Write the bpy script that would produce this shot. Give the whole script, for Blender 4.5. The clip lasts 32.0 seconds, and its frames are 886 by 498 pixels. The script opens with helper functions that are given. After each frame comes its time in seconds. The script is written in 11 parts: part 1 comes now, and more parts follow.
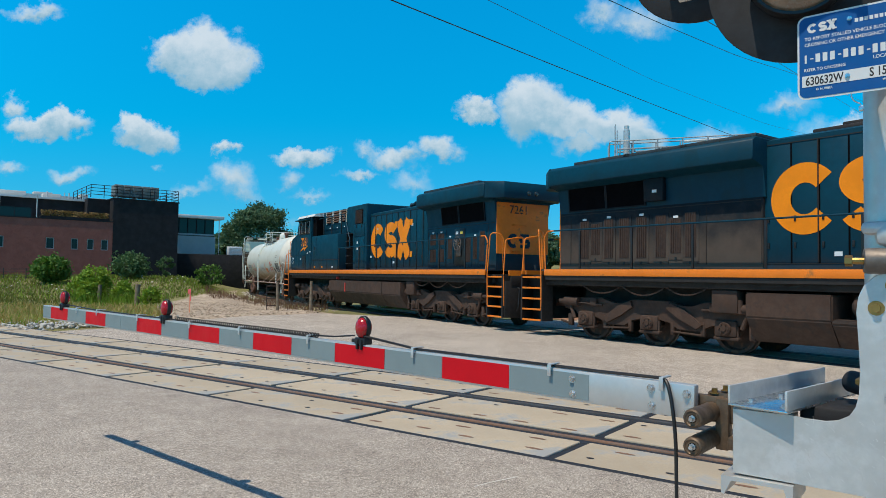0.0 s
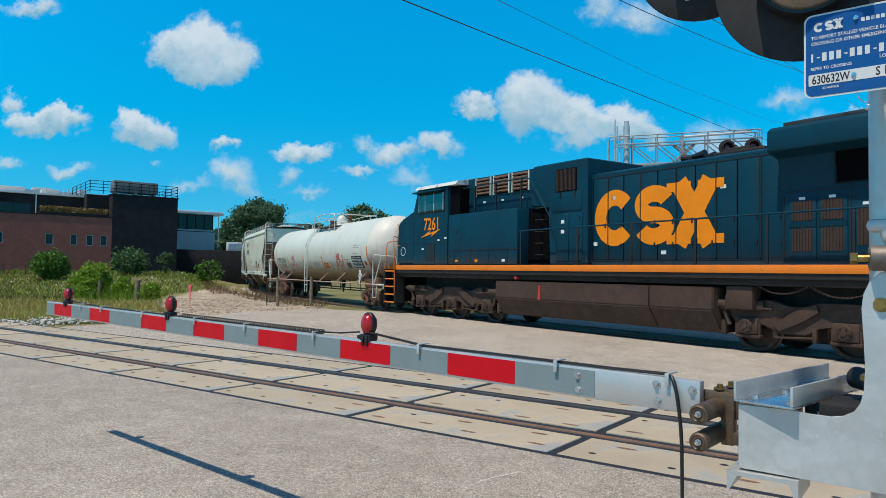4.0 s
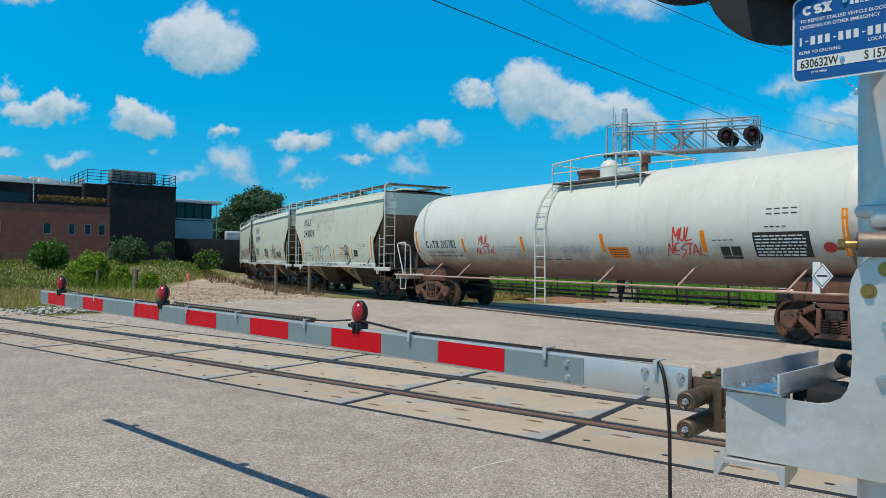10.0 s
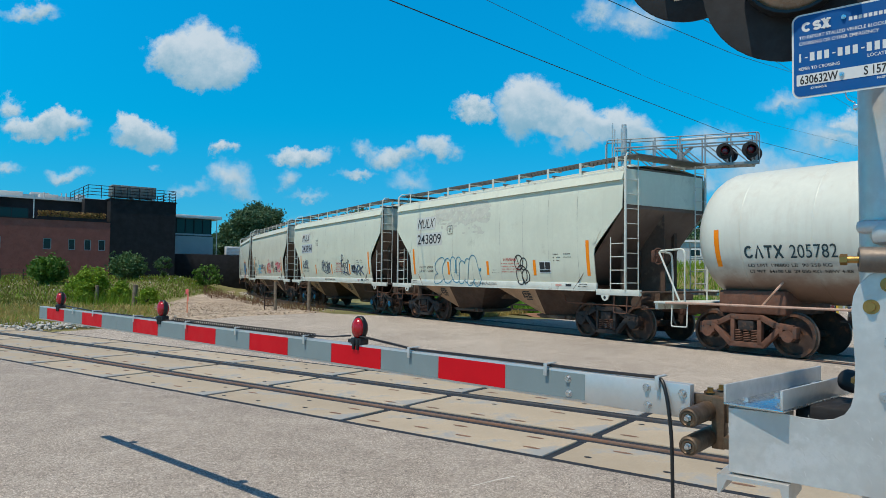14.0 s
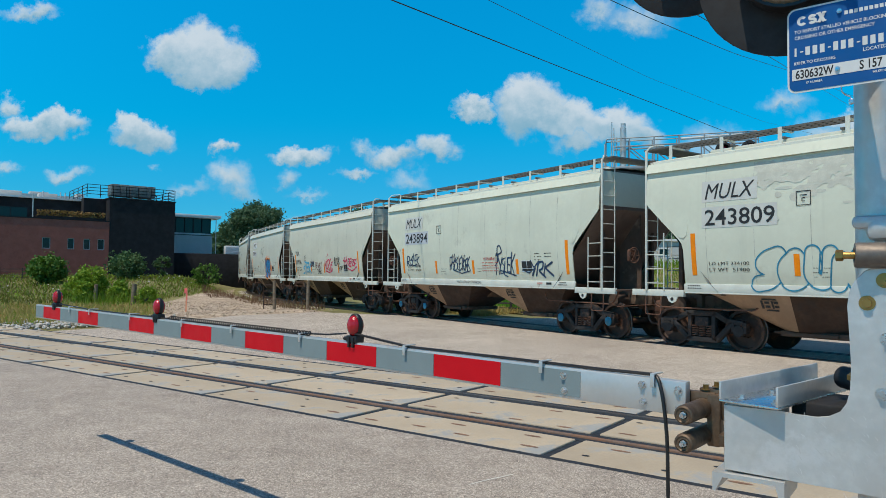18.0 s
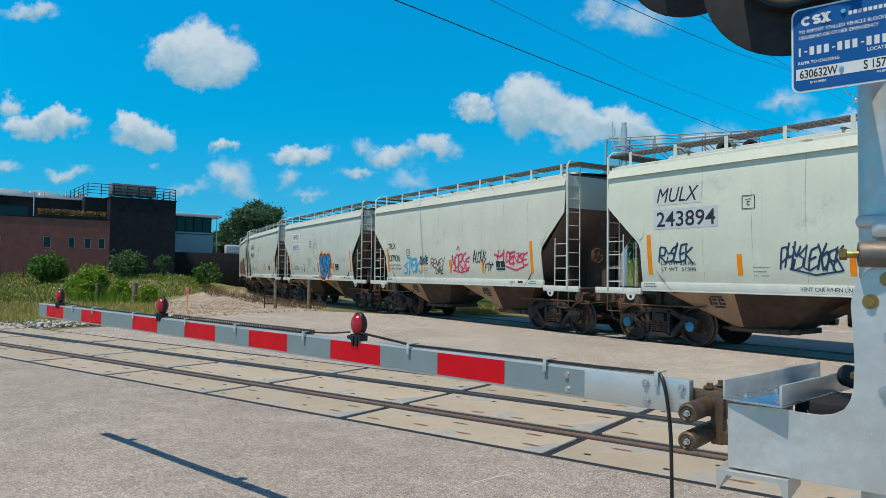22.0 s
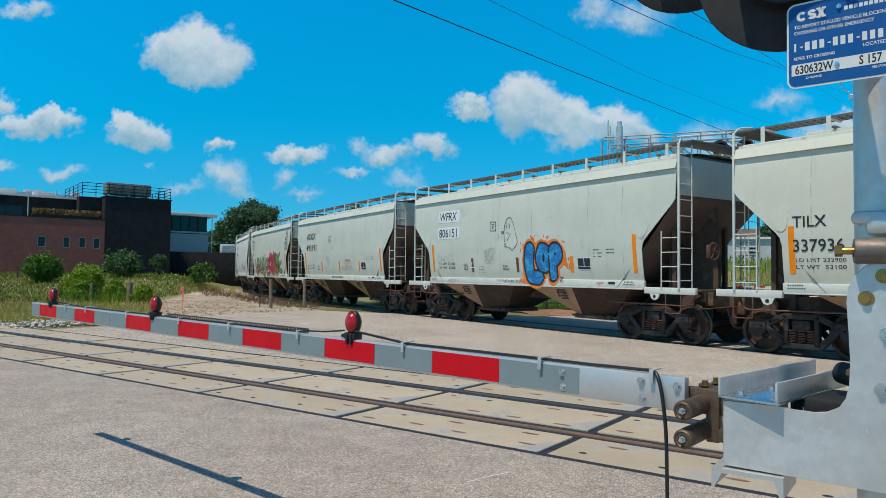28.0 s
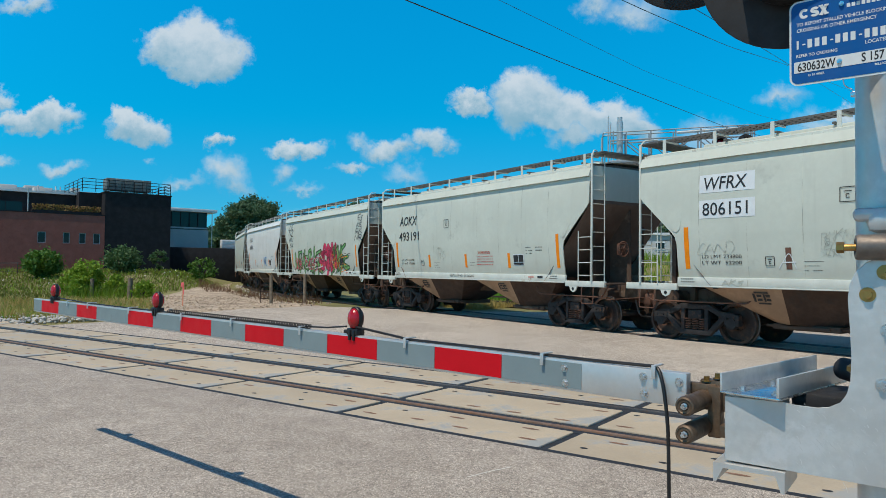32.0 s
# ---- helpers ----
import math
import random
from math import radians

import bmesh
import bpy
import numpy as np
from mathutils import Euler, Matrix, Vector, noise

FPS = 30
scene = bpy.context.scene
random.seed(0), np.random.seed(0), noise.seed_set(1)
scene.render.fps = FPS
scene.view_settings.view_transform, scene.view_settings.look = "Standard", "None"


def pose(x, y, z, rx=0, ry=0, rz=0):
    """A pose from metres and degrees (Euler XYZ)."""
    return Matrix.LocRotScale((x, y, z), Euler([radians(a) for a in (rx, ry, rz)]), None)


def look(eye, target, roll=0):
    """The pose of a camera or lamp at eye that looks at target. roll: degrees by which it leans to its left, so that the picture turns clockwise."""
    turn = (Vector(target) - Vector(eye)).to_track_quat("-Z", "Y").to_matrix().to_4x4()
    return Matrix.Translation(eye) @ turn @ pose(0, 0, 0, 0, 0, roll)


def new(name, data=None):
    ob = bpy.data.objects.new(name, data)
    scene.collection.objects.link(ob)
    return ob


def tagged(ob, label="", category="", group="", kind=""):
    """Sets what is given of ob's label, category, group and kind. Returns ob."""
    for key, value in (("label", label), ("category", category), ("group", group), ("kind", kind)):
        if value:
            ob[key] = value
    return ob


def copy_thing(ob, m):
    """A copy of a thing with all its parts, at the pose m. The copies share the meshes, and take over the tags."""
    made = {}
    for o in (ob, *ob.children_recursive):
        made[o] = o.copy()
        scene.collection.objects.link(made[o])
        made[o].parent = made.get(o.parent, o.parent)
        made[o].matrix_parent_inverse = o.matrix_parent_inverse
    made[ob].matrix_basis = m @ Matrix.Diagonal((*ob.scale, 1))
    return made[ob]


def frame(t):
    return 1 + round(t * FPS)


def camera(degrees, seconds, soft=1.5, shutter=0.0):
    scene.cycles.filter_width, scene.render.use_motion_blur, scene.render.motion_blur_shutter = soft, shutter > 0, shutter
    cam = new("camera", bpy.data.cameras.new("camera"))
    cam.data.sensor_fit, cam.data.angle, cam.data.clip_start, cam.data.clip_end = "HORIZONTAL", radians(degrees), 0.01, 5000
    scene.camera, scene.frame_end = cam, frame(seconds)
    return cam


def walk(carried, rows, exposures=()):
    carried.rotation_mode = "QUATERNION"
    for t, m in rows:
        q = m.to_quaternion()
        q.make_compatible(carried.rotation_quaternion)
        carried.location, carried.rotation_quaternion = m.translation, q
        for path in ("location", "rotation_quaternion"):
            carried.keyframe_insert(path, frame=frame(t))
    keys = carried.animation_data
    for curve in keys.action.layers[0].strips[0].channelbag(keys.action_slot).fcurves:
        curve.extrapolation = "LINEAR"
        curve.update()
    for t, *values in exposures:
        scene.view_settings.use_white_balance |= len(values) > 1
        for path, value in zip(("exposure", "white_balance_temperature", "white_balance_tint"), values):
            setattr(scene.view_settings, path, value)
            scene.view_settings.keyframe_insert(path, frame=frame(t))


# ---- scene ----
cam = camera(64.92, 32.0, soft=0.8)
# seconds, eye x y z, tilt up, turn left, lean (degrees): a phone held by hand
walk(cam, [(t, pose(x, y, z, 90 + up, 0, left) @ pose(0, 0, 0, 0, 0, lean)) for t, x, y, z, up, left, lean in (
    (0, -0.009, -0.001, 1.798, 2.278, 0.172, 0.866), (0.5, -0.015, -0.004, 1.805, 2.266, 0.090, 0.848), (1, -0.027, -0.010, 1.800, 2.238, 0.096, 0.813),
    (1.5, -0.034, -0.015, 1.800, 2.104, 0.118, 0.833), (2, -0.035, -0.018, 1.804, 1.979, 0.104, 0.780), (2.5, -0.036, -0.012, 1.805, 1.970, 0.088, 0.830),
    (3, -0.043, -0.018, 1.807, 1.980, 0.071, 0.816), (3.5, -0.044, -0.021, 1.806, 1.924, 0.099, 0.800), (5.5, -0.037, -0.016, 1.804, 1.868, 0.080, 0.824),
    (6, -0.037, -0.004, 1.803, 1.611, 0.085, 0.780), (6.5, -0.033, 0.003, 1.799, 1.108, 0.047, 0.750), (7, -0.021, 0.003, 1.795, 0.984, 0.001, 0.746),
    (7.5, -0.030, -0.001, 1.794, 0.944, 0.052, 0.736), (8, -0.028, 0.007, 1.794, 0.977, 0.042, 0.722), (8.5, -0.025, 0.006, 1.798, 0.974, 0.020, 0.703),
    (9, -0.015, 0.008, 1.798, 1.024, 0.004, 0.690), (9.5, -0.002, -0.000, 1.797, 0.993, 0.014, 0.709), (10, 0.005, -0.003, 1.801, 0.956, 0.012, 0.678),
    (10.5, 0.013, 0.009, 1.797, 0.984, -0.125, 0.627), (11, 0.013, 0.003, 1.799, 1.028, -0.019, 0.652), (11.5, 0.009, 0.003, 1.799, 1.172, -0.003, 0.665),
    (12, 0.005, 0.003, 1.801, 1.590, -0.002, 0.661), (12.5, 0.002, 0.000, 1.801, 2.015, -0.002, 0.685), (13, 0.000, -0.000, 1.802, 2.143, 0.000, 0.654),
    (13.5, 0.002, 0.003, 1.802, 2.140, 0.006, 0.649), (14, 0.002, 0.004, 1.801, 2.220, 0.006, 0.674), (14.5, 0.006, 0.009, 1.799, 2.213, 0.012, 0.688),
    (16.5, 0.012, 0.018, 1.793, 2.139, -0.041, 0.615), (17, 0.015, 0.018, 1.794, 2.124, -0.041, 0.596), (17.5, 0.020, 0.026, 1.790, 2.140, -0.033, 0.640),
    (18, 0.024, 0.021, 1.791, 2.158, -0.029, 0.646), (18.5, 0.019, 0.017, 1.790, 2.148, -0.042, 0.653), (19, 0.017, 0.018, 1.787, 2.164, -0.041, 0.674),
    (19.5, 0.019, 0.019, 1.788, 2.136, -0.036, 0.618), (20, 0.024, 0.021, 1.783, 2.119, -0.025, 0.656), (20.5, 0.017, 0.021, 1.784, 2.134, 0.008, 0.704),
    (21, 0.014, 0.021, 1.786, 2.080, 0.018, 0.652), (21.5, 0.010, 0.014, 1.789, 2.084, 0.023, 0.661), (22, 0.006, 0.008, 1.789, 2.091, 0.005, 0.674),
    (22.5, 0.007, 0.009, 1.790, 2.103, 0.010, 0.631), (23, 0.006, 0.012, 1.791, 2.070, -0.050, 0.624), (23.5, 0.008, 0.011, 1.790, 2.056, -0.035, 0.593),
    (24, 0.008, 0.014, 1.787, 2.056, -0.033, 0.588), (24.5, 0.014, 0.013, 1.784, 2.040, 0.018, 0.657), (25, 0.012, 0.010, 1.787, 2.004, -0.045, 0.606),
    (25.5, 0.013, 0.012, 1.786, 2.003, 0.016, 0.605), (27.5, 0.018, 0.026, 1.786, 1.997, -0.341, 0.499), (28, 0.014, 0.027, 1.782, 2.031, -0.324, 0.610),
    (28.5, 0.010, 0.026, 1.777, 2.015, -0.342, 0.582), (29, 0.009, 0.027, 1.777, 1.812, -0.371, 0.593), (29.5, 0.016, 0.021, 1.779, 1.798, -0.380, 0.579),
    (30, 0.013, 0.012, 1.777, 1.656, -0.329, 0.610), (30.5, 0.011, 0.011, 1.784, 1.641, -0.322, 0.562), (31, 0.013, 0.017, 1.781, 1.654, -0.318, 0.593),
    (31.5, 0.008, 0.020, 1.782, 1.644, -0.355, 0.570), (32, 0.001, 0.015, 1.785, 1.666, -0.337, 0.595),
)], [(0, 0.02, 6500, 10), (6.5, 0.02, 6500, 10), (9, -0.08, 6500, 10), (32, -0.08, 6500, 10)])

# ---- light ----
SUN_TO = Vector((-0.34, -0.34, 1.0)).normalized()
world = bpy.data.worlds.new("world")
scene.world = world
world.use_nodes = True


def build_sky():
    nt = world.node_tree
    nt.nodes.clear()
    N, L = nt.nodes.new, nt.links.new
    out, bg = N("ShaderNodeOutputWorld"), N("ShaderNodeBackground")
    sky = N("ShaderNodeTexSky")
    sky.sky_type, sky.sun_disc = "NISHITA", False
    sky.sun_elevation = math.asin(SUN_TO.z)
    sky.sun_rotation = math.atan2(SUN_TO.x, SUN_TO.y)
    sky.air_density, sky.dust_density, sky.ozone_density = 1.0, 0.0, 4.0
    hsv = N("ShaderNodeHueSaturation")
    hsv.inputs["Hue"].default_value, hsv.inputs["Saturation"].default_value, hsv.inputs["Value"].default_value = 0.5, 1.0, 1.0
    tint = N("ShaderNodeMix")
    tint.data_type, tint.blend_type = "RGBA", "MULTIPLY"
    tint.inputs[0].default_value = 1.0
    L(sky.outputs[0], tint.inputs[6]), L(tint.outputs[2], hsv.inputs["Color"])

    def mth(op, a, b=None, c=None, clamp=False):
        n = N("ShaderNodeMath")
        n.operation, n.use_clamp = op, clamp
        for i, v in enumerate((a, b, c)):
            if v is None:
                continue
            if isinstance(v, (int, float)):
                n.inputs[i].default_value = v
            else:
                L(v, n.inputs[i])
        return n.outputs[0]

    def smooth(v, lo, hi, to0=0.0, to1=1.0):
        n = N("ShaderNodeMapRange")
        n.interpolation_type = "SMOOTHSTEP"
        L(v, n.inputs[0])
        for i, x in enumerate((lo, hi, to0, to1)):
            n.inputs[i + 1].default_value = x
        return n.outputs[0]

    co = N("ShaderNodeTexCoord")
    sep = N("ShaderNodeSeparateXYZ")
    L(co.outputs["Generated"], sep.inputs[0])
    depth = mth("MAXIMUM", mth("ABSOLUTE", sep.outputs[1]), 0.05)
    u, v = mth("DIVIDE", sep.outputs[0], depth), mth("DIVIDE", sep.outputs[2], depth)
    overhead = N("ShaderNodeMix")
    overhead.data_type = "RGBA"
    L(smooth(v, 0.50, 1.1), overhead.inputs[0])
    haze = N("ShaderNodeMix")
    haze.data_type = "RGBA"
    L(smooth(v, 0.03, 0.24), haze.inputs[0])
    haze.inputs[6].default_value, haze.inputs[7].default_value = (0.15, 0.86, 1.26, 1), (0.002, 1.06, 1.29, 1)
    L(haze.outputs[2], overhead.inputs[6])
    overhead.inputs[7].default_value = (0.62, 0.63, 0.64, 1)
    L(overhead.outputs[2], tint.inputs[7])
    uv = N("ShaderNodeCombineXYZ")
    L(u, uv.inputs[0]), L(v, uv.inputs[1])

    def wobble(scale, detail, amount):
        n = N("ShaderNodeTexNoise")
        n.inputs["Scale"].default_value, n.inputs["Detail"].default_value, n.inputs["Roughness"].default_value = scale, detail, 0.62
        L(uv.outputs[0], n.inputs["Vector"])
        s, k = N("ShaderNodeVectorMath"), N("ShaderNodeVectorMath")
        s.operation, k.operation = "SUBTRACT", "SCALE"
        L(n.outputs["Color"], s.inputs[0])
        s.inputs[1].default_value = (0.5, 0.5, 0.5)
        L(s.outputs[0], k.inputs[0])
        k.inputs["Scale"].default_value = amount
        return k.outputs[0]

    add, add2 = N("ShaderNodeVectorMath"), N("ShaderNodeVectorMath")
    L(uv.outputs[0], add.inputs[0]), L(wobble(13, 7, 0.09), add.inputs[1])
    L(add.outputs[0], add2.inputs[0]), L(wobble(42, 6, 0.034), add2.inputs[1])
    lumps = CLOUDS
    field, low, total = None, None, None
    for cu, cv, ru, rv, dense in lumps:
        sub, div, ln = N("ShaderNodeVectorMath"), N("ShaderNodeVectorMath"), N("ShaderNodeVectorMath")
        sub.operation, div.operation, ln.operation = "SUBTRACT", "DIVIDE", "LENGTH"
        L(add2.outputs[0], sub.inputs[0])
        sub.inputs[1].default_value = (cu, cv, 0)
        L(sub.outputs[0], div.inputs[0])
        div.inputs[1].default_value = (ru, rv, 1e3)
        L(div.outputs[0], ln.inputs[0])
        body = mth("MULTIPLY", mth("SUBTRACT", 1.0, ln.outputs["Value"], clamp=True), dense)
        field = body if field is None else mth("MAXIMUM", field, body)
        # how far above its own foot a point of the cloud lies
        sp = N("ShaderNodeSeparateXYZ")
        L(div.outputs[0], sp.inputs[0])
        rise = mth("MULTIPLY", mth("GREATER_THAN", body, 0.0), mth("ADD", sp.outputs[1], 1.0))
        low = mth("MULTIPLY", rise, body) if low is None else mth("MULTIPLY_ADD", rise, body, low)
        total = body if total is None else mth("ADD", total, body)
    foot = mth("SUBTRACT", 1.0, mth("DIVIDE", low, mth("MAXIMUM", total, 0.01)), clamp=True)
    mask = smooth(mth("MULTIPLY_ADD", foot, -0.16, field), 0.10, 0.50, 0.0, 0.92)
    puff = N("ShaderNodeTexNoise")
    puff.inputs["Scale"].default_value, puff.inputs["Detail"].default_value, puff.inputs["Roughness"].default_value = 26.0, 6.0, 0.6
    L(uv.outputs[0], puff.inputs["Vector"])
    tone = smooth(mth("MULTIPLY_ADD", puff.outputs["Fac"], 0.9, mth("DIVIDE", low, mth("MAXIMUM", total, 0.01))), 0.85, 2.05)
    shade = N("ShaderNodeMix")
    shade.data_type = "RGBA"
    L(tone, shade.inputs[0])
    shade.inputs[6].default_value, shade.inputs[7].default_value = (1.75, 3.2, 4.1, 1), (4.6, 5.2, 5.6, 1)
    # clear air above, a little dimmer low down
    air = N("ShaderNodeMix")
    air.data_type, air.blend_type = "RGBA", "MULTIPLY"
    air.inputs[0].default_value = 1.0
    L(hsv.outputs[0], air.inputs[6]), L(smooth(v, 0.02, 0.50, 0.62, 1.02), air.inputs[7])
    mix = N("ShaderNodeMix")
    mix.data_type = "RGBA"
    L(mask, mix.inputs[0]), L(air.outputs[2], mix.inputs[6]), L(shade.outputs[2], mix.inputs[7])
    L(mix.outputs[2], bg.inputs["Color"])
    bg.inputs["Strength"].default_value = 0.144
    L(bg.outputs[0], out.inputs[0])


# fair-weather clouds: across, up, half width, half height (all over the distance), density
CLOUD_TALL = ((-0.357, 0.321, 0.081, 0.052, 1), (-0.393, 0.317, 0.051, 0.042, 1), (-0.319, 0.302, 0.051, 0.042, 1), (-0.362, 0.288, 0.047, 0.023, 1))
CLOUD_PAIR = ((-0.571, 0.21, 0.077, 0.028, 1), (-0.608, 0.21, 0.051, 0.026, 0.8), (-0.437, 0.196, 0.059, 0.032, 1), (-0.45, 0.207, 0.034, 0.028, 1))
CLOUD_HEAP = ((0.123, 0.245, 0.064, 0.059, 1), (0.115, 0.265, 0.042, 0.047, 1), (0.175, 0.229, 0.068, 0.042, 1), (0.24, 0.221, 0.077, 0.042, 1), (0.273, 0.204, 0.051, 0.034, 0.9), (0.045, 0.241, 0.042, 0.021, 0.8), (0.192, 0.193, 0.059, 0.03, 0.72))
CLOUD_HIGH = ((0.28, 0.374, 0.085, 0.042, 0.44), (0.224, 0.383, 0.047, 0.038, 0.44), (0.564, 0.204, 0.103, 0.047, 0.46), (0.402, 0.188, 0.113, 0.047, 0.42), (0.492, 0.249, 0.057, 0.029, 0.42), (0.58, 0.229, 0.038, 0.023, 0.6))
CLOUD_ROW = ((-0.206, 0.175, 0.061, 0.021, 0.9), (-0.076, 0.172, 0.057, 0.029, 0.68), (-0.011, 0.178, 0.047, 0.029, 0.68), (-0.125, 0.145, 0.042, 0.016, 0.5), (-0.117, 0.182, 0.038, 0.023, 0.4), (-0.311, 0.136, 0.047, 0.042, 0.5), (-0.3, 0.115, 0.065, 0.029, 0.43), (-0.368, 0.119, 0.057, 0.023, 0.37), (-0.319, 0.182, 0.026, 0.016, 0.7))
CLOUD_VEIL = ((0.470, 0.152, 0.135, 0.062, 0.56), (0.565, 0.138, 0.090, 0.052, 0.46), (0.380, 0.140, 0.070, 0.040, 0.40))
CLOUD_LOW = ((-0.218, 0.136, 0.033, 0.033, 0.43), (-0.19, 0.105, 0.057, 0.019, 0.37), (-0.052, 0.131, 0.065, 0.033, 0.37), (-0.543, 0.131, 0.052, 0.022, 0.5), (-0.628, 0.147, 0.029, 0.021, 0.43), (-0.628, 0.241, 0.029, 0.023, 0.6), (-0.603, 0.379, 0.057, 0.023, 0.6), (-0.417, 0.15, 0.023, 0.014, 0.31), (-0.231, 0.074, 0.189, 0.019, 0.22))
CLOUDS = CLOUD_TALL + CLOUD_VEIL + CLOUD_PAIR + CLOUD_HEAP + CLOUD_HIGH + CLOUD_ROW + CLOUD_LOW
build_sky()

sun = new("sun", bpy.data.lights.new("sun", "SUN"))
sun.data.energy, sun.data.angle, sun.data.color = 3.8, radians(0.53), (1.0, 0.90, 0.74)
sun.matrix_world = look(SUN_TO * 60, (0, 0, 0))


# ---- tools for meshes ----
def box(bm, c, size, m=None, bevel=0.0):
    """A box by its middle and its sizes; m: a pose that it is moved by."""
    r = bmesh.ops.create_cube(bm, size=1.0)
    vs = r["verts"]
    bmesh.ops.transform(bm, matrix=(m or Matrix()) @ Matrix.Translation(c) @ Matrix.Diagonal((*size, 1)), verts=vs)
    if bevel:
        es = {e for v in vs for e in v.link_edges}
        bmesh.ops.bevel(bm, geom=list(es), offset=bevel, segments=2, profile=0.5, affect="EDGES", clamp_overlap=True)
    return vs


def rod(bm, a, b, r, n=10, r2=None, caps=True):
    """A round bar from a to b."""
    a, b = Vector(a), Vector(b)
    d = b - a
    m = Matrix.Translation((a + b) / 2) @ d.to_track_quat("Z", "Y").to_matrix().to_4x4()
    return bmesh.ops.create_cone(bm, cap_ends=caps, segments=n, radius1=r, radius2=r if r2 is None else r2, depth=d.length, matrix=m)["verts"]


def tube(bm, pts, r, n=8):
    """A round bar along a line of points."""
    pts = [Vector(p) for p in pts]
    rings = []
    for i, p in enumerate(pts):
        d = (pts[min(i + 1, len(pts) - 1)] - pts[max(i - 1, 0)]).normalized()
        q = d.to_track_quat("Z", "Y")
        rings.append([bm.verts.new(p + q @ Vector((r * math.cos(2 * math.pi * k / n), r * math.sin(2 * math.pi * k / n), 0))) for k in range(n)])
    for a, b in zip(rings, rings[1:]):
        for k in range(n):
            bm.faces.new((a[k], a[(k + 1) % n], b[(k + 1) % n], b[k]))
    bm.faces.new(rings[0][::-1]), bm.faces.new(rings[-1])


def bent(pts, r, n=5):
    """The same line with its corners rounded."""
    pts = [Vector(p) for p in pts]
    out = [pts[0]]
    for a, b, c in zip(pts, pts[1:], pts[2:]):
        p, q = b + (a - b).normalized() * min(r, (a - b).length / 2), b + (c - b).normalized() * min(r, (c - b).length / 2)
        out += [p.lerp(b, k / n).lerp(b.lerp(q, k / n), k / n) for k in range(n + 1)]
    return out + [pts[-1]]


def slab(bm, outline, depth, m=None):
    """A plate: an outline in x and z, as thick as depth along y (from 0), moved by m."""
    m = m or Matrix()
    a = [bm.verts.new(m @ Vector((x, 0, z))) for x, z in outline]
    b = [bm.verts.new(m @ Vector((x, depth, z))) for x, z in outline]
    n = len(a)
    bm.faces.new(a), bm.faces.new(b[::-1])
    for i in range(n):
        bm.faces.new((a[i], b[i], b[(i + 1) % n], a[(i + 1) % n]))
    return a + b


def lathe(bm, prof, n=20, m=None):
    """A turned shape about z: a profile of radius and height."""
    m = m or Matrix()
    rings = []
    for r, z in prof:
        rings.append([bm.verts.new(m @ Vector((r * math.cos(2 * math.pi * k / n), r * math.sin(2 * math.pi * k / n), z))) for k in range(n)] if r > 1e-6 else [bm.verts.new(m @ Vector((0, 0, z)))])
    for a, b in zip(rings, rings[1:]):
        for k in range(n):
            k2 = (k + 1) % n
            if len(a) == 1 and len(b) > 1:
                bm.faces.new((a[0], b[k], b[k2]))
            elif len(b) == 1 and len(a) > 1:
                bm.faces.new((a[k], b[0], a[k2]))
            elif len(a) > 1:
                bm.faces.new((a[k], b[k], b[k2], a[k2]))


def mesh_of(name, bm, mat, flat=True, angle=35):
    bmesh.ops.recalc_face_normals(bm, faces=bm.faces)
    me = bpy.data.meshes.new(name)
    if not flat:
        for f in bm.faces:
            f.smooth = True
        for e in bm.edges:
            if len(e.link_faces) == 2 and e.calc_face_angle(0) > radians(angle):
                e.smooth = False
    bm.to_mesh(me)
    bm.free()
    for m in (mat if isinstance(mat, (list, tuple)) else [mat]):
        me.materials.append(m)
    return me


def part(name, bm, mat, parent=None, label="", flat=False):
    """A bmesh as one mesh object under a thing or a part."""
    ob = new(name, mesh_of(name, bm, mat, flat))
    if parent:
        ob.parent = parent
    return tagged(ob, label)


def piece(name, me, parent, m=None):
    """Another object on a mesh that exists."""
    ob = new(name, me)
    ob.parent = parent
    if m is not None:
        ob.matrix_basis = m
    return ob


def thing(name, label, category, group="", kind="", m=None):
    ob = new(name)
    ob.empty_display_size = 0.2
    if m is not None:
        ob.matrix_world = m
    return tagged(ob, label, category, group, kind)


def letters(text, size, depth=0.0, bold=0.0, squeeze=1.0):
    """Flat letters of the built-in font as a bmesh in x (along) and z (up), starting at 0; size is the capitals' height."""
    cu = bpy.data.curves.new("text", "FONT")
    cu.body, cu.size, cu.offset = text, size / 0.69, bold * size
    cu.resolution_u = 3
    ob = bpy.data.objects.new("text", cu)
    me = bpy.data.meshes.new_from_object(ob)
    bm = bmesh.new()
    bm.from_mesh(me)
    bmesh.ops.transform(bm, matrix=Matrix(((squeeze, 0, 0, 0), (0, 0, 1, 0), (0, 1, 0, 0), (0, 0, 0, 1))), verts=bm.verts)
    bpy.data.objects.remove(ob), bpy.data.curves.remove(cu), bpy.data.meshes.remove(me)
    return bm


def ribbon(bm, pts, w):
    """A flat stroke in x and z along a line of points."""
    pts = [Vector((p[0], 0, p[1])) for p in pts]
    prev = None
    for i, p in enumerate(pts):
        d = pts[min(i + 1, len(pts) - 1)] - pts[max(i - 1, 0)]
        n = Vector((-d.z, 0, d.x)).normalized() * w / 2
        cur = (bm.verts.new(p + n), bm.verts.new(p - n))
        if prev:
            bm.faces.new((prev[0], cur[0], cur[1], prev[1]))
        prev = cur


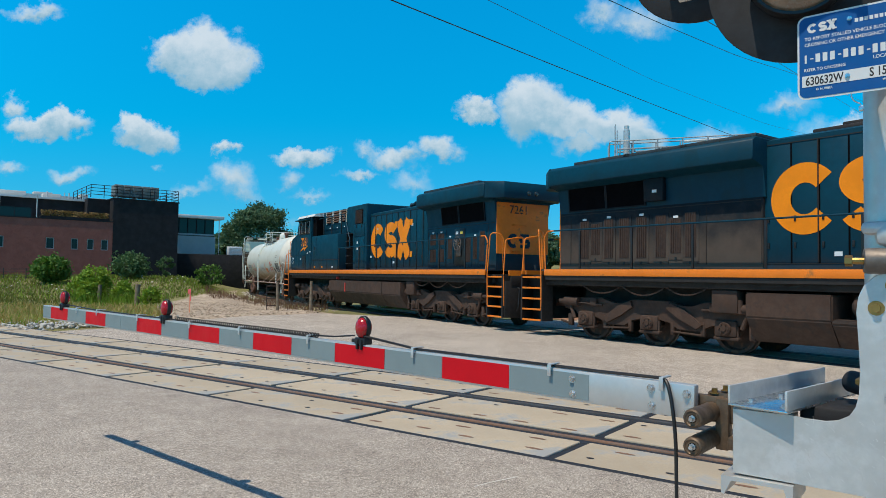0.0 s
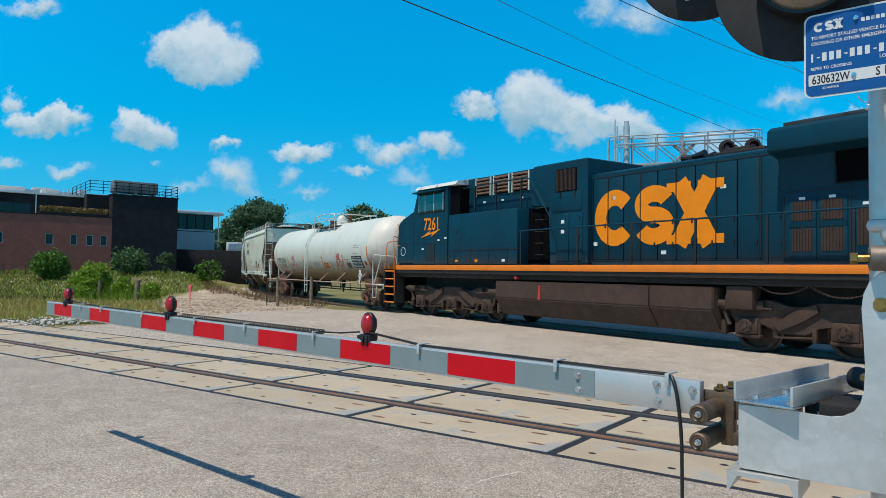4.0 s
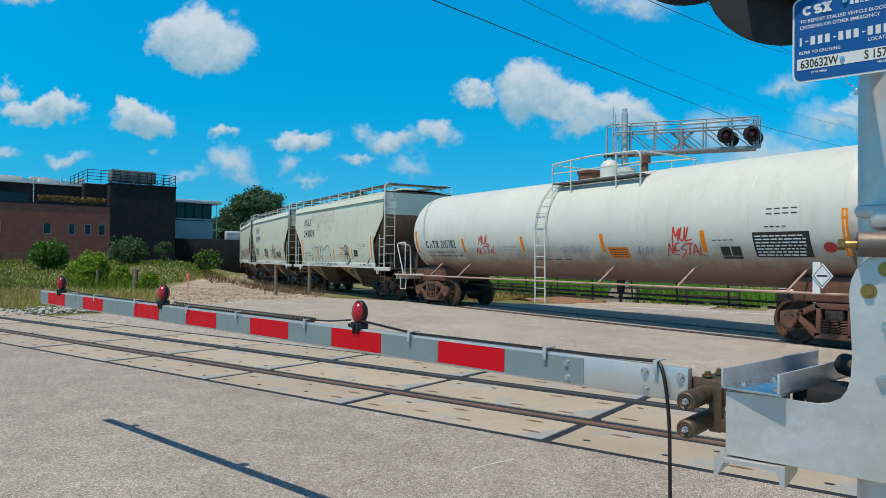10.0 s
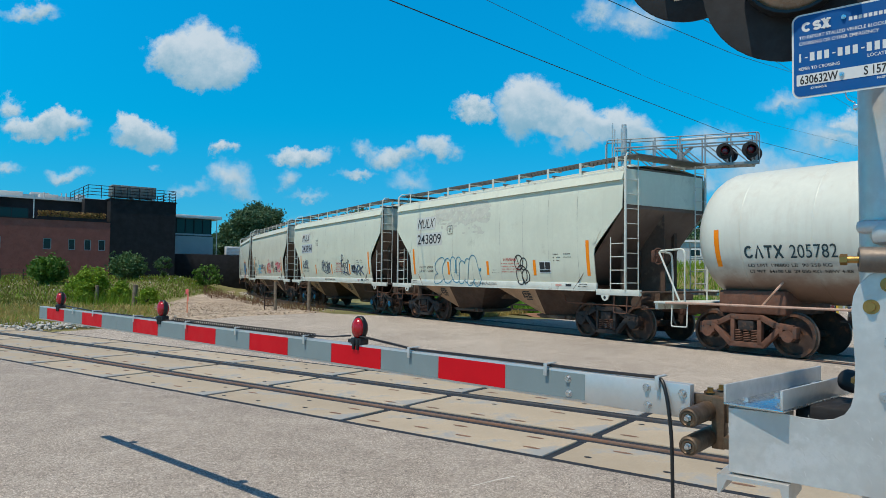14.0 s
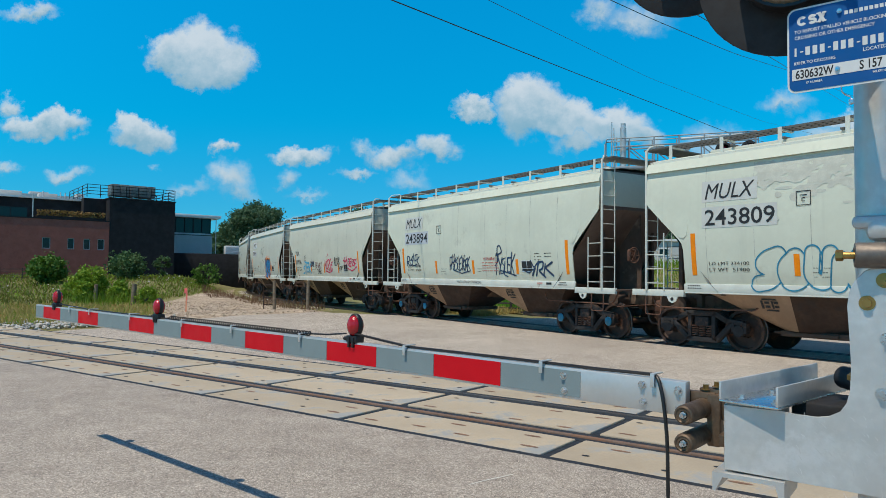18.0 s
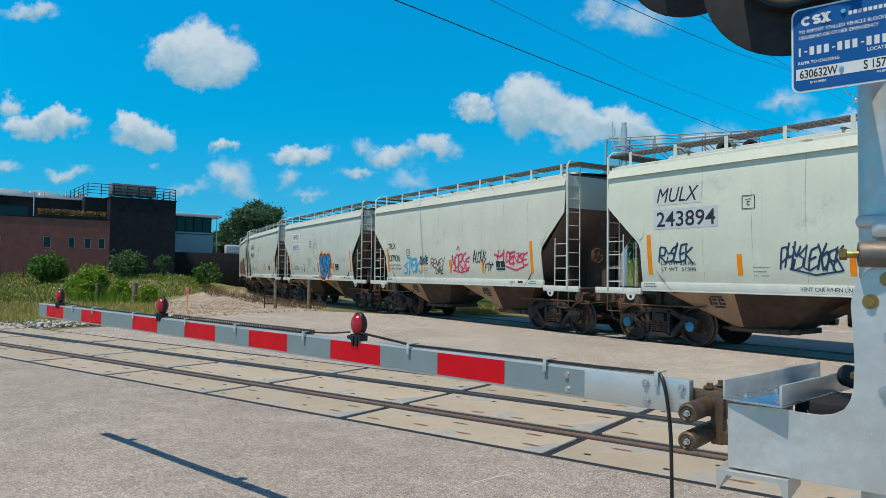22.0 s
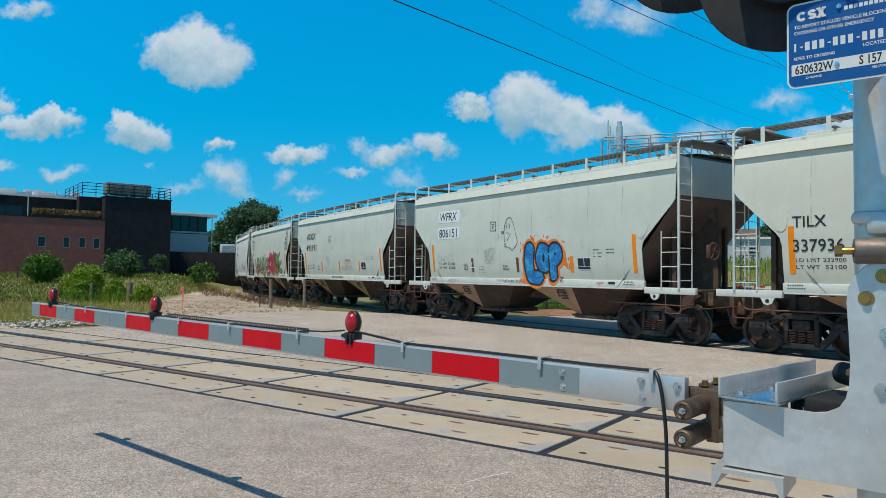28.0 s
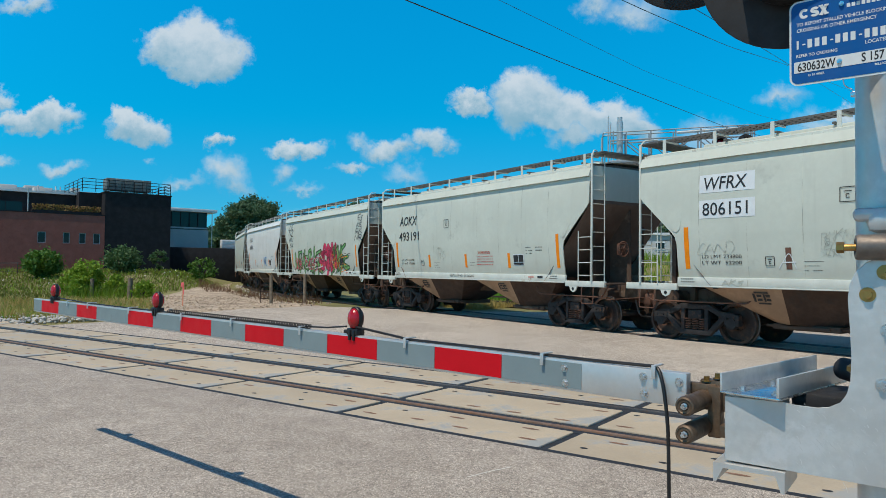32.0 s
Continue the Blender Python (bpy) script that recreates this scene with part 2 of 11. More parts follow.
def quad(bm, x0, z0, x1, z1, nz=1):
    """A flat upright rectangle in x and z."""
    for k in range(nz):
        a, b = z0 + (z1 - z0) * k / nz, z0 + (z1 - z0) * (k + 1) / nz
        bm.faces.new([bm.verts.new((x, 0, z)) for x, z in ((x0, a), (x1, a), (x1, b), (x0, b))])


# ---- materials ----
def material(name, color, rough=0.6, metal=0.0, vary=0.12, scale=3.0, fine=40.0, bump=0.15, bump_scale=None, second=None, second_amount=0.0, second_scale=1.0, spots=None, by_object=0.0, coat=0.0, spec=0.5, streak=None, low=None):
    """A paint, metal or stone: base colour varied at two scales, a second colour in patches, fine relief.
    low: (colour, height, softness, strength): road film on the thing's lower part, in its own space. streak: (colour, strength): runs down the sides."""
    mat = bpy.data.materials.new(name)
    mat.use_nodes = True
    nt = mat.node_tree
    N, L = nt.nodes.new, nt.links.new
    bs = nt.nodes["Principled BSDF"]
    co = N("ShaderNodeTexCoord")

    def noise_of(sc, detail=5.0, rough_=0.6, stretch=None):
        n = N("ShaderNodeTexNoise")
        n.inputs["Scale"].default_value, n.inputs["Detail"].default_value, n.inputs["Roughness"].default_value = sc, detail, rough_
        if stretch:
            mp = N("ShaderNodeMapping")
            mp.inputs["Scale"].default_value = stretch
            L(co.outputs["Object"], mp.inputs[0]), L(mp.outputs[0], n.inputs["Vector"])
        else:
            L(co.outputs["Object"], n.inputs["Vector"])
        return n.outputs["Fac"]

    def ramp(v, lo, hi, to0=0.0, to1=1.0):
        n = N("ShaderNodeMapRange")
        n.interpolation_type = "SMOOTHSTEP"
        L(v, n.inputs[0])
        for i, x in enumerate((lo, hi, to0, to1)):
            n.inputs[i + 1].default_value = x
        return n.outputs[0]

    def mixc(f, a, b, mode="MIX"):
        n = N("ShaderNodeMix")
        n.data_type, n.blend_type = "RGBA", mode
        for i, v in ((0, f), (6, a), (7, b)):
            if isinstance(v, (int, float)):
                n.inputs[i].default_value = v
            elif isinstance(v, tuple):
                n.inputs[i].default_value = (*v, 1) if len(v) == 3 else v
            else:
                L(v, n.inputs[i])
        return n.outputs[2]

    col = mixc(ramp(noise_of(scale), 0.3, 0.7), tuple(c * (1 - vary) for c in color), tuple(min(1, c * (1 + vary)) for c in color))
    col = mixc(ramp(noise_of(fine), 0.35, 0.65, 0, 0.5), col, tuple(c * (1 - vary * 1.3) for c in color))
    if by_object:
        oi = N("ShaderNodeObjectInfo")
        hs = N("ShaderNodeHueSaturation")
        L(ramp(oi.outputs["Random"], 0, 1, 1 - by_object, 1 + by_object), hs.inputs["Value"])
        L(col, hs.inputs["Color"])
        col = hs.outputs[0]
    if second:
        col = mixc(ramp(noise_of(second_scale, 7, 0.68), 0.62 - 0.3 * second_amount, 0.72 - 0.25 * second_amount), col, second)
    if streak:
        col = mixc(ramp(noise_of(1.0, 5, 0.6, (3.2, 3.2, 0.16)), 0.5, 0.78, 0, streak[1]), col, streak[0])
    if low:
        sp = N("ShaderNodeSeparateXYZ")
        L(co.outputs["Object"], sp.inputs[0])
        ad = N("ShaderNodeMath")
        ad.operation = "MULTIPLY_ADD"
        L(noise_of(2.2, 6), ad.inputs[0])
        ad.inputs[1].default_value = low[2] * 1.2
        L(sp.outputs[2], ad.inputs[2])
        col = mixc(ramp(ad.outputs[0], low[1], low[1] + low[2] * 1.6, low[3], 0), col, low[0])
    if spots:
        vo = N("ShaderNodeTexVoronoi")
        vo.inputs["Scale"].default_value = spots[1]
        L(co.outputs["Object"], vo.inputs["Vector"])
        sc = N("ShaderNodeSeparateColor")
        L(vo.outputs["Color"], sc.inputs[0])
        col = mixc(ramp(sc.outputs[0], 0.35, 1.0, 0, spots[2]), col, spots[0])
    L(col, bs.inputs["Base Color"])
    bs.inputs["Metallic"].default_value = metal
    bs.inputs["Specular IOR Level"].default_value = spec
    bs.inputs["Coat Weight"].default_value = coat
    L(ramp(noise_of(scale * 2.3), 0.25, 0.75, max(0.02, rough - 0.1), min(1, rough + 0.12)), bs.inputs["Roughness"])
    if bump:
        bn = N("ShaderNodeBump")
        bn.inputs["Strength"].default_value, bn.inputs["Distance"].default_value = bump, 0.01
        L(noise_of(bump_scale or fine, 6), bn.inputs["Height"]), L(bn.outputs[0], bs.inputs["Normal"])
    return mat


def glass_of(name, color=(0.02, 0.03, 0.035), rough=0.05):
    mat = bpy.data.materials.new(name)
    mat.use_nodes = True
    b = mat.node_tree.nodes["Principled BSDF"]
    b.inputs["Base Color"].default_value, b.inputs["Roughness"].default_value = (*color, 1), rough
    b.inputs["Specular IOR Level"].default_value = 0.9
    return mat


M = {}
M["concrete"] = material("panel_concrete", (0.455, 0.385, 0.285), 0.85, vary=0.1, scale=1.2, fine=35, bump=0.2, by_object=0.08, second=(0.33, 0.34, 0.33), second_amount=0.30, second_scale=1.1)


def speckled_asphalt(name="asphalt", gain=1.0):
    """Exposed aggregate: each stone its own tone, dark pores, faint stains and patches."""
    mat = bpy.data.materials.new(name)
    mat.use_nodes = True
    nt = mat.node_tree
    N, L = nt.nodes.new, nt.links.new
    b = nt.nodes["Principled BSDF"]
    co = N("ShaderNodeTexCoord")

    grain = N("ShaderNodeMapping")
    grain.inputs["Scale"].default_value = (1.0, 0.62, 1.0)
    L(co.outputs["Object"], grain.inputs[0])

    def cells(scale):
        v, s = N("ShaderNodeTexVoronoi"), N("ShaderNodeSeparateColor")
        v.inputs["Scale"].default_value = scale
        L(grain.outputs[0], v.inputs["Vector"]), L(v.outputs["Color"], s.inputs[0])
        return s.outputs[0]

    def cloudy(scale, detail=6):
        n = N("ShaderNodeTexNoise")
        n.inputs["Scale"].default_value, n.inputs["Detail"].default_value, n.inputs["Roughness"].default_value = scale, detail, 0.65
        L(co.outputs["Object"], n.inputs["Vector"])
        return n.outputs["Fac"]

    def ramp(v, stops):
        r = N("ShaderNodeValToRGB")
        L(v, r.inputs[0])
        e = r.color_ramp.elements
        for k, (pos, c) in enumerate(stops):
            el = e[k] if k < 2 else e.new(pos)
            el.position, el.color = pos, (*c, 1)
        return r.outputs[0]

    def mix(f, a, c, mode="MIX"):
        m = N("ShaderNodeMix")
        m.data_type, m.blend_type = "RGBA", mode
        if isinstance(f, float):
            m.inputs[0].default_value = f
        else:
            L(f, m.inputs[0])
        L(a, m.inputs[6]), L(c, m.inputs[7])
        return m.outputs[2]

    stones = ramp(cells(135), [(0.0, (0.055, 0.050, 0.047)), (1.0, (0.90, 0.84, 0.75)), (0.20, (0.285, 0.256, 0.226)), (0.76, (0.478, 0.427, 0.371))])
    fine = ramp(cells(56), [(0.0, (0.20, 0.175, 0.153)), (1.0, (0.66, 0.59, 0.512))])
    base = mix(0.30, stones, fine)
    stain = ramp(cloudy(0.45), [(0.30, tuple(c * gain for c in (0.82, 0.80, 0.78))), (0.70, tuple(c * gain for c in (1.06, 1.05, 1.03)))])
    patch = ramp(cloudy(2.6, 8), [(0.40, (0.86, 0.85, 0.84)), (0.62, (1.0, 1.0, 1.0))])
    L(mix(1.0, mix(1.0, base, stain, "MULTIPLY"), patch, "MULTIPLY"), b.inputs["Base Color"])
    b.inputs["Roughness"].default_value = 0.93
    bp = N("ShaderNodeBump")
    bp.inputs["Strength"].default_value, bp.inputs["Distance"].default_value = 0.6, 0.006
    L(cells(135), bp.inputs["Height"]), L(bp.outputs[0], b.inputs["Normal"])
    return mat


M["asphalt"] = speckled_asphalt(gain=0.99)
M["asphalt_pale"] = speckled_asphalt("paler_asphalt", 1.13)
M["rubber"] = material("rubber", (0.020, 0.024, 0.032), 0.7, vary=0.25, scale=4, bump=0.2)
M["rail_rust"] = material("rail_rust", (0.27, 0.155, 0.10), 0.7, vary=0.3, scale=5, metal=0.2, bump=0.2)
M["rail_steel"] = material("rail_steel", (0.24, 0.15, 0.105), 0.6, vary=0.25, scale=3, metal=0.25, second=(0.26, 0.14, 0.085), second_amount=0.5, second_scale=2.5)
M["rail_dull"] = material("dull_rail_steel", (0.10, 0.095, 0.095), 0.5, vary=0.25, scale=3, metal=0.4, second=(0.16, 0.10, 0.07), second_amount=0.25, second_scale=2.5)
M["tie"] = material("tie_wood", (0.12, 0.09, 0.07), 0.9, vary=0.3, scale=6, bump=0.4, by_object=0.25)
M["gravel"] = material("gravel", (0.48, 0.385, 0.285), 0.95, vary=0.3, scale=0.6, fine=12, bump=0.8, bump_scale=18, spots=((0.20, 0.15, 0.11), 9, 0.75), second=(0.58, 0.49, 0.38), second_amount=0.3, second_scale=0.25)
M["ballast"] = material("ballast_stone", (0.58, 0.55, 0.51), 0.95, vary=0.2, scale=2, fine=15, bump=0.6, spots=((0.25, 0.22, 0.20), 9, 0.7))
M["soil"] = material("meadow_soil", (0.20, 0.19, 0.065), 0.95, vary=0.35, scale=0.15, fine=9, bump=0.6, bump_scale=7, second=(0.24, 0.20, 0.11), second_amount=0.25, second_scale=0.12)
M["paint_white"] = material("hot_marking", (0.72, 0.70, 0.64), 0.7, vary=0.15, scale=5, second=(0.35, 0.33, 0.3), second_amount=0.35, second_scale=9)


# ---- the plan: the near track's frame, and the curve on which the train runs ----
TRK = pose(0, 0, 0, 0, 0, -math.degrees(0.6277))  # x along the near track, y across it, away from the eye
RAIL_Z = 0.20
R_CURVE, TH0 = 217.034, -1.00948
C_CURVE = Vector((185.2755, 139.7709, 0))


# a tighter arc joins it farther back, tangent at S_TIGHT
S_TIGHT, R_TIGHT = -15.0, 143.0
TH_TIGHT = TH0 + S_TIGHT / R_CURVE
C_TIGHT = C_CURVE + Vector((math.sin(TH_TIGHT), -math.cos(TH_TIGHT), 0)) * (R_CURVE - R_TIGHT)


def on_curve(s, off=0.0, z=0.0):
    """A point s metres along the train's track, off metres to the left of its middle."""
    c, r, th = C_CURVE, R_CURVE, TH0 + s / R_CURVE
    if s < S_TIGHT:
        c, r, th = C_TIGHT, R_TIGHT, TH_TIGHT + (s - S_TIGHT) / R_TIGHT
    return Vector((c.x + (r - off) * math.sin(th), c.y - (r - off) * math.cos(th), z))


def on_curve_off(x, y):
    """Distance from the train's track, positive on the side of the eye."""
    if math.atan2(x - C_CURVE.x, C_CURVE.y - y) < TH_TIGHT:
        return math.hypot(x - C_TIGHT.x, y - C_TIGHT.y) - R_TIGHT
    return math.hypot(x - C_CURVE.x, y - C_CURVE.y) - R_CURVE


def curve_heading(s):
    """The track's direction in degrees."""
    a, b = on_curve(s - 0.1), on_curve(s + 0.1)
    return math.degrees(math.atan2(b.y - a.y, b.x - a.x))


def gone(t):
    """How far the slowing train has come at t seconds."""
    u = t - 16
    return 3.0 * u - 0.0156 * u * u


def road_z(y):
    return 0.0 if y < 10.2 else min(RAIL_Z - 0.004, (y - 10.2) / 5.0 * (RAIL_Z - 0.004))


def near_xy(p):
    q = TRK.inverted() @ Vector((p[0], p[1], 0))
    return q.x, q.y


def ground_z(x, y):
    """Height of the open ground in the near track's frame."""
    drop = max(0.0, min(1.0, (-22.5 - x) / 6.0))
    p = TRK @ Vector((x, y, 0))
    return road_z(y) - 0.07 - 0.10 * drop * (1 if y > 11 else 0.3) + meadow_rise(p.x, p.y)


def meadow_rise(x, y):
    """The meadow climbs gently towards the buildings, away from the railway."""
    u = max(0.0, min(1.0, (y - 40.0) / 21.0))
    w = max(0.0, min(1.0, (on_curve_off(x, y) - max(2.4, min(4.5, 4.5 - 0.26 * (y - 46.0)))) / 5.0)) if x < 0 else 0.0
    return 1.28 * u * u * (3 - 2 * u) * w * w * (3 - 2 * w)


def build_ground():
    half = [0, 1, 2, 3, 4, 5, 6, 7, 8, 9, 10.2, 11.4, 12.7, 14, 15.2, 17, 19, 21, 22.5, 24, 26, 28.5, 31, 33, 35, 37.5, 40, 42, 44, 46, 48, 50, 52, 54, 56.5, 59, 61.5, 64, 67, 70, 73, 76, 80, 85, 92, 115, 150, 200, 300, 500, 900, 1600, 2600]
    xs = [-v for v in half[:0:-1]] + half
    bm = bmesh.new()
    grid = []
    for y in xs:
        row = []
        for x in xs:
            p = TRK @ Vector((x, y, 0))
            d = math.hypot(x, y)
            z = ground_z(x, y) + (0.10 * (noise.noise((x * 0.12, y * 0.12, 0))) if x < -23.5 and d > 20 else 0)
            row.append(bm.verts.new((p.x, p.y, z)))
        grid.append(row)
    for a, b in zip(grid, grid[1:]):
        for i in range(len(a) - 1):
            bm.faces.new((a[i], a[i + 1], b[i + 1], b[i]))
    ob = part("ground", bm, M["soil"])
    tagged(ob, "wide grassy ground with dry patches beside the railway", "ground", kind="structure")


def build_road():
    bm = bmesh.new()
    ys = [-40, -20, -8, -2, 0, 2, 4, 5.5, 6.30]
    far = [10.0, 11, 12, 13, 14.2, 15.2, 17, 19, 20.5, 21.0, 21.6, 22.5, 23.5, 24.5, 25.2, 25.7, 26, 30, 45, 70, 110]
    for run in (ys, far):
        prev = None
        for y in run:
            row = []
            for k in range(25):
                left = float(np.interp(y, [20.5, 21.6, 25.0, 25.8], [-21.3, -15.6, -11.5, -5.2]))
                x = left + ((34.7 - left) * k / 24)
                if k == 0:
                    x += 0.25 * math.sin(y * 1.7) + 0.2 * math.sin(y * 0.6)
                row.append(bm.verts.new((x, y, road_z(y))))
            if prev:
                for i in range(24):
                    bm.faces.new((prev[i], prev[i + 1], row[i + 1], row[i]))
            # the edge turns down
            if prev:
                bm.faces.new((prev[0], row[0], bm.verts.new((row[0].co.x - 0.12, row[0].co.y, road_z(y) - 0.16)), bm.verts.new((prev[0].co.x - 0.12, prev[0].co.y, road_z(prev[0].co.y) - 0.16))))
            prev = row
    bmesh.ops.transform(bm, matrix=TRK, verts=bm.verts)
    ob = part("road", bm, M["asphalt"])
    ob.data.materials.append(M["asphalt_pale"])  # a paler tone beyond the panels
    for p in ob.data.polygons:
        p.material_index = 1 if near_xy(p.center)[1] > 9.95 else 0
    tagged(ob, "worn pale grey-brown asphalt road over the tracks", "road", kind="structure")


def rail_strip(bm, pts, w, z0, z1):
    """A bar of rectangular section along points (its left and right edges lie square to the run)."""
    prev = None
    for i, p in enumerate(pts):
        d = (pts[min(i + 1, len(pts) - 1)] - pts[max(i - 1, 0)]).normalized()
        n = Vector((-d.y, d.x, 0)) * w / 2
        cur = [bm.verts.new((*(p + n).xy, z0)), bm.verts.new((*(p + n).xy, z1)), bm.verts.new((*(p - n).xy, z1)), bm.verts.new((*(p - n).xy, z0))]
        if prev:
            for a in range(4):
                bm.faces.new((prev[a], cur[a], cur[(a + 1) % 4], prev[(a + 1) % 4]))
        prev = cur


def build_near_track():
    t = thing("crossing_track", "single track set flush in the road with concrete crossing panels", "railway track", kind="structure", m=TRK.copy())
    y1, y2 = 7.376, 8.876
    for y, mt in ((y1, "rail_steel"), (y2, "rail_dull")):
        bm = bmesh.new()
        box(bm, (-15, y, -0.045), (70, 0.066, 0.096), bevel=0.006)
        ob = part("rail", bm, M[mt], t, "worn steel rail with rusty head")
    # dark bedding under the slabs, seen in all joints
    bm = bmesh.new()
    box(bm, (-15, 8.126, -0.045), (70, 3.86, 0.05))
    part("bedding", bm, M["rubber"], t, "dark rubber in the joints")
    # edge strips and flangeway strips
    for y, w, z in ((6.290, 0.085, -0.012), (9.965, 0.085, -0.012), (y1 - 0.115, 0.12, -0.026), (y1 + 0.13, 0.15, -0.030), (y2 - 0.13, 0.15, -0.030), (y2 + 0.115, 0.12, -0.026)):
        bm = bmesh.new()
        box(bm, (-15, y, z), (70, w, 0.03), bevel=0.004)
        part("rubber_strip", bm, M["rubber"], t)
    lo = {}
    rnd = random.Random(4)
    rows = (("near", 6.335, y1 - 0.175), ("mid", y1 + 0.215, y2 - 0.215), ("far", y2 + 0.175, 9.92))
    L = 2.821
    for tag, a, b in rows:
        for variant in range(3):
            bm = bmesh.new()
            box(bm, (0, 0, -0.05), (L - 0.115, b - a, 0.10), bevel=0.012)
            for f in bm.faces:
                f.material_index = 0
            # lifting holes and screw pockets
            spots = [(-1.1, -0.22), (-0.35, -0.18), (0.35, -0.2), (1.1, -0.18), (-0.95, 0.2), (0.0, 0.2), (0.95, 0.22)] if tag != "mid" else [(x, y) for x in (-1.1, -0.4, 0.35, 1.1) for y in (-0.42, 0.36)]
            for x, y in spots:
                x, y = x + rnd.uniform(-0.12, 0.12), y + rnd.uniform(-0.06, 0.06)
                long = rnd.random() < 0.35
                vs = bmesh.ops.create_circle(bm, cap_ends=True, segments=10, radius=0.035, matrix=Matrix.Translation((x, y, 0.003)) @ Matrix.Diagonal((3.2 if long else 1.2, 0.8, 1, 1)))["verts"]
                for f in {f for v in vs for f in v.link_faces}:
                    f.material_index = 1 if not long else 2
            lo[tag, variant] = mesh_of("concrete_panel", bm, [M["concrete"], M["rubber"], M["rail_rust"]], flat=True)
    for k in range(-4, 12):
        for tag, a, b in rows:
            m = pose(-3.287 - L * k + L / 2 + rnd.uniform(-0.006, 0.006), (a + b) / 2, rnd.uniform(-0.004, 0.004), rnd.uniform(-0.12, 0.12), rnd.uniform(-0.08, 0.08), rnd.uniform(-0.1, 0.1))
            piece("concrete_panel", lo[tag, (k * 7 + len(tag)) % 3], t, m)


def build_train_track():
    t = thing("curved_track", "rusty curved railway track on pale ballast, flush where the road crosses", "railway track", kind="structure")
    ss = [s for s in range(-150, 61, 2)]
    for off in (-0.75, 0.75):
        bm = bmesh.new()
        rail_strip(bm, [on_curve(s, off) for s in ss], 0.072, RAIL_Z - 0.05, RAIL_Z)
        rail_strip(bm, [on_curve(s, off) for s in ss], 0.02, RAIL_Z - 0.14, RAIL_Z - 0.05)
        rail_strip(bm, [on_curve(s, off) for s in ss], 0.14, RAIL_Z - 0.165, RAIL_Z - 0.14)
        part("rail", bm, M["rail_rust"], t, "rusty steel rail")
    # rubber along the rails in the road
    inroad = [s for s in ss if near_xy(on_curve(s))[0] > -21.0]
    for off in (-0.86, -0.64, 0.64, 0.86):
        bm = bmesh.new()
        rail_strip(bm, [on_curve(s, off) for s in inroad], 0.10, RAIL_Z - 0.03, RAIL_Z + 0.002)
        part("rubber_strip", bm, M["rubber"], t)
    bm = bmesh.new()
    box(bm, (0, 0, 0), (0.22, 2.5, 0.16), bevel=0.012)
    tie = mesh_of("tie", bm, M["tie"], flat=True)
    rnd = random.Random(8)
    s = -104.0
    while near_xy(on_curve(s))[0] < -21.4:
        p = on_curve(s, rnd.uniform(-0.06, 0.06), RAIL_Z - 0.245)
        piece("tie", tie, t, pose(*p, 0, 0, curve_heading(s) + rnd.uniform(-1.5, 1.5)))
        s += 0.55 + rnd.uniform(-0.03, 0.03)
    # the ballast: a low bank with loose stones on it
    bm = bmesh.new()
    prof = ((-3.6, -0.30), (-2.3, -0.23), (-1.5, -0.045), (1.5, -0.045), (2.3, -0.23), (3.6, -0.30))
    prev = None
    for s in [x for x in ss if x < -8] + [-8.3]:
        if near_xy(on_curve(s))[0] > -21.2:
            break
        row = []
        for off, z in prof:
            p = on_curve(s, off * (1 + 0.05 * noise.noise((s * 0.3, off, 3))), RAIL_Z - 0.15 + z + 0.02 * noise.noise((s, off, 1)))
            row.append(bm.verts.new(p))
        if prev:
            for i in range(len(row) - 1):
                bm.faces.new((prev[i], prev[i + 1], row[i + 1], row[i]))
        prev = row
    part("ballast_bank", bm, M["ballast"], t, "pale crushed-stone ballast")
    scatter_stones(t)


def many_stones(name, places, mat, parent=None, label=""):
    """Loose stones in one mesh, each a rough lump."""
    rnd = random.Random(len(places))
    base = bmesh.new()
    bmesh.ops.create_icosphere(base, subdivisions=1, radius=1.0)
    bv = np.array([v.co[:] for v in base.verts])
    bf = [[v.index for v in f.verts] for f in base.faces]
    base.free()
    V, F = [], []
    for x, y, z, r in places:
        q = np.array(Euler((rnd.uniform(0, 6), rnd.uniform(0, 6), rnd.uniform(0, 6))).to_matrix())
        k = np.array([rnd.uniform(0.7, 1.25), rnd.uniform(0.7, 1.25), rnd.uniform(0.5, 0.9)])
        v = (bv * np.array([rnd.uniform(0.75, 1.2) for _ in range(len(bv))])[:, None]) @ q.T * k * r + np.array([x, y, z])
        n = len(V) * len(bv)
        V.append(v)
        F += [[i + n for i in f] for f in bf]
    me = bpy.data.meshes.new(name)
    me.from_pydata(np.concatenate(V).tolist(), [], F)
    me.materials.append(mat)
    ob = new(name, me)
    if parent:
        ob.parent = parent
    return tagged(ob, label, kind="stuff")


def scatter_stones(t):
    rnd = random.Random(21)
    pl = []
    for _ in range(5200):
        s, off = rnd.uniform(-62, -9), rnd.choice((rnd.uniform(-3.5, -0.85), rnd.uniform(-0.6, 0.6), rnd.uniform(-3.5, -1.3)))
        if near_xy(on_curve(s, off))[0] > -21.4:
            continue
        z = -0.20 if abs(off) < 1.5 else -0.20 - (abs(off) - 1.5) * 0.23 if abs(off) < 2.3 else -0.40
        p = on_curve(s, off, RAIL_Z + z + 0.02)
        pl.append((*p, rnd.uniform(0.03, 0.075)))
    many_stones("ballast_stones", pl, M["ballast"], t, "loose pale ballast stones")


build_ground()
build_road()
build_near_track()
build_train_track()


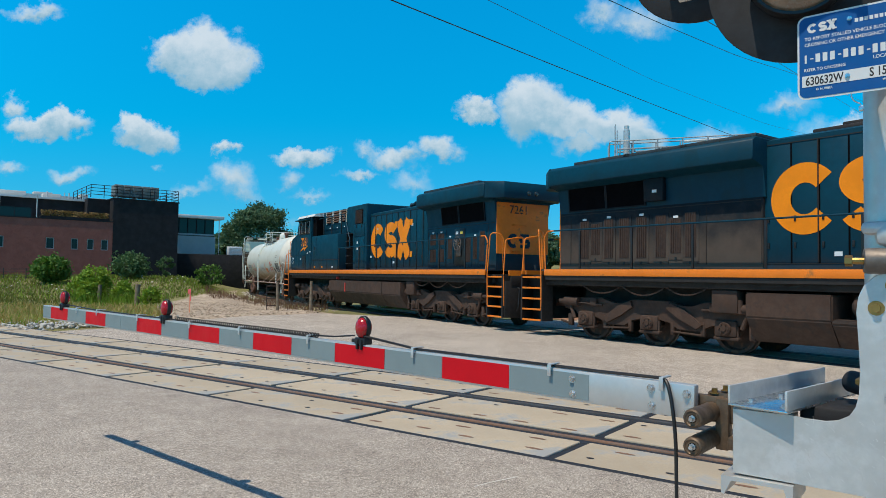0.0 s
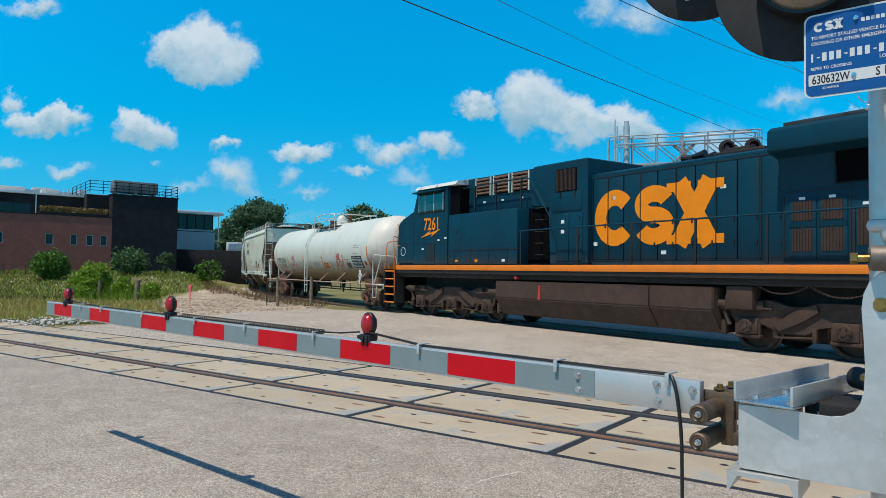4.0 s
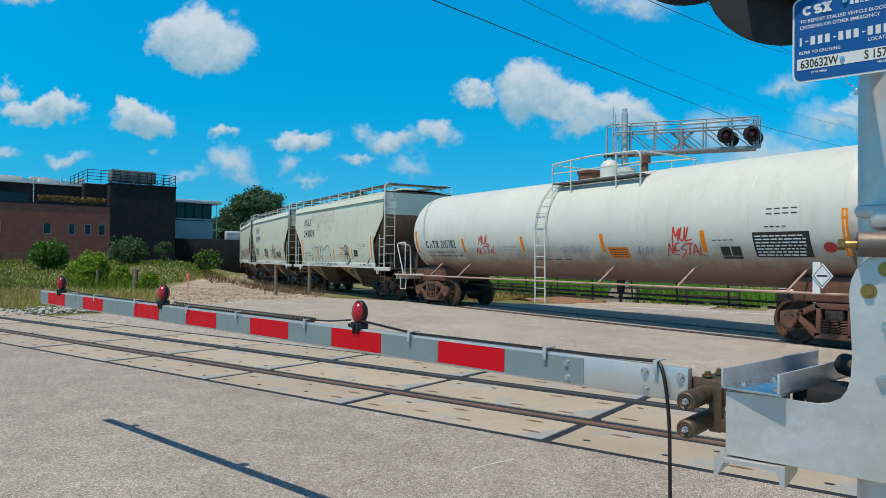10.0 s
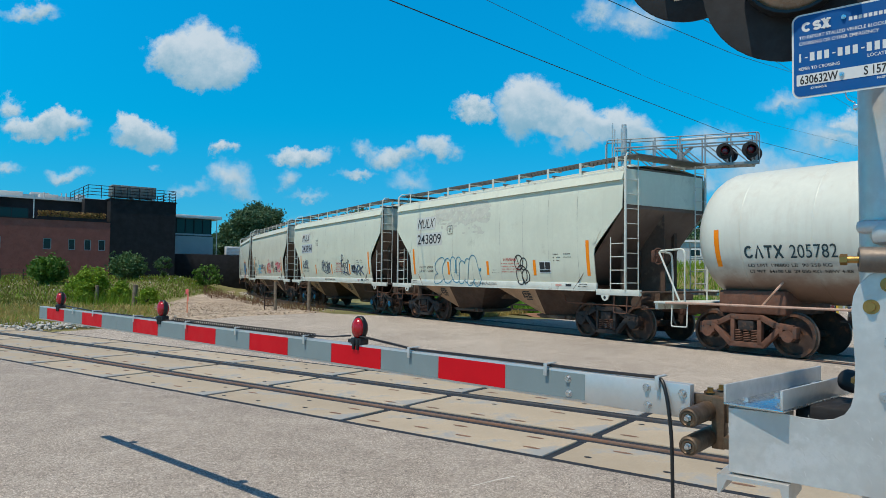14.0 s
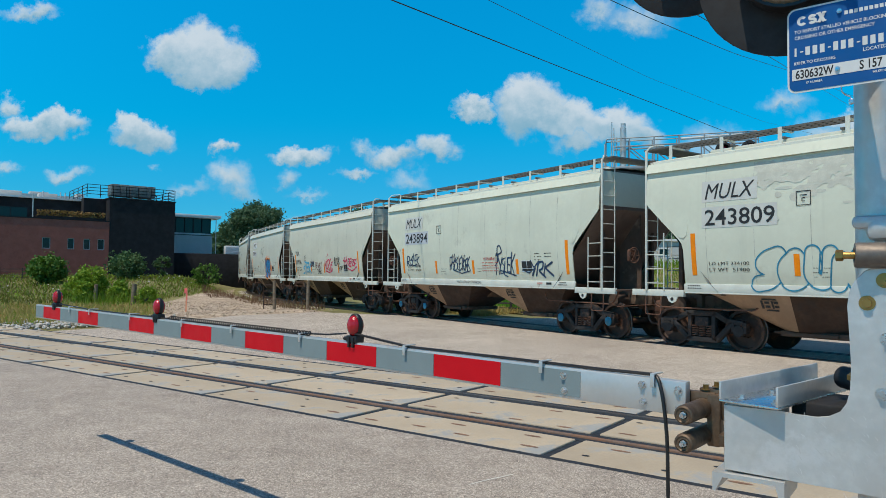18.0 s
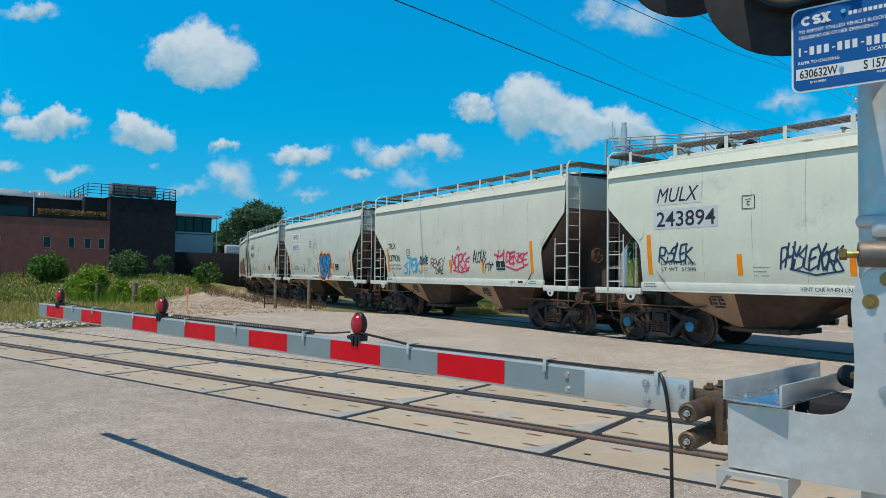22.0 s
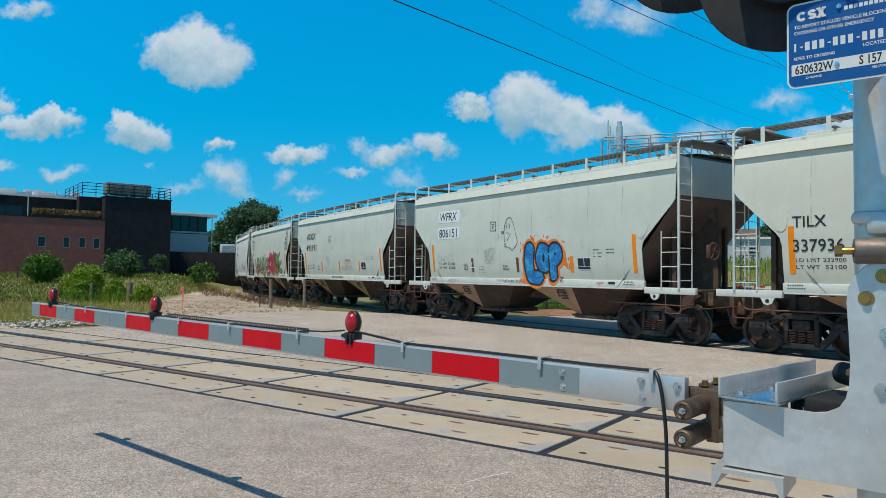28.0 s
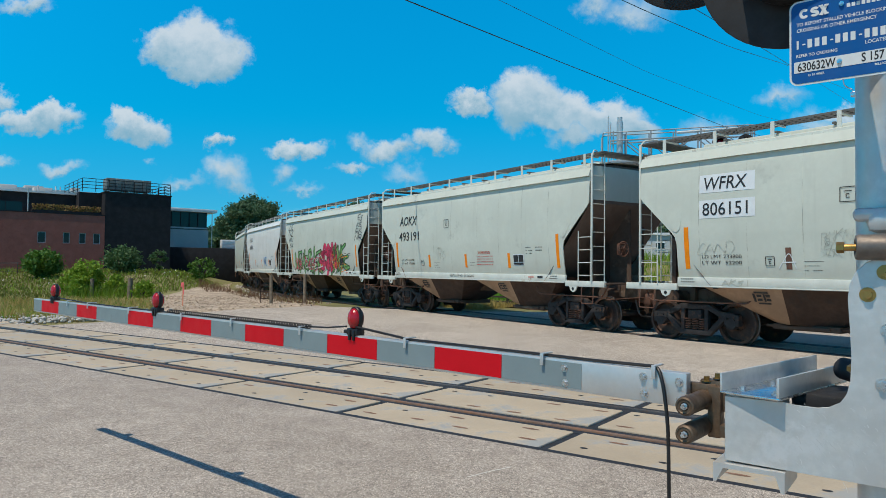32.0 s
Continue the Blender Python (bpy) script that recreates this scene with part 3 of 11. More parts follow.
# ---- the crossing gate ----
M["galv"] = material("galvanised_steel", (0.60, 0.61, 0.60), 0.42, metal=0.5, vary=0.10, scale=6, fine=30, bump=0.06, second=(0.66, 0.67, 0.67), second_amount=0.2, second_scale=4)
M["scuff"] = material("chalky_scuff", (0.66, 0.67, 0.66), 0.7, metal=0.2, vary=0.15, scale=30, bump=0)
M["bright_alu"] = material("bright_channel_steel", (0.62, 0.66, 0.68), 0.26, metal=0.95, vary=0.08, scale=8, fine=40, bump=0.03)
M["alu"] = material("aluminium", (0.60, 0.60, 0.585), 0.42, metal=0.55, vary=0.06, scale=3, bump=0.04)
M["sheet_grey"] = material("grey_sheeting", (0.21, 0.265, 0.275), 0.5, vary=0.06, scale=4, bump=0.03, fine=120)
M["sheet_red"] = material("red_sheeting", (0.60, 0.004, 0.012), 0.5, spec=0.2, vary=0.06, scale=4, bump=0.03, fine=120)
M["black"] = material("black_plastic", (0.012, 0.012, 0.013), 0.45, vary=0.3, scale=8, bump=0.05)
M["matt_black"] = material("matt_black_paint", (0.016, 0.016, 0.018), 0.7, vary=0.3, scale=6, bump=0.05)
M["bronze"] = material("weathered_bronze", (0.155, 0.105, 0.068), 0.5, metal=0.5, vary=0.3, scale=14, bump=0.1, second=(0.10, 0.08, 0.06), second_amount=0.3, second_scale=12)
M["brass"] = material("yellow_zinc", (0.42, 0.25, 0.08), 0.35, metal=0.85, vary=0.15, scale=20, bump=0.05)
M["bolt"] = material("zinc_bolt", (0.62, 0.63, 0.64), 0.3, metal=0.95, vary=0.15, scale=30, bump=0.05)
M["dull_steel"] = material("dull_brown_steel", (0.20, 0.17, 0.145), 0.5, metal=0.5, vary=0.25, scale=12, bump=0.08)
M["sign_blue"] = material("sign_blue", (0.003, 0.088, 0.30), 0.45, spec=0.3, vary=0.05, scale=6, bump=0.02)
M["sign_white"] = material("sign_white", (0.68, 0.69, 0.68), 0.4, vary=0.04, scale=6, bump=0.02)
M["ink"] = material("black_ink", (0.02, 0.02, 0.022), 0.6, vary=0.2, scale=10, bump=0.0)
M["wet_lens"] = material("amber_red_lens", (0.40, 0.22, 0.13), 0.25, vary=0.3, scale=20, coat=0.6, bump=0.0)


def red_lens():
    mat = bpy.data.materials.new("red_lens")
    mat.use_nodes = True
    nt = mat.node_tree
    b = nt.nodes["Principled BSDF"]
    b.inputs["Base Color"].default_value = (0.40, 0.0015, 0.007, 1)
    b.inputs["Roughness"].default_value, b.inputs["Coat Weight"].default_value, b.inputs["Coat Roughness"].default_value = 0.25, 0.35, 0.05
    w, co, bp = nt.nodes.new("ShaderNodeTexVoronoi"), nt.nodes.new("ShaderNodeTexCoord"), nt.nodes.new("ShaderNodeBump")
    w.inputs["Scale"].default_value = 90
    bp.inputs["Strength"].default_value, bp.inputs["Distance"].default_value = 0.35, 0.004
    nt.links.new(co.outputs["Object"], w.inputs["Vector"]), nt.links.new(w.outputs[0], bp.inputs["Height"]), nt.links.new(bp.outputs[0], b.inputs["Normal"])
    return mat


M["red_lens"] = red_lens()
ARM = pose(0.996, 2.7815, 1.3166, 0, -0.484, 138.99)  # x runs from the root to the tip, +y faces the eye


def bolt_at(bm, m, r=0.014, h=0.012):
    """A hexagon head on a washer, its axis along local y, facing -y."""
    k = m @ pose(0, 0, 0, 90, 0, 0)
    bmesh.ops.create_cone(bm, cap_ends=True, segments=14, radius1=r * 1.6, radius2=r * 1.6, depth=0.003, matrix=k @ Matrix.Translation((0, 0, 0.002)))
    bmesh.ops.create_cone(bm, cap_ends=True, segments=6, radius1=r, radius2=r * 0.96, depth=h, matrix=k @ Matrix.Translation((0, 0, 0.003 + h / 2)))


def build_gate_arm():
    t = thing("boom_barrier", "lowered crossing gate arm of aluminium with red and grey bands", "gate arm", m=ARM)
    # in the arm's space +x to the tip; the side that faces the eye is +y
    length, hgt, w = 6.84, 0.134, 0.045
    bm = bmesh.new()
    box(bm, (length / 2, 0, 0), (length, w, hgt), bevel=0.004)
    part("bar", bm, M["alu"], t, "hollow aluminium arm")
    # bands of sheeting, 0.4 m each, on both faces
    edges = [0.464] + [0.893 + 0.4267 * i for i in range(10)] + [5.036] + [5.341 + 0.4267 * i for i in range(4)] + [length - 0.01]
    for i, (a, b) in enumerate(zip(edges, edges[1:])):
        red = i % 2 == 1 if i < 10 else i in (12, 14)
        for sgn in (1, -1):
            bm = bmesh.new()
            box(bm, ((a + b) / 2, sgn * (w / 2 + 0.0015), 0.001), (b - a - 0.003, 0.002, hgt - 0.022))
            part("band", bm, M["sheet_red" if red else "sheet_grey"], t, "red reflective band" if red else "grey reflective band")
    # bolts at the root
    for x, z in ((0.03, 0.03), (0.025, -0.04), (0.18, 0.035), (0.175, -0.035), (0.55, 0.03), (0.545, -0.035)):
        bm = bmesh.new()
        bolt_at(bm, pose(x, w / 2, z, 0, 0, 180), 0.011, 0.012)
        part("bolt", bm, M["bolt"], t, "zinc-plated hexagon bolt")
    # three lamps
    for x, tail in ((1.952, True), (4.280, False), (6.342, False)):
        lamp = part("lamp", lamp_body(), M["black"], t, "black lamp housing with red lens")
        lamp.matrix_basis = pose(x, 0, hgt / 2) @ Matrix.Diagonal((0.84, 0.84, 0.84, 1))
        bm = bmesh.new()
        lathe(bm, [(0.001, 0.052), (0.03, 0.048), (0.048, 0.034), (0.055, 0.016), (0.056, 0.0)], 20, pose(0, 0.0, 0.112, -90, 0, 0) @ Matrix.Diagonal((1, 1.32, 1, 1)))
        part("lens", bm, M["red_lens"], lamp, "bright red ribbed lens")
        bm = bmesh.new()
        lathe(bm, [(0.001, -0.052), (0.03, -0.048), (0.048, -0.034), (0.055, -0.016), (0.056, 0.0)], 20, pose(0, 0.0, 0.112, -90, 0, 0) @ Matrix.Diagonal((1, 1.32, 1, 1)))
        part("lens", bm, M["red_lens"], lamp, "bright red ribbed lens")
    # clips and the cable along the top
    for x in (0.13, 0.66, 1.52, 2.42, 3.18, 3.85, 4.7, 5.5, 5.95):
        bm = bmesh.new()
        box(bm, (x, 0.0, hgt / 2 + 0.018), (0.018, 0.085, 0.006), bevel=0.002)
        box(bm, (x, 0.040, hgt / 2 - 0.008), (0.018, 0.006, 0.052), bevel=0.002)
        part("cable_clip", bm, M["galv"], t, "bent steel cable clip")
    top = hgt / 2 + 0.009
    bm = bmesh.new()
    pts = [(0.13, 0.005, top + 0.004)] + [(x, 0.004 * math.sin(x * 5), top) for x in (0.4, 0.8, 1.2, 1.52)] + [(1.66, 0, top + 0.012), (1.86, 0.0, top + 0.03), (1.93, 0.02, top + 0.04)]
    tube(bm, pts, 0.007, 8)
    pts = [(2.03, 0.0, top + 0.035), (2.2, 0, top + 0.016), (2.4, 0, top + 0.008), (2.45, 0, top + 0.006)]
    tube(bm, pts, 0.005, 8)
    part("cable", bm, M["black"], t, "thin black cable")
    # a coiled cord
    bm = bmesh.new()
    n = 560
    cord = [(2.36 + 1.75 * i / n, 0.013 * math.cos(i * 0.72), top + 0.010 + 0.013 * math.sin(i * 0.72)) for i in range(n)]
    tube(bm, cord, 0.0042, 5)
    tube(bm, [(4.11, 0, top), (5.0, 0.004, top), (5.6, -0.003, top), (6.3, 0, top + 0.02)], 0.006, 6)
    part("coiled_cord", bm, M["black"], t, "coiled black cord")
    # the feed cable that hangs from the root to the ground
    bm = bmesh.new()
    tube(bm, bent([(0.15, 0.005, top + 0.004), (0.10, 0.035, top - 0.002), (0.058, 0.06, -0.12), (0.046, 0.055, -0.75), (0.03, 0.05, -1.315)], 0.10, 8), 0.0075, 10)
    part("hanging_cable", bm, M["black"], t, "black cable hanging to the ground")
    return t


def lamp_body():
    bm = bmesh.new()
    box(bm, (0, 0, 0.022), (0.105, 0.075, 0.045), bevel=0.006)
    box(bm, (-0.02, 0.030, 0.0), (0.02, 0.03, 0.07), bevel=0.003)
    box(bm, (0.02, 0.030, 0.0), (0.02, 0.03, 0.07), bevel=0.003)
    lathe(bm, [(0.001, -0.018), (0.060, -0.018), (0.064, -0.012), (0.064, 0.012), (0.060, 0.018), (0.001, 0.018)], 22, pose(0, 0, 0.112, -90, 0, 0) @ Matrix.Diagonal((1, 1.3, 1, 1)))
    rod(bm, (0.05, 0.02, 0.02), (0.085, 0.02, 0.02), 0.014, 10)
    return bm


def build_gate_mechanism():
    """The bracket that carries the arm: channel, box, goose-neck plate and rollers. Track frame, parts square to it."""
    t = thing("gate_bracket", "galvanised steel gate arm bracket with channel and gooseneck plate", "gate bracket", m=TRK.copy())
    # the channel, open upwards, running away from the eye
    x0, x1, y0, y1, z0 = -0.680, -0.466, 2.715, 3.62, 1.338
    SWING = Matrix.Translation((x0, y0, 0)) @ pose(0, 0, 0, 0, 0, -12.5) @ Matrix.Translation((-x0, -y0, 0))
    for nm, c, s, lab in (("channel_floor", ((x0 + x1) / 2, (y0 + y1) / 2, z0 + 0.005), (x1 - x0, y1 - y0, 0.010), "galvanised channel floor"),
                          ("channel_flange", (x0 + 0.005, (y0 + y1) / 2, z0 + 0.042), (0.010, y1 - y0, 0.066), "galvanised channel side"),
                          ("channel_flange", (x1 - 0.005, (y0 + y1) / 2 - 0.05, z0 + 0.044), (0.010, y1 - y0 - 0.1, 0.070), "galvanised channel side")):
        bm = bmesh.new()
        box(bm, c, s, SWING, bevel=0.003)
        part(nm, bm, M["bright_alu" if nm == "channel_floor" else "galv"], t, lab)
    for x, y in ((-0.63, 2.79), (-0.60, 2.98), (-0.50, 2.78), (-0.52, 3.04), (-0.50, 3.42), (-0.62, 3.4)):
        bm = bmesh.new()
        bolt_at(bm, SWING @ pose(x, y, z0 + 0.010, -90, 0, 0), 0.012, 0.012)
        part("bolt", bm, M["bolt"], t, "zinc-plated hexagon bolt")
    # the box under it and the gooseneck plate towards the mast
    bm = bmesh.new()
    box(bm, (-0.572, 2.83, 1.215), (0.186, 0.19, 0.236), bevel=0.004)
    part("box", bm, M["galv"], t, "galvanised bracket box")
    pl = [(-0.665, 1.094), (-0.665, 1.33), (-0.47, 1.328), (-0.43, 1.322), (-0.36, 1.318), (-0.325, 1.325), (-0.290, 1.345), (-0.270, 1.378), (-0.262, 1.42),
          (-0.258, 1.50), (-0.262, 1.60), (-0.268, 1.70), (-0.262, 1.75), (-0.245, 1.79), (-0.215, 1.822), (-0.17, 1.842), (-0.11, 1.852), (-0.03, 1.845), (0.04, 1.81), (0.08, 1.74), (0.09, 1.2), (0.07, 1.11), (0.0, 1.080), (-0.3, 1.088)]
    bm = bmesh.new()
    slab(bm, pl, 0.012, Matrix.Translation((0, 2.725, 0)))
    bmesh.ops.bevel(bm, geom=[e for e in bm.edges if abs((e.verts[0].co - e.verts[1].co).y) < 1e-4], offset=0.0025, segments=1, affect="EDGES")
    part("gooseneck_plate", bm, M["galv"], t, "scuffed galvanised gooseneck plate")
    bm = bmesh.new()
    slab(bm, [(x, z) for x, z in pl if x > -0.264], 0.012, Matrix.Translation((0, 3.02, 0)))
    part("gooseneck_plate", bm, M["galv"], t, "galvanised gooseneck plate behind")
    bm = bmesh.new()
    box(bm, (-0.30, 2.88, 1.15), (0.5, 0.27, 0.012))
    box(bm, (0.0, 2.88, 1.45), (0.02, 0.27, 0.6))
    part("web", bm, M["galv"], t)
    # chalk scrawls on the plate
    rnd = random.Random(3)
    bm = bmesh.new()
    for k in range(90):
        x, z = rnd.choice((rnd.gauss(-0.36, 0.035), rnd.gauss(-0.22, 0.05))), rnd.gauss(1.22, 0.06)
        a, d = rnd.gauss(-0.9, 0.25), rnd.uniform(0.006, 0.035)
        ribbon(bm, [(x, z), (x + d * 0.5 * math.cos(a) + 0.002, z + d * 0.5 * math.sin(a)), (x + d * math.cos(a), z + d * math.sin(a))], rnd.uniform(0.0008, 0.003))
    bmesh.ops.transform(bm, matrix=Matrix.Translation((0, 2.7235, 0)), verts=bm.verts)
    tagged(part("scuff_marks", bm, M["scuff"], t, "pale scuffs"), kind="stuff")
    for x, z, brass in ((-0.21, 1.715, True), (-0.155, 1.60, False), (-0.16, 1.79, True), (-0.17, 1.42, False)):
        bm = bmesh.new()
        bolt_at(bm, pose(x, 2.725, z), 0.0155 if brass else 0.013, 0.014)
        part("bolt", bm, M["brass" if brass else "bolt"], t, "yellow zinc bolt" if brass else "zinc bolt")
    # two break-away rollers and the root clamp of the arm
    for z in (1.284, 1.180):
        bm = bmesh.new()
        lathe(bm, [(0.001, 0.012), (0.012, 0.012), (0.016, 0.004), (0.024, 0.004), (0.028, 0.0), (0.0345, 0.004), (0.0365, 0.012), (0.0365, 0.30), (0.001, 0.30)], 22, Matrix.Translation((-0.792, 2.655, z)) @ pose(0, 0, 0, -90, 0, -4))
        roller = part("roller", bm, M["bronze"], t, "weathered bronze tube")
        bm = bmesh.new()
        rod(bm, (-0.792, 2.635, z), (-0.792, 2.67, z), 0.008, 8)
        bmesh.ops.create_cone(bm, cap_ends=True, segments=6, radius1=0.0135, radius2=0.0135, depth=0.012, matrix=Matrix.Translation((-0.792, 2.662, z)) @ pose(0, 0, 0, 90, 0, 0))
        part("nut", bm, M["bolt"], roller, "steel nut")
    for c, s in (((-0.80, 2.88, 1.32), (0.14, 0.034, 0.05)), ((-0.745, 2.90, 1.30), (0.10, 0.05, 0.12)), ((-0.735, 2.88, 1.24), (0.05, 0.06, 0.20))):
        bm = bmesh.new()
        box(bm, c, s, bevel=0.006)
        part("clamp", bm, M["bronze"], t, "rusty brown clamp")
    for x, y, z in ((-0.77, 2.88, 1.352), (-0.73, 2.89, 1.365)):
        bm = bmesh.new()
        bolt_at(bm, pose(x, y, z, -90, 0, 0), 0.012, 0.018)
        part("bolt", bm, M["brass"], t, "brass bolt")
    bm = bmesh.new()
    box(bm, (-0.685, 2.80, 1.185), (0.02, 0.06, 0.045), bevel=0.003)
    part("block", bm, M["bronze"], t, "dull bronze block")
    # pivot tube with brass bolt; black box behind the plate holds the notch's shade
    bm = bmesh.new()
    rod(bm, (-0.32, 3.10, 1.420), (-0.22, 2.99, 1.412), 0.042, 18)
    box(bm, (-0.36, 3.05, 1.30), (0.22, 0.30, 0.08), bevel=0.01)
    part("pivot_arm", bm, M["matt_black"], t, "dark pivot bar with a black block for notch shade")
    bm = bmesh.new()
    rod(bm, (-0.285, 2.98, 1.436), (-0.258, 2.95, 1.434), 0.017, 6)
    part("bolt", bm, M["brass"], t, "brass bolt")
    # the foot angle under the box
    bm = bmesh.new()
    slab(bm, [(-0.70, 1.086), (-0.46, 1.086), (-0.46, 1.012), (-0.472, 1.012), (-0.49, 1.070), (-0.665, 1.070), (-0.69, 1.018), (-0.70, 1.018)], 0.26, Matrix.Translation((0, 2.70, 0)))
    part("foot_channel", bm, M["alu"], t, "pale aluminium foot channel")
    return t


def build_signal_mast():
    t = thing("signal_mast", "grey steel crossing signal mast with flashing light heads", "signal mast", m=TRK @ Matrix.Translation((-0.185, 2.86, 0)))
    bm = bmesh.new()
    rod(bm, (0, 0, -0.05), (0, 0, 4.4), 0.070, 28)
    part("pole", bm, M["galv"], t, "galvanised steel pole")
    bm = bmesh.new()
    lathe(bm, [(0.20, 0.0), (0.20, 0.03), (0.11, 0.06), (0.095, 0.30), (0.075, 0.34), (0.075, 0.0)], 28)
    part("pole_base", bm, M["galv"], t, "cast pole base")
    # the shaft of the gate: a cast clamp and a bored tube
    bm = bmesh.new()
    box(bm, (0.05, -0.06, 1.965), (0.16, 0.13, 0.085), bevel=0.028)
    box(bm, (0.03, -0.09, 1.985), (0.20, 0.06, 0.045), bevel=0.018)
    part("clamp", bm, M["galv"], t, "cast aluminium clamp")
    bm = bmesh.new()
    lathe(bm, [(0.022, 0.0), (0.026, -0.004), (0.040, -0.002), (0.043, 0.006), (0.043, 0.16), (0.022, 0.16), (0.022, 0.0)], 24, Matrix.Translation((-0.055, -0.16, 1.872)) @ pose(0, 0, 0, 0, 90, 12))
    tube_ob = part("pivot_tube", bm, M["dull_steel"], t, "bored steel tube")
    bm = bmesh.new()
    rod(bm, (-0.11, -0.16, 1.872), (0.02, -0.14, 1.872), 0.012, 10)
    rod(bm, (-0.112, -0.16, 1.872), (-0.090, -0.16, 1.872), 0.019, 6)
    part("bolt", bm, M["brass"], tube_ob, "yellow zinc bolt")
    # light heads on a cross arm
    bm = bmesh.new()
    rod(bm, (-0.72, 0.0, 2.98), (0.62, 0, 2.98), 0.03, 16)
    part("cross_arm", bm, M["galv"], t)
    for x, y, z, turn in ((-0.240, -0.20, 2.862, 8), (-0.69, 0.16, 3.21, 188), (0.55, -0.17, 2.86, 0)):
        head = part("light_head", head_disc(), M["matt_black"], t, "black signal head with round backplate")
        head.matrix_basis = pose(x, y, z, 0, 0, turn)
        bm = bmesh.new()
        vs = bmesh.ops.create_uvsphere(bm, u_segments=24, v_segments=10, radius=0.15)["verts"]
        bmesh.ops.transform(bm, matrix=Matrix.Translation((0, -0.075, 0)) @ Matrix.Diagonal((1, 0.22, 1, 1)), verts=vs)
        part("lens", bm, M["wet_lens"], head, "unlit dark red lens")
        bm = bmesh.new()
        n = 22
        rows = []
        for k in range(n + 1):
            a = radians(-28 + 236 * k / n)
            reach = 0.30 if 0.2 < k / n < 0.8 else 0.30 - 0.16 * abs(k / n - 0.5)
            rows.append([bm.verts.new((r * math.cos(a), -y2, r * math.sin(a))) for r, y2 in ((0.165, 0.05), (0.165, reach), (0.170, reach), (0.170, 0.05))])
        for a, b in zip(rows, rows[1:]):
            for i in range(4):
                bm.faces.new((a[i], a[(i + 1) % 4], b[(i + 1) % 4], b[i]))
        part("visor", bm, M["matt_black"], head, "black visor")
        bm = bmesh.new()
        lathe(bm, [(0.150, 0.0), (0.162, 0.0), (0.166, 0.02), (0.160, 0.055), (0.150, 0.055)], 30, Matrix.Translation((0, -0.045, 0)) @ pose(0, 0, 0, 90, 0, 0))
        part("lens_ring", bm, M["black"], head)
    return t


def head_disc():
    bm = bmesh.new()
    lathe(bm, [(0.001, 0.0), (0.292, 0.0), (0.300, 0.004), (0.300, 0.010), (0.292, 0.012), (0.001, 0.012)], 48, pose(0, 0, 0, 90, 0, 0))
    box(bm, (0, 0.06, 0), (0.26, 0.12, 0.26), bevel=0.03)
    return bm


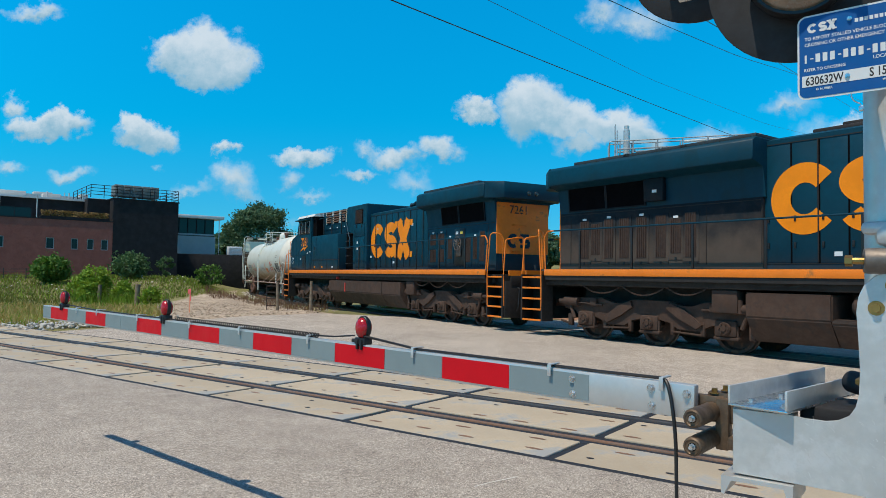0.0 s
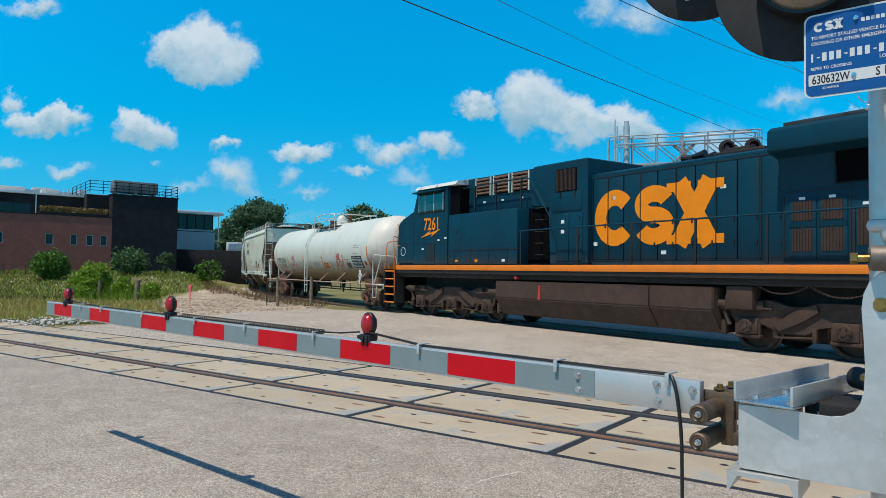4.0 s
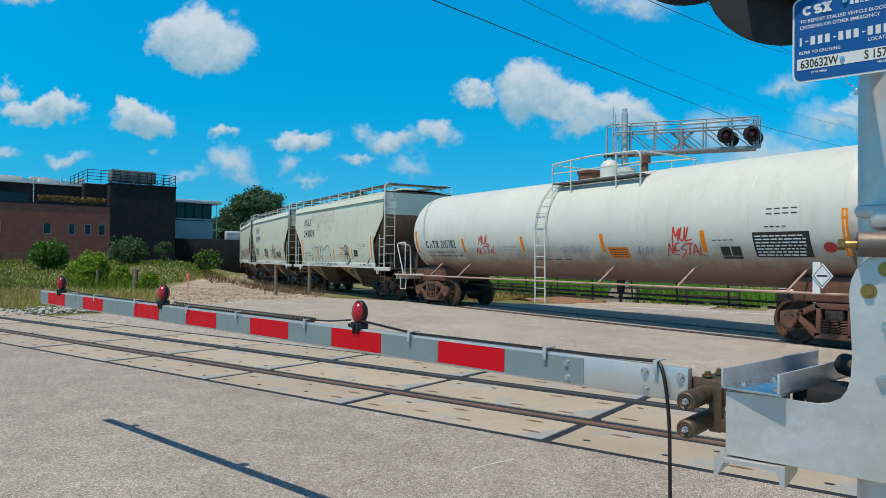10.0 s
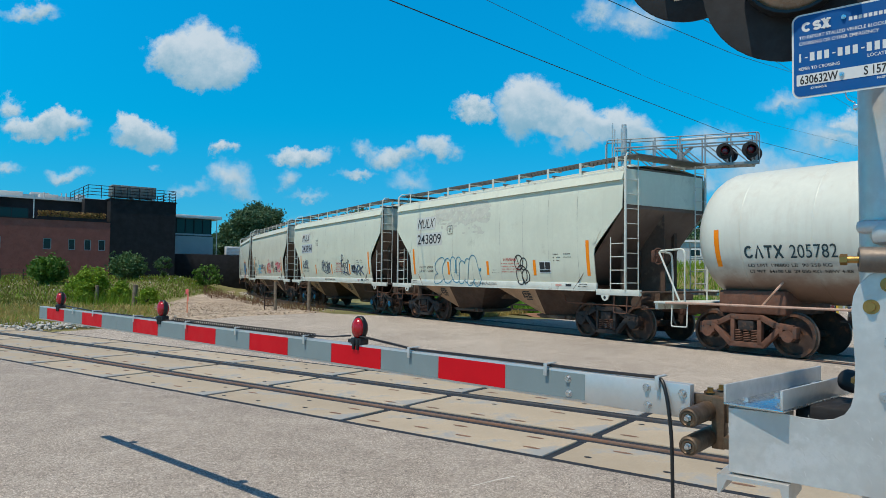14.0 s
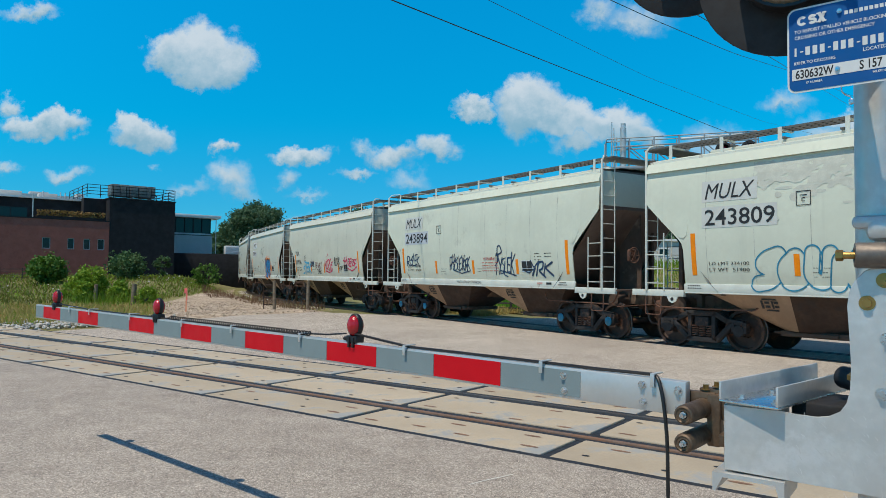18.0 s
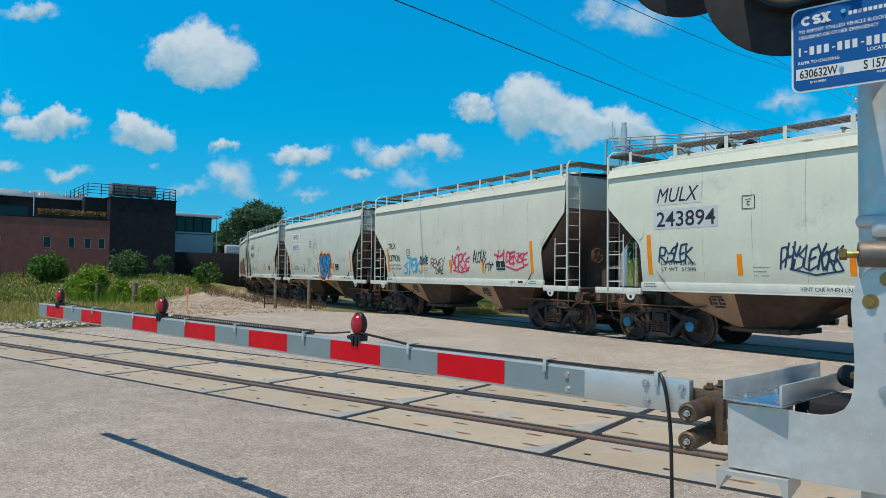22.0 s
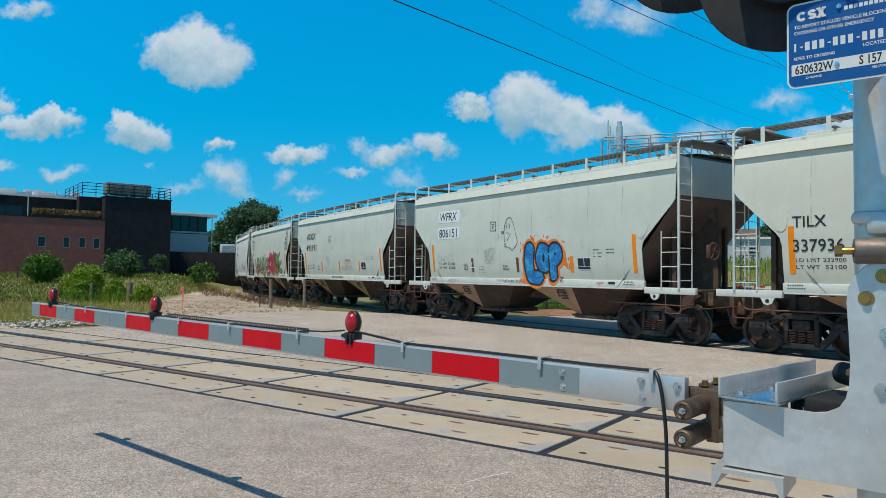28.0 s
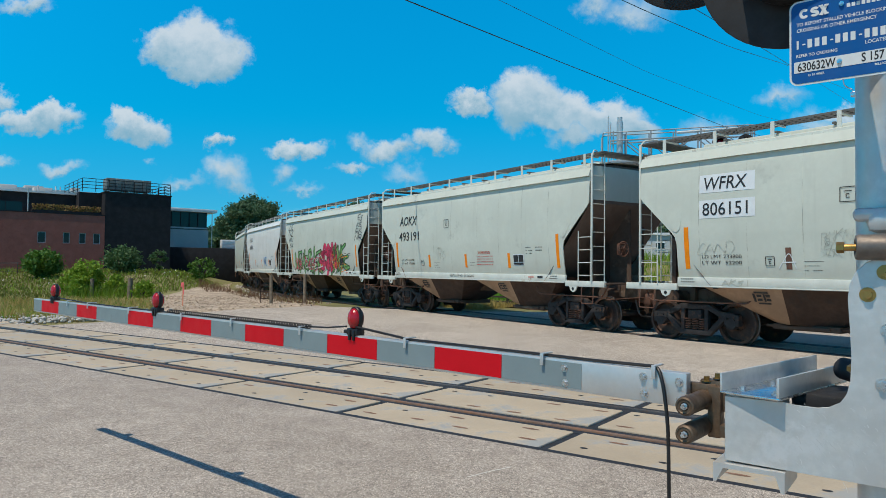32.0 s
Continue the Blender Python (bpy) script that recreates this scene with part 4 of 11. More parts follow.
def build_emergency_sign():
    """A blue sign plate, written in white, on the mast. x along the plate, z up; the plate faces -y."""
    m = TRK @ pose(-0.414, 2.545, 2.401, 0, 0, -4) @ Matrix.Diagonal((1.01, 1, 1.03, 1))
    t = thing("emergency_sign", "blue enamel emergency notification sign with white border and lettering", "sign", m=m)

    def plate(x0, z0, x1, z1, r, y, depth):
        pts = []
        for cx, cz, a0 in ((x1 - r, z0 + r, -90), (x1 - r, z1 - r, 0), (x0 + r, z1 - r, 90), (x0 + r, z0 + r, 180)):
            pts += [(cx + r * math.cos(radians(a0 + 15 * k)), cz + r * math.sin(radians(a0 + 15 * k))) for k in range(7)]
        bm = bmesh.new()
        slab(bm, pts, depth, Matrix.Translation((0, y, 0)))
        return bm

    W, H = 0.375, 0.272
    part("plate", plate(0, 0, W, H, 0.026, 0.0, 0.003), M["sign_white"], t, "white sign plate", flat=True)
    part("field", plate(0.006, 0.006, W - 0.006, H - 0.006, 0.021, -0.0012, 0.001), M["sign_blue"], t, "blue field", flat=True)
    part("number_field", plate(0.014, 0.040, W - 0.012, 0.076, 0.002, -0.0022, 0.001), M["sign_white"], t, "white number strip", flat=True)

    def put(text, x, z, size, mat="sign_white", squeeze=0.9, bold=0.02):
        bm = letters(text, size, bold=bold, squeeze=squeeze)
        bmesh.ops.transform(bm, matrix=Matrix.Translation((x, -0.0026 if mat == "ink" else -0.0017, z)), verts=bm.verts)
        part("lettering", bm, M[mat], t, "", flat=True)

    put("TO REPORT STALLED VEHICLE BLOCKING", 0.022, 0.190, 0.0105, squeeze=0.92)
    put("CROSSING OR OTHER EMERGENCY", 0.022, 0.171, 0.0105, squeeze=0.92)
    put("REFER TO CROSSING", 0.020, 0.090, 0.0095, squeeze=0.92)
    put("LOCATED AT", 0.215, 0.099, 0.0105, squeeze=0.92)
    put("630632W", 0.024, 0.045, 0.026, "ink", 0.72, 0.03)
    put("S 157", 0.205, 0.046, 0.026, "ink", 0.72, 0.03)
    put("ID NUMBER", 0.055, 0.026, 0.007)
    put("MILEPOST", 0.24, 0.028, 0.007)
    # the call line and the company's line as plain bars, one for each figure or letter
    x, spans = 0.022, []
    for n in (1, 3, 3, 4):
        spans += [(x + 0.021 * k, 0.117, x + 0.021 * k + (0.006 if n == 1 else 0.0135), 0.144) for k in range(n)]
        x += 0.021 * n + (-0.004 if n == 1 else 0.002)
        if n < 4:
            spans.append((x, 0.128, x + 0.009, 0.132))
            x += 0.015
    spans += [(0.166 + 0.0135 * k, 0.222, 0.176 + 0.0135 * k, 0.234) for k in range(14)]
    for a, b, c, d in spans:
        bm = bmesh.new()
        quad(bm, a, b, c, d)
        bmesh.ops.transform(bm, matrix=Matrix.Translation((0, -0.0018, 0)), verts=bm.verts)
        part("bar", bm, M["sign_white"], t, "", flat=True)
    emblem(t, 0.030, 0.213, 0.031, -1, "sign_white", -0.0045, "white emblem", 0.18)
    for x, z in ((0.152, 0.236), (0.145, 0.058)):
        bm = bmesh.new()
        bolt_at(bm, pose(x, -0.003, z), 0.0045, 0.004)
        part("bolt", bm, M["bolt"], t, "zinc bolt")
    # a twist of wire below
    bm = bmesh.new()
    tube(bm, bent([(0.155, -0.004, 0.0), (0.158, -0.01, -0.02), (0.170, 0.0, -0.03), (0.182, 0.0, -0.035), (0.182, 0, -0.06)], 0.01), 0.0018, 6)
    box(bm, (0.182, 0, -0.05), (0.014, 0.008, 0.016), bevel=0.002)
    part("wire", bm, M["bolt"], t, "loose wire")


# ---- the train: materials ----
GRIME = (0.16, 0.10, 0.065)


def car_paint(name, color, amount=0.75, streaks=0.35, z=1.55):
    return material(name, color, 0.5, vary=0.05, scale=0.8, fine=9, bump=0.04, streak=(tuple(c * 0.72 for c in color), streaks), low=(GRIME, z, 0.45, amount), second=tuple(c * 0.8 for c in color), second_amount=0.12, second_scale=0.7)


M["hop_cream"] = car_paint("cream_paint", (0.645, 0.68, 0.565), 0.25)
M["hop_grey"] = car_paint("light_grey_paint", (0.585, 0.62, 0.545), 0.25)
M["hop_beige"] = car_paint("greyish_beige_paint", (0.615, 0.625, 0.525), 0.25)
M["weld_line"] = material("grey_weld_line", (0.46, 0.48, 0.42), 0.6, vary=0.35, scale=2.5, bump=0.05, second=(0.62, 0.65, 0.56), second_amount=0.5, second_scale=1.6)
M["hop_white"] = car_paint("white_paint", (0.72, 0.74, 0.72), 0.2)
M["hop_trim"] = material("white_trim", (0.63, 0.66, 0.60), 0.5, vary=0.1, scale=2.5, second=(0.36, 0.30, 0.24), second_amount=0.12, second_scale=2.5)
M["hop_dirt"] = material("dusty_brown_steel", (0.095, 0.060, 0.043), 0.85, vary=0.18, scale=1.3, fine=14, second=(0.19, 0.13, 0.09), second_amount=0.3, second_scale=1.1, bump=0.1)
M["hop_bay"] = material("tan_dusty_steel", (0.38, 0.25, 0.165), 0.85, vary=0.15, scale=1.3, fine=14, second=(0.46, 0.33, 0.22), second_amount=0.35, second_scale=0.9, bump=0.08)
# dirt brown, darkened further for the shade under the slope
M["hop_end"] = material("dirty_shaded_end_sheet", (0.165, 0.115, 0.092), 0.8, vary=0.12, scale=1.0, fine=10, bump=0.08, second=(0.13, 0.085, 0.062), second_amount=0.4, second_scale=0.7)
M["steel_dark"] = material("dark_steel", (0.024, 0.021, 0.021), 0.75, vary=0.3, scale=5, bump=0.15, second=(0.09, 0.046, 0.030), second_amount=0.25, second_scale=3)
M["steel_brown"] = material("rusty_brown_steel", (0.155, 0.070, 0.044), 0.8, vary=0.28, scale=5, bump=0.15, second=(0.09, 0.06, 0.05), second_amount=0.3, second_scale=4)
M["wheel"] = material("wheel_steel", (0.060, 0.036, 0.028), 0.75, metal=0.1, vary=0.3, scale=5, bump=0.12, second=(0.17, 0.075, 0.04), second_amount=0.35, second_scale=3)
M["wheel_rim"] = material("worn_wheel_rim", (0.16, 0.12, 0.10), 0.5, metal=0.6, vary=0.2, scale=8)
M["grating"] = material("galvanised_grating", (0.16, 0.155, 0.145), 0.6, metal=0.4, vary=0.15, scale=6)
M["reflector"] = material("orange_reflector", (0.92, 0.26, 0.006), 0.5, spec=0.2, vary=0.1, scale=8, bump=0.02)
M["stencil"] = material("black_stencil", (0.02, 0.022, 0.025), 0.6, vary=0.2, scale=5, bump=0)
M["stencil_red"] = material("red_stencil", (0.50, 0.04, 0.03), 0.6, vary=0.2, scale=5, bump=0)
M["stencil_pale_red"] = material("faded_red_label", (0.62, 0.33, 0.28), 0.6, vary=0.2, scale=30, bump=0)
M["stencil_white"] = material("white_patch", (0.74, 0.78, 0.80), 0.5, vary=0.06, scale=4, bump=0)
M["spray_blue"] = material("blue_spray", (0.015, 0.20, 0.55), 0.45, vary=0.3, scale=3, bump=0, second=(0.02, 0.40, 0.72), second_amount=0.4, second_scale=3)
M["spray_sky"] = material("pale_blue_spray", (0.06, 0.42, 0.66), 0.5, vary=0.25, scale=4, bump=0)
M["spray_maroon"] = material("maroon_spray", (0.16, 0.02, 0.05), 0.5, vary=0.25, scale=4, bump=0)
M["spray_lime"] = material("pale_green_spray", (0.25, 0.50, 0.20), 0.5, vary=0.25, scale=4, bump=0)
M["hop_patch"] = material("repainted_patch", (0.58, 0.60, 0.57), 0.55, vary=0.05, scale=3, bump=0)
M["number_patch"] = material("grey_repainted_patch", (0.52, 0.56, 0.60), 0.55, vary=0.05, scale=3, bump=0)
M["hop_worn"] = material("chalky_worn_paint", (0.56, 0.575, 0.50), 0.7, vary=0.1, scale=6, bump=0)
M["spray_teal"] = material("teal_spray", (0.02, 0.22, 0.36), 0.5, vary=0.25, scale=4, bump=0)
M["spray_pink"] = material("pink_spray", (0.72, 0.035, 0.12), 0.5, vary=0.25, scale=4, bump=0)
M["spray_orange"] = material("orange_spray", (0.85, 0.22, 0.02), 0.5, vary=0.15, scale=4, bump=0)
M["spray_green"] = material("green_spray", (0.08, 0.26, 0.05), 0.5, vary=0.3, scale=3, bump=0)
M["spray_navy"] = material("navy_spray", (0.015, 0.045, 0.11), 0.5, vary=0.3, scale=4, bump=0)
M["spray_black"] = material("black_spray", (0.025, 0.025, 0.03), 0.5, vary=0.3, scale=4, bump=0)
M["tank_white"] = material("tank_white", (0.66, 0.69, 0.62), 0.45, vary=0.05, scale=0.7, fine=8, bump=0.03, streak=((0.50, 0.45, 0.38), 0.4), low=((0.20, 0.10, 0.06), 1.72, 0.50, 0.92), coat=0.1)
M["tank_dirty"] = material("rust_stained_tank_white", (0.70, 0.68, 0.60), 0.5, vary=0.06, scale=0.9, fine=8, bump=0.04, streak=((0.45, 0.34, 0.25), 0.5), low=((0.15, 0.070, 0.042), 2.05, 0.85, 0.97))
M["loco_blue"] = material("dark_blue_paint", (0.0010, 0.042, 0.072), 0.5, vary=0.12, scale=1.2, fine=12, bump=0.03, low=((0.075, 0.050, 0.038), 1.86, 0.42, 0.75), spec=0.2, second=(0.003, 0.036, 0.056), second_amount=0.25, second_scale=1.0, streak=((0.010, 0.026, 0.036), 0.45))
# blue with the wing's shade in its base, sunlit brown dust low down
M["loco_wing_shade"] = material("shaded_dusty_blue_paint", (0.006, 0.014, 0.021), 0.65, vary=0.2, scale=1.5, fine=12, bump=0.04, spec=0.2, low=((0.150, 0.108, 0.082), 2.45, 0.85, 0.80), second=(0.020, 0.020, 0.022), second_amount=0.3, second_scale=1.2)
M["loco_roof"] = material("dusty_roof", (0.024, 0.036, 0.045), 0.6, vary=0.2, scale=2, bump=0.05)
M["loco_yellow"] = material("orange_yellow_paint", (0.86, 0.215, 0.008), 0.5, vary=0.1, scale=2.5, second=(0.42, 0.15, 0.03), second_amount=0.15, second_scale=2.5)
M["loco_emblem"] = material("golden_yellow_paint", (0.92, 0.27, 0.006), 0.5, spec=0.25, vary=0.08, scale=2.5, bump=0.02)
M["under"] = material("dusty_underframe", (0.066, 0.036, 0.024), 0.85, vary=0.22, scale=2.5, fine=16, bump=0.12, second=(0.045, 0.030, 0.024), second_amount=0.35, second_scale=2)
M["under_dark"] = material("dark_underframe", (0.016, 0.013, 0.012), 0.7, vary=0.3, scale=3, bump=0.12)
# near-black for recesses, gaps and screens, their shade set in the colour
M["void"] = material("recess_shade_black", (0.004, 0.004, 0.005), 0.95, spec=0.05, vary=0.3, scale=4, bump=0.05)
M["spray_red"] = material("red_spray", (0.74, 0.05, 0.035), 0.5, vary=0.25, scale=4, bump=0)
# one louvre brown in two tones: sunlit here, darker below
M["louvre_lit"] = material("lit_brown_louvre", (0.13, 0.075, 0.05), 0.8, vary=0.25, scale=5)
M["louvre_brown"] = material("dark_brown_louvre", (0.045, 0.026, 0.020), 0.8, vary=0.25, scale=5)
# roof tone kept pale to carry the sunlight on the cab's top
M["cab_roof"] = material("pale_cab_roof", (0.66, 0.68, 0.66), 0.55, vary=0.1, scale=3, second=(0.30, 0.26, 0.22), second_amount=0.2, second_scale=3)
M["window"] = glass_of("dark_window_glass")

WHEELS = []  # wheelsets, with their radius and the way they face, for motions()


# ---- wagon trucks ----
def wheelset_mesh(r, axle_half, name="wheelset"):
    bm = bmesh.new()
    for sy in (1, -1):
        m = Matrix.Translation((0, sy * 0.69, 0)) @ pose(0, 0, 0, -90 * sy, 0, 0)
        lathe(bm, [(0.001, -0.01), (0.13, -0.01), (0.15, 0.02), (r * 0.42, 0.035), (r * 0.80, 0.01), (r * 0.84, 0.03), (r * 0.86, 0.125), (r, 0.125), (r + 0.004, 0.03), (r + 0.03, 0.02), (r + 0.03, -0.01), (r * 0.84, -0.012), (0.12, -0.02)], 28, m)
        # end cap with three bolts, so that the turning shows
        lathe(bm, [(0.085, axle_half - 0.69 - 0.03), (0.085, axle_half - 0.69), (0.05, axle_half - 0.69 + 0.015), (0.001, axle_half - 0.69 + 0.015)], 14, m)
        for k in range(3):
            a = k * 2.0944
            rod(bm, (0.058 * math.cos(a), sy * axle_half, 0.058 * math.sin(a)), (0.058 * math.cos(a), sy * (axle_half + 0.022), 0.058 * math.sin(a)), 0.017, 6)
    rod(bm, (0, -axle_half, 0), (0, axle_half, 0), 0.075, 12)
    for f in bm.faces:
        c = f.calc_center_median()
        f.material_index = 1 if abs(math.hypot(c.x, c.z) - r) < 0.02 and abs(c.y) < 0.83 else 0
    return mesh_of(name, bm, [M["wheel"], M["wheel_rim"]], flat=False)


def truck_kit(frame_mat):
    """The shared meshes of a two-axle freight truck."""
    k = {}
    bm = bmesh.new()
    # the side frame is a casting with three windows: built from bars
    def bar(pts, h, y0=-0.07, d=0.14):
        for (xa, za), (xb, zb) in zip(pts, pts[1:]):
            v = Vector((xb - xa, 0, zb - za))
            m = Matrix.Translation(((xa + xb) / 2, 0, (za + zb) / 2)) @ v.to_track_quat("X", "Z").to_matrix().to_4x4()
            box(bm, (0, 0, 0), (v.length + h * 0.5, d, h), m, bevel=0.012)
    bar([(-0.98, 0.62), (-0.62, 0.66), (-0.34, 0.80), (0.34, 0.80), (0.62, 0.66), (0.98, 0.62)], 0.115)
    bar([(-0.74, 0.60), (-0.36, 0.22), (0.36, 0.22), (0.74, 0.60)], 0.115)
    bar([(-0.30, 0.78), (-0.30, 0.24)], 0.09)
    bar([(0.30, 0.78), (0.30, 0.24)], 0.09)
    for s in (-1, 1):
        box(bm, (s * 1.04, 0, 0.53), (0.09, 0.15, 0.24), bevel=0.01)
        box(bm, (s * 0.77, 0, 0.53), (0.07, 0.15, 0.20), bevel=0.01)
        lathe(bm, [(0.001, -0.09), (0.10, -0.09), (0.125, -0.06), (0.125, 0.08), (0.001, 0.08)], 16, Matrix.Translation((s * 0.90, 0, 0.457)) @ pose(0, 0, 0, 90, 0, 0))
    k["side_frame"] = mesh_of("side_frame", bm, frame_mat, flat=False)
    bm = bmesh.new()
    tube(bm, [(0.068 * math.cos(a * 0.6), 0.068 * math.sin(a * 0.6), 0.27 + 0.26 * a / 52) for a in range(53)], 0.017, 6)
    k["spring"] = mesh_of("coil_spring", bm, M["steel_brown"], flat=False)
    bm = bmesh.new()
    box(bm, (0, 0, 0.62), (0.36, 2.1, 0.22), bevel=0.03)
    box(bm, (0, 0, 0.76), (0.40, 0.5, 0.10), bevel=0.02)
    box(bm, (0.55, 0, 0.42), (0.10, 1.6, 0.10), bevel=0.01)
    box(bm, (-0.55, 0, 0.42), (0.10, 1.6, 0.10), bevel=0.01)
    k["bolster"] = mesh_of("bolster", bm, M["steel_dark"], flat=False)
    k["wheelset"] = wheelset_mesh(0.457, 1.03)
    return k


def add_truck(parent, kit, x, way=1, label="three-piece truck with coil springs"):
    tr = piece("truck", kit["bolster"], parent, pose(x, 0, 0))
    tagged(tr, label)
    for sy in (-1, 1):
        piece("side_frame", kit["side_frame"], tr, pose(0, sy * 0.98, 0, 0, 0, 180 if sy > 0 else 0))
        for dx in (-0.18, 0.0, 0.18):
            piece("coil_spring", kit["spring"], tr, pose(dx, sy * 0.98, 0))
    for dx in (-0.9, 0.9):
        w = piece("wheelset", kit["wheelset"], tr, pose(dx, 0, 0.457))
        WHEELS.append((w, dx, 0.457, 0.457, way))
    return tr


def coupler_mesh():
    bm = bmesh.new()
    box(bm, (-0.28, 0, 0), (0.62, 0.17, 0.20), bevel=0.02)
    box(bm, (0.10, -0.06, 0), (0.26, 0.22, 0.30), bevel=0.05)
    box(bm, (0.12, 0.11, 0), (0.20, 0.10, 0.26), bevel=0.04)
    return mesh_of("coupler", bm, M["steel_brown"], flat=False)


def ladder(bm, a, b, width_vec, rungs, r_stile=0.02, r_rung=0.011, first=0.0):
    """Two stiles from a to b and their rungs; width_vec goes from the first stile to the second."""
    a, b, w = Vector(a), Vector(b), Vector(width_vec)
    rod(bm, a, b, r_stile, 8)
    rod(bm, a + w, b + w, r_stile, 8)
    for k in range(rungs):
        p = a.lerp(b, first + (1 - first) * (k + 0.5) / rungs)
        rod(bm, p, p + w, r_rung, 6)


# ---- covered hoppers ----
HOP_L = 5.66
HOP_PROF = [(1.475, 1.46), (1.515, 1.72), (1.555, 2.05), (1.585, 2.40), (1.60, 2.80), (1.60, 3.15), (1.595, 3.45), (1.575, 3.75), (1.545, 4.00), (1.50, 4.17), (1.42, 4.27)]


def hop_half(z):
    zs, ys = [p[1] for p in HOP_PROF], [p[0] for p in HOP_PROF]
    return float(np.interp(z, zs, ys))


def hop_end(z):
    return float(np.interp(z, [1.46, 2.20, 2.36, 2.46, 3.22, 3.32, 4.5], [4.68, 4.68, 4.72, 4.80, 5.58, 5.66, 5.66]))


def on_hopper(bm, lift=0.005):
    """Lays flat work (x along, z up) on the near side of a hopper."""
    zs = [v.co.z for v in bm.verts]
    for z in [1.466, 1.474] + [p[1] for p in HOP_PROF[1:-1]]:
        if min(zs) < z < max(zs):
            bmesh.ops.bisect_plane(bm, geom=bm.verts[:] + bm.edges[:] + bm.faces[:], plane_co=(0, 0, z), plane_no=(0, 0, 1))
    for v in bm.verts:
        half = hop_half(v.co.z) if v.co.z > 1.47 else 1.512
        v.co.y = -(half + lift) + v.co.y
    return bm


def build_hopper_base():
    """One two-bay covered hopper with all parts but its paint marks."""
    t = thing("covered_hopper", "two-bay covered hopper car with curved steel sides", "freight car", "freight cars of the train")
    # curved sides with the cut-away ends, and the roof
    for sy in (-1, 1):
        bm = bmesh.new()
        zs = [1.46, 1.60, 1.75, 2.0, 2.2, 2.28, 2.36, 2.41, 2.46, 2.7, 2.95, 3.22, 3.27, 3.32, 3.75, 4.0, 4.1, 4.17, 4.23, 4.27]
        for inner in (0, 1):
            prev = None
            for z in zs:
                e = hop_end(z)
                row = [bm.verts.new((e * u, sy * (hop_half(z) - 0.02 * inner), z)) for u in (-1, -0.75, -0.5, -0.25, 0, 0.25, 0.5, 0.75, 1)]
                if prev:
                    for i in range(8):
                        bm.faces.new((prev[i], prev[i + 1], row[i + 1], row[i]))
                prev = row
        part("side_wall", bm, M["hop_cream"], t)
        for x in (-4.1, -3.0, -1.85, -0.75, 0.75, 1.85, 2.95, 4.1):  # weld seams stand a little proud
            bm = bmesh.new()
            for k in range(8):
                za, zb = 1.50 + k * 0.31, 1.50 + (k + 1) * 0.31
                ya, yb = hop_half(za) + 0.003, hop_half(zb) + 0.003
                bm.faces.new([bm.verts.new(c) for c in ((x - 0.007, sy * ya, za), (x + 0.007, sy * ya, za), (x + 0.007, sy * yb, zb), (x - 0.007, sy * yb, zb))])
            part("weld_seam", bm, M["weld_line"], t, "thin grey weld line")
        bm = bmesh.new()
        box(bm, (0, sy * 1.475, 1.375), (9.40, 0.07, 0.185), bevel=0.012)
        box(bm, (0, sy * 1.44, 1.268), (9.35, 0.16, 0.030), bevel=0.008)
        part("side_sill", bm, M["hop_trim"], t, "white side sill")
        bm = bmesh.new()
        slab(bm, [(-HOP_L - 0.01, 4.235), (HOP_L + 0.01, 4.235), (HOP_L + 0.01, 4.30), (-HOP_L - 0.01, 4.30)], 0.055, Matrix.Translation((0, sy * 1.43 - 0.03, 0)))
        part("eave_angle", bm, M["hop_trim"], t)
        bm = bmesh.new()
        slab(bm, [(-HOP_L - 0.004, 4.02), (HOP_L + 0.004, 4.02), (HOP_L + 0.004, 4.235), (-HOP_L - 0.004, 4.235)], 0.06, Matrix.Translation((0, sy * 1.585 - 0.03, 0)))
        for v in bm.verts:
            v.co.y -= sy * 0.09 * max(0, (v.co.z - 4.02) / 0.215)
        part("top_chord", bm, M["hop_cream"], t)
        # gussets at the shoulders of the cut-away
        for sx in (-1, 1):
            bm = bmesh.new()
            slab(bm, [(sx * 4.52, 2.90), (sx * 4.90, 2.90), (sx * 4.97, 2.84), (sx * 4.76, 2.50), (sx * 4.66, 2.47), (sx * 4.58, 2.54)], 0.006, Matrix.Translation((0, sy * (hop_half(2.6) + 0.004) - (0.006 if sy < 0 else 0), 0)))
            part("gusset", bm, M["hop_cream"], t)
    bm = bmesh.new()
    prev = None
    for y, z in ((-1.46, 4.25), (-1.40, 4.31), (-1.2, 4.37), (-0.7, 4.43), (0, 4.45), (0.7, 4.43), (1.2, 4.37), (1.40, 4.31), (1.46, 4.25)):
        row = [bm.verts.new((x, y, z)) for x in (-HOP_L, HOP_L)]
        if prev:
            bm.faces.new((prev[0], prev[1], row[1], row[0]))
        prev = row
    part("roof", bm, M["hop_cream"], t)
    for sx in (-1, 1):
        # end: upright top, then a slope sheet that dives under the car
        bm = bmesh.new()
        prof = [(5.64, 4.36), (5.64, 3.34), (4.05, 1.48), (3.80, 1.22)]
        prev = None
        for x, z in prof:
            row = [bm.verts.new((sx * x, y, z)) for y in (-1.52, -0.5, 0.5, 1.52)]
            if prev:
                for i in range(3):
                    bm.faces.new((prev[i], prev[i + 1], row[i + 1], row[i]))
            prev = row
        part("end_sheet", bm, M["hop_end"], t, "dirty sloped end sheet, darkened for its shade")
        bm = bmesh.new()
        slab(bm, [(sx * 5.655, 3.42), (sx * 5.655, 4.30), (sx * 5.67, 4.30), (sx * 5.67, 3.42)], 2.9, Matrix.Translation((0, -1.45, 0)))
        part("end_plate", bm, M["hop_cream"], t, "pale upright end plate")
        # struts and posts under the slope
        bm = bmesh.new()
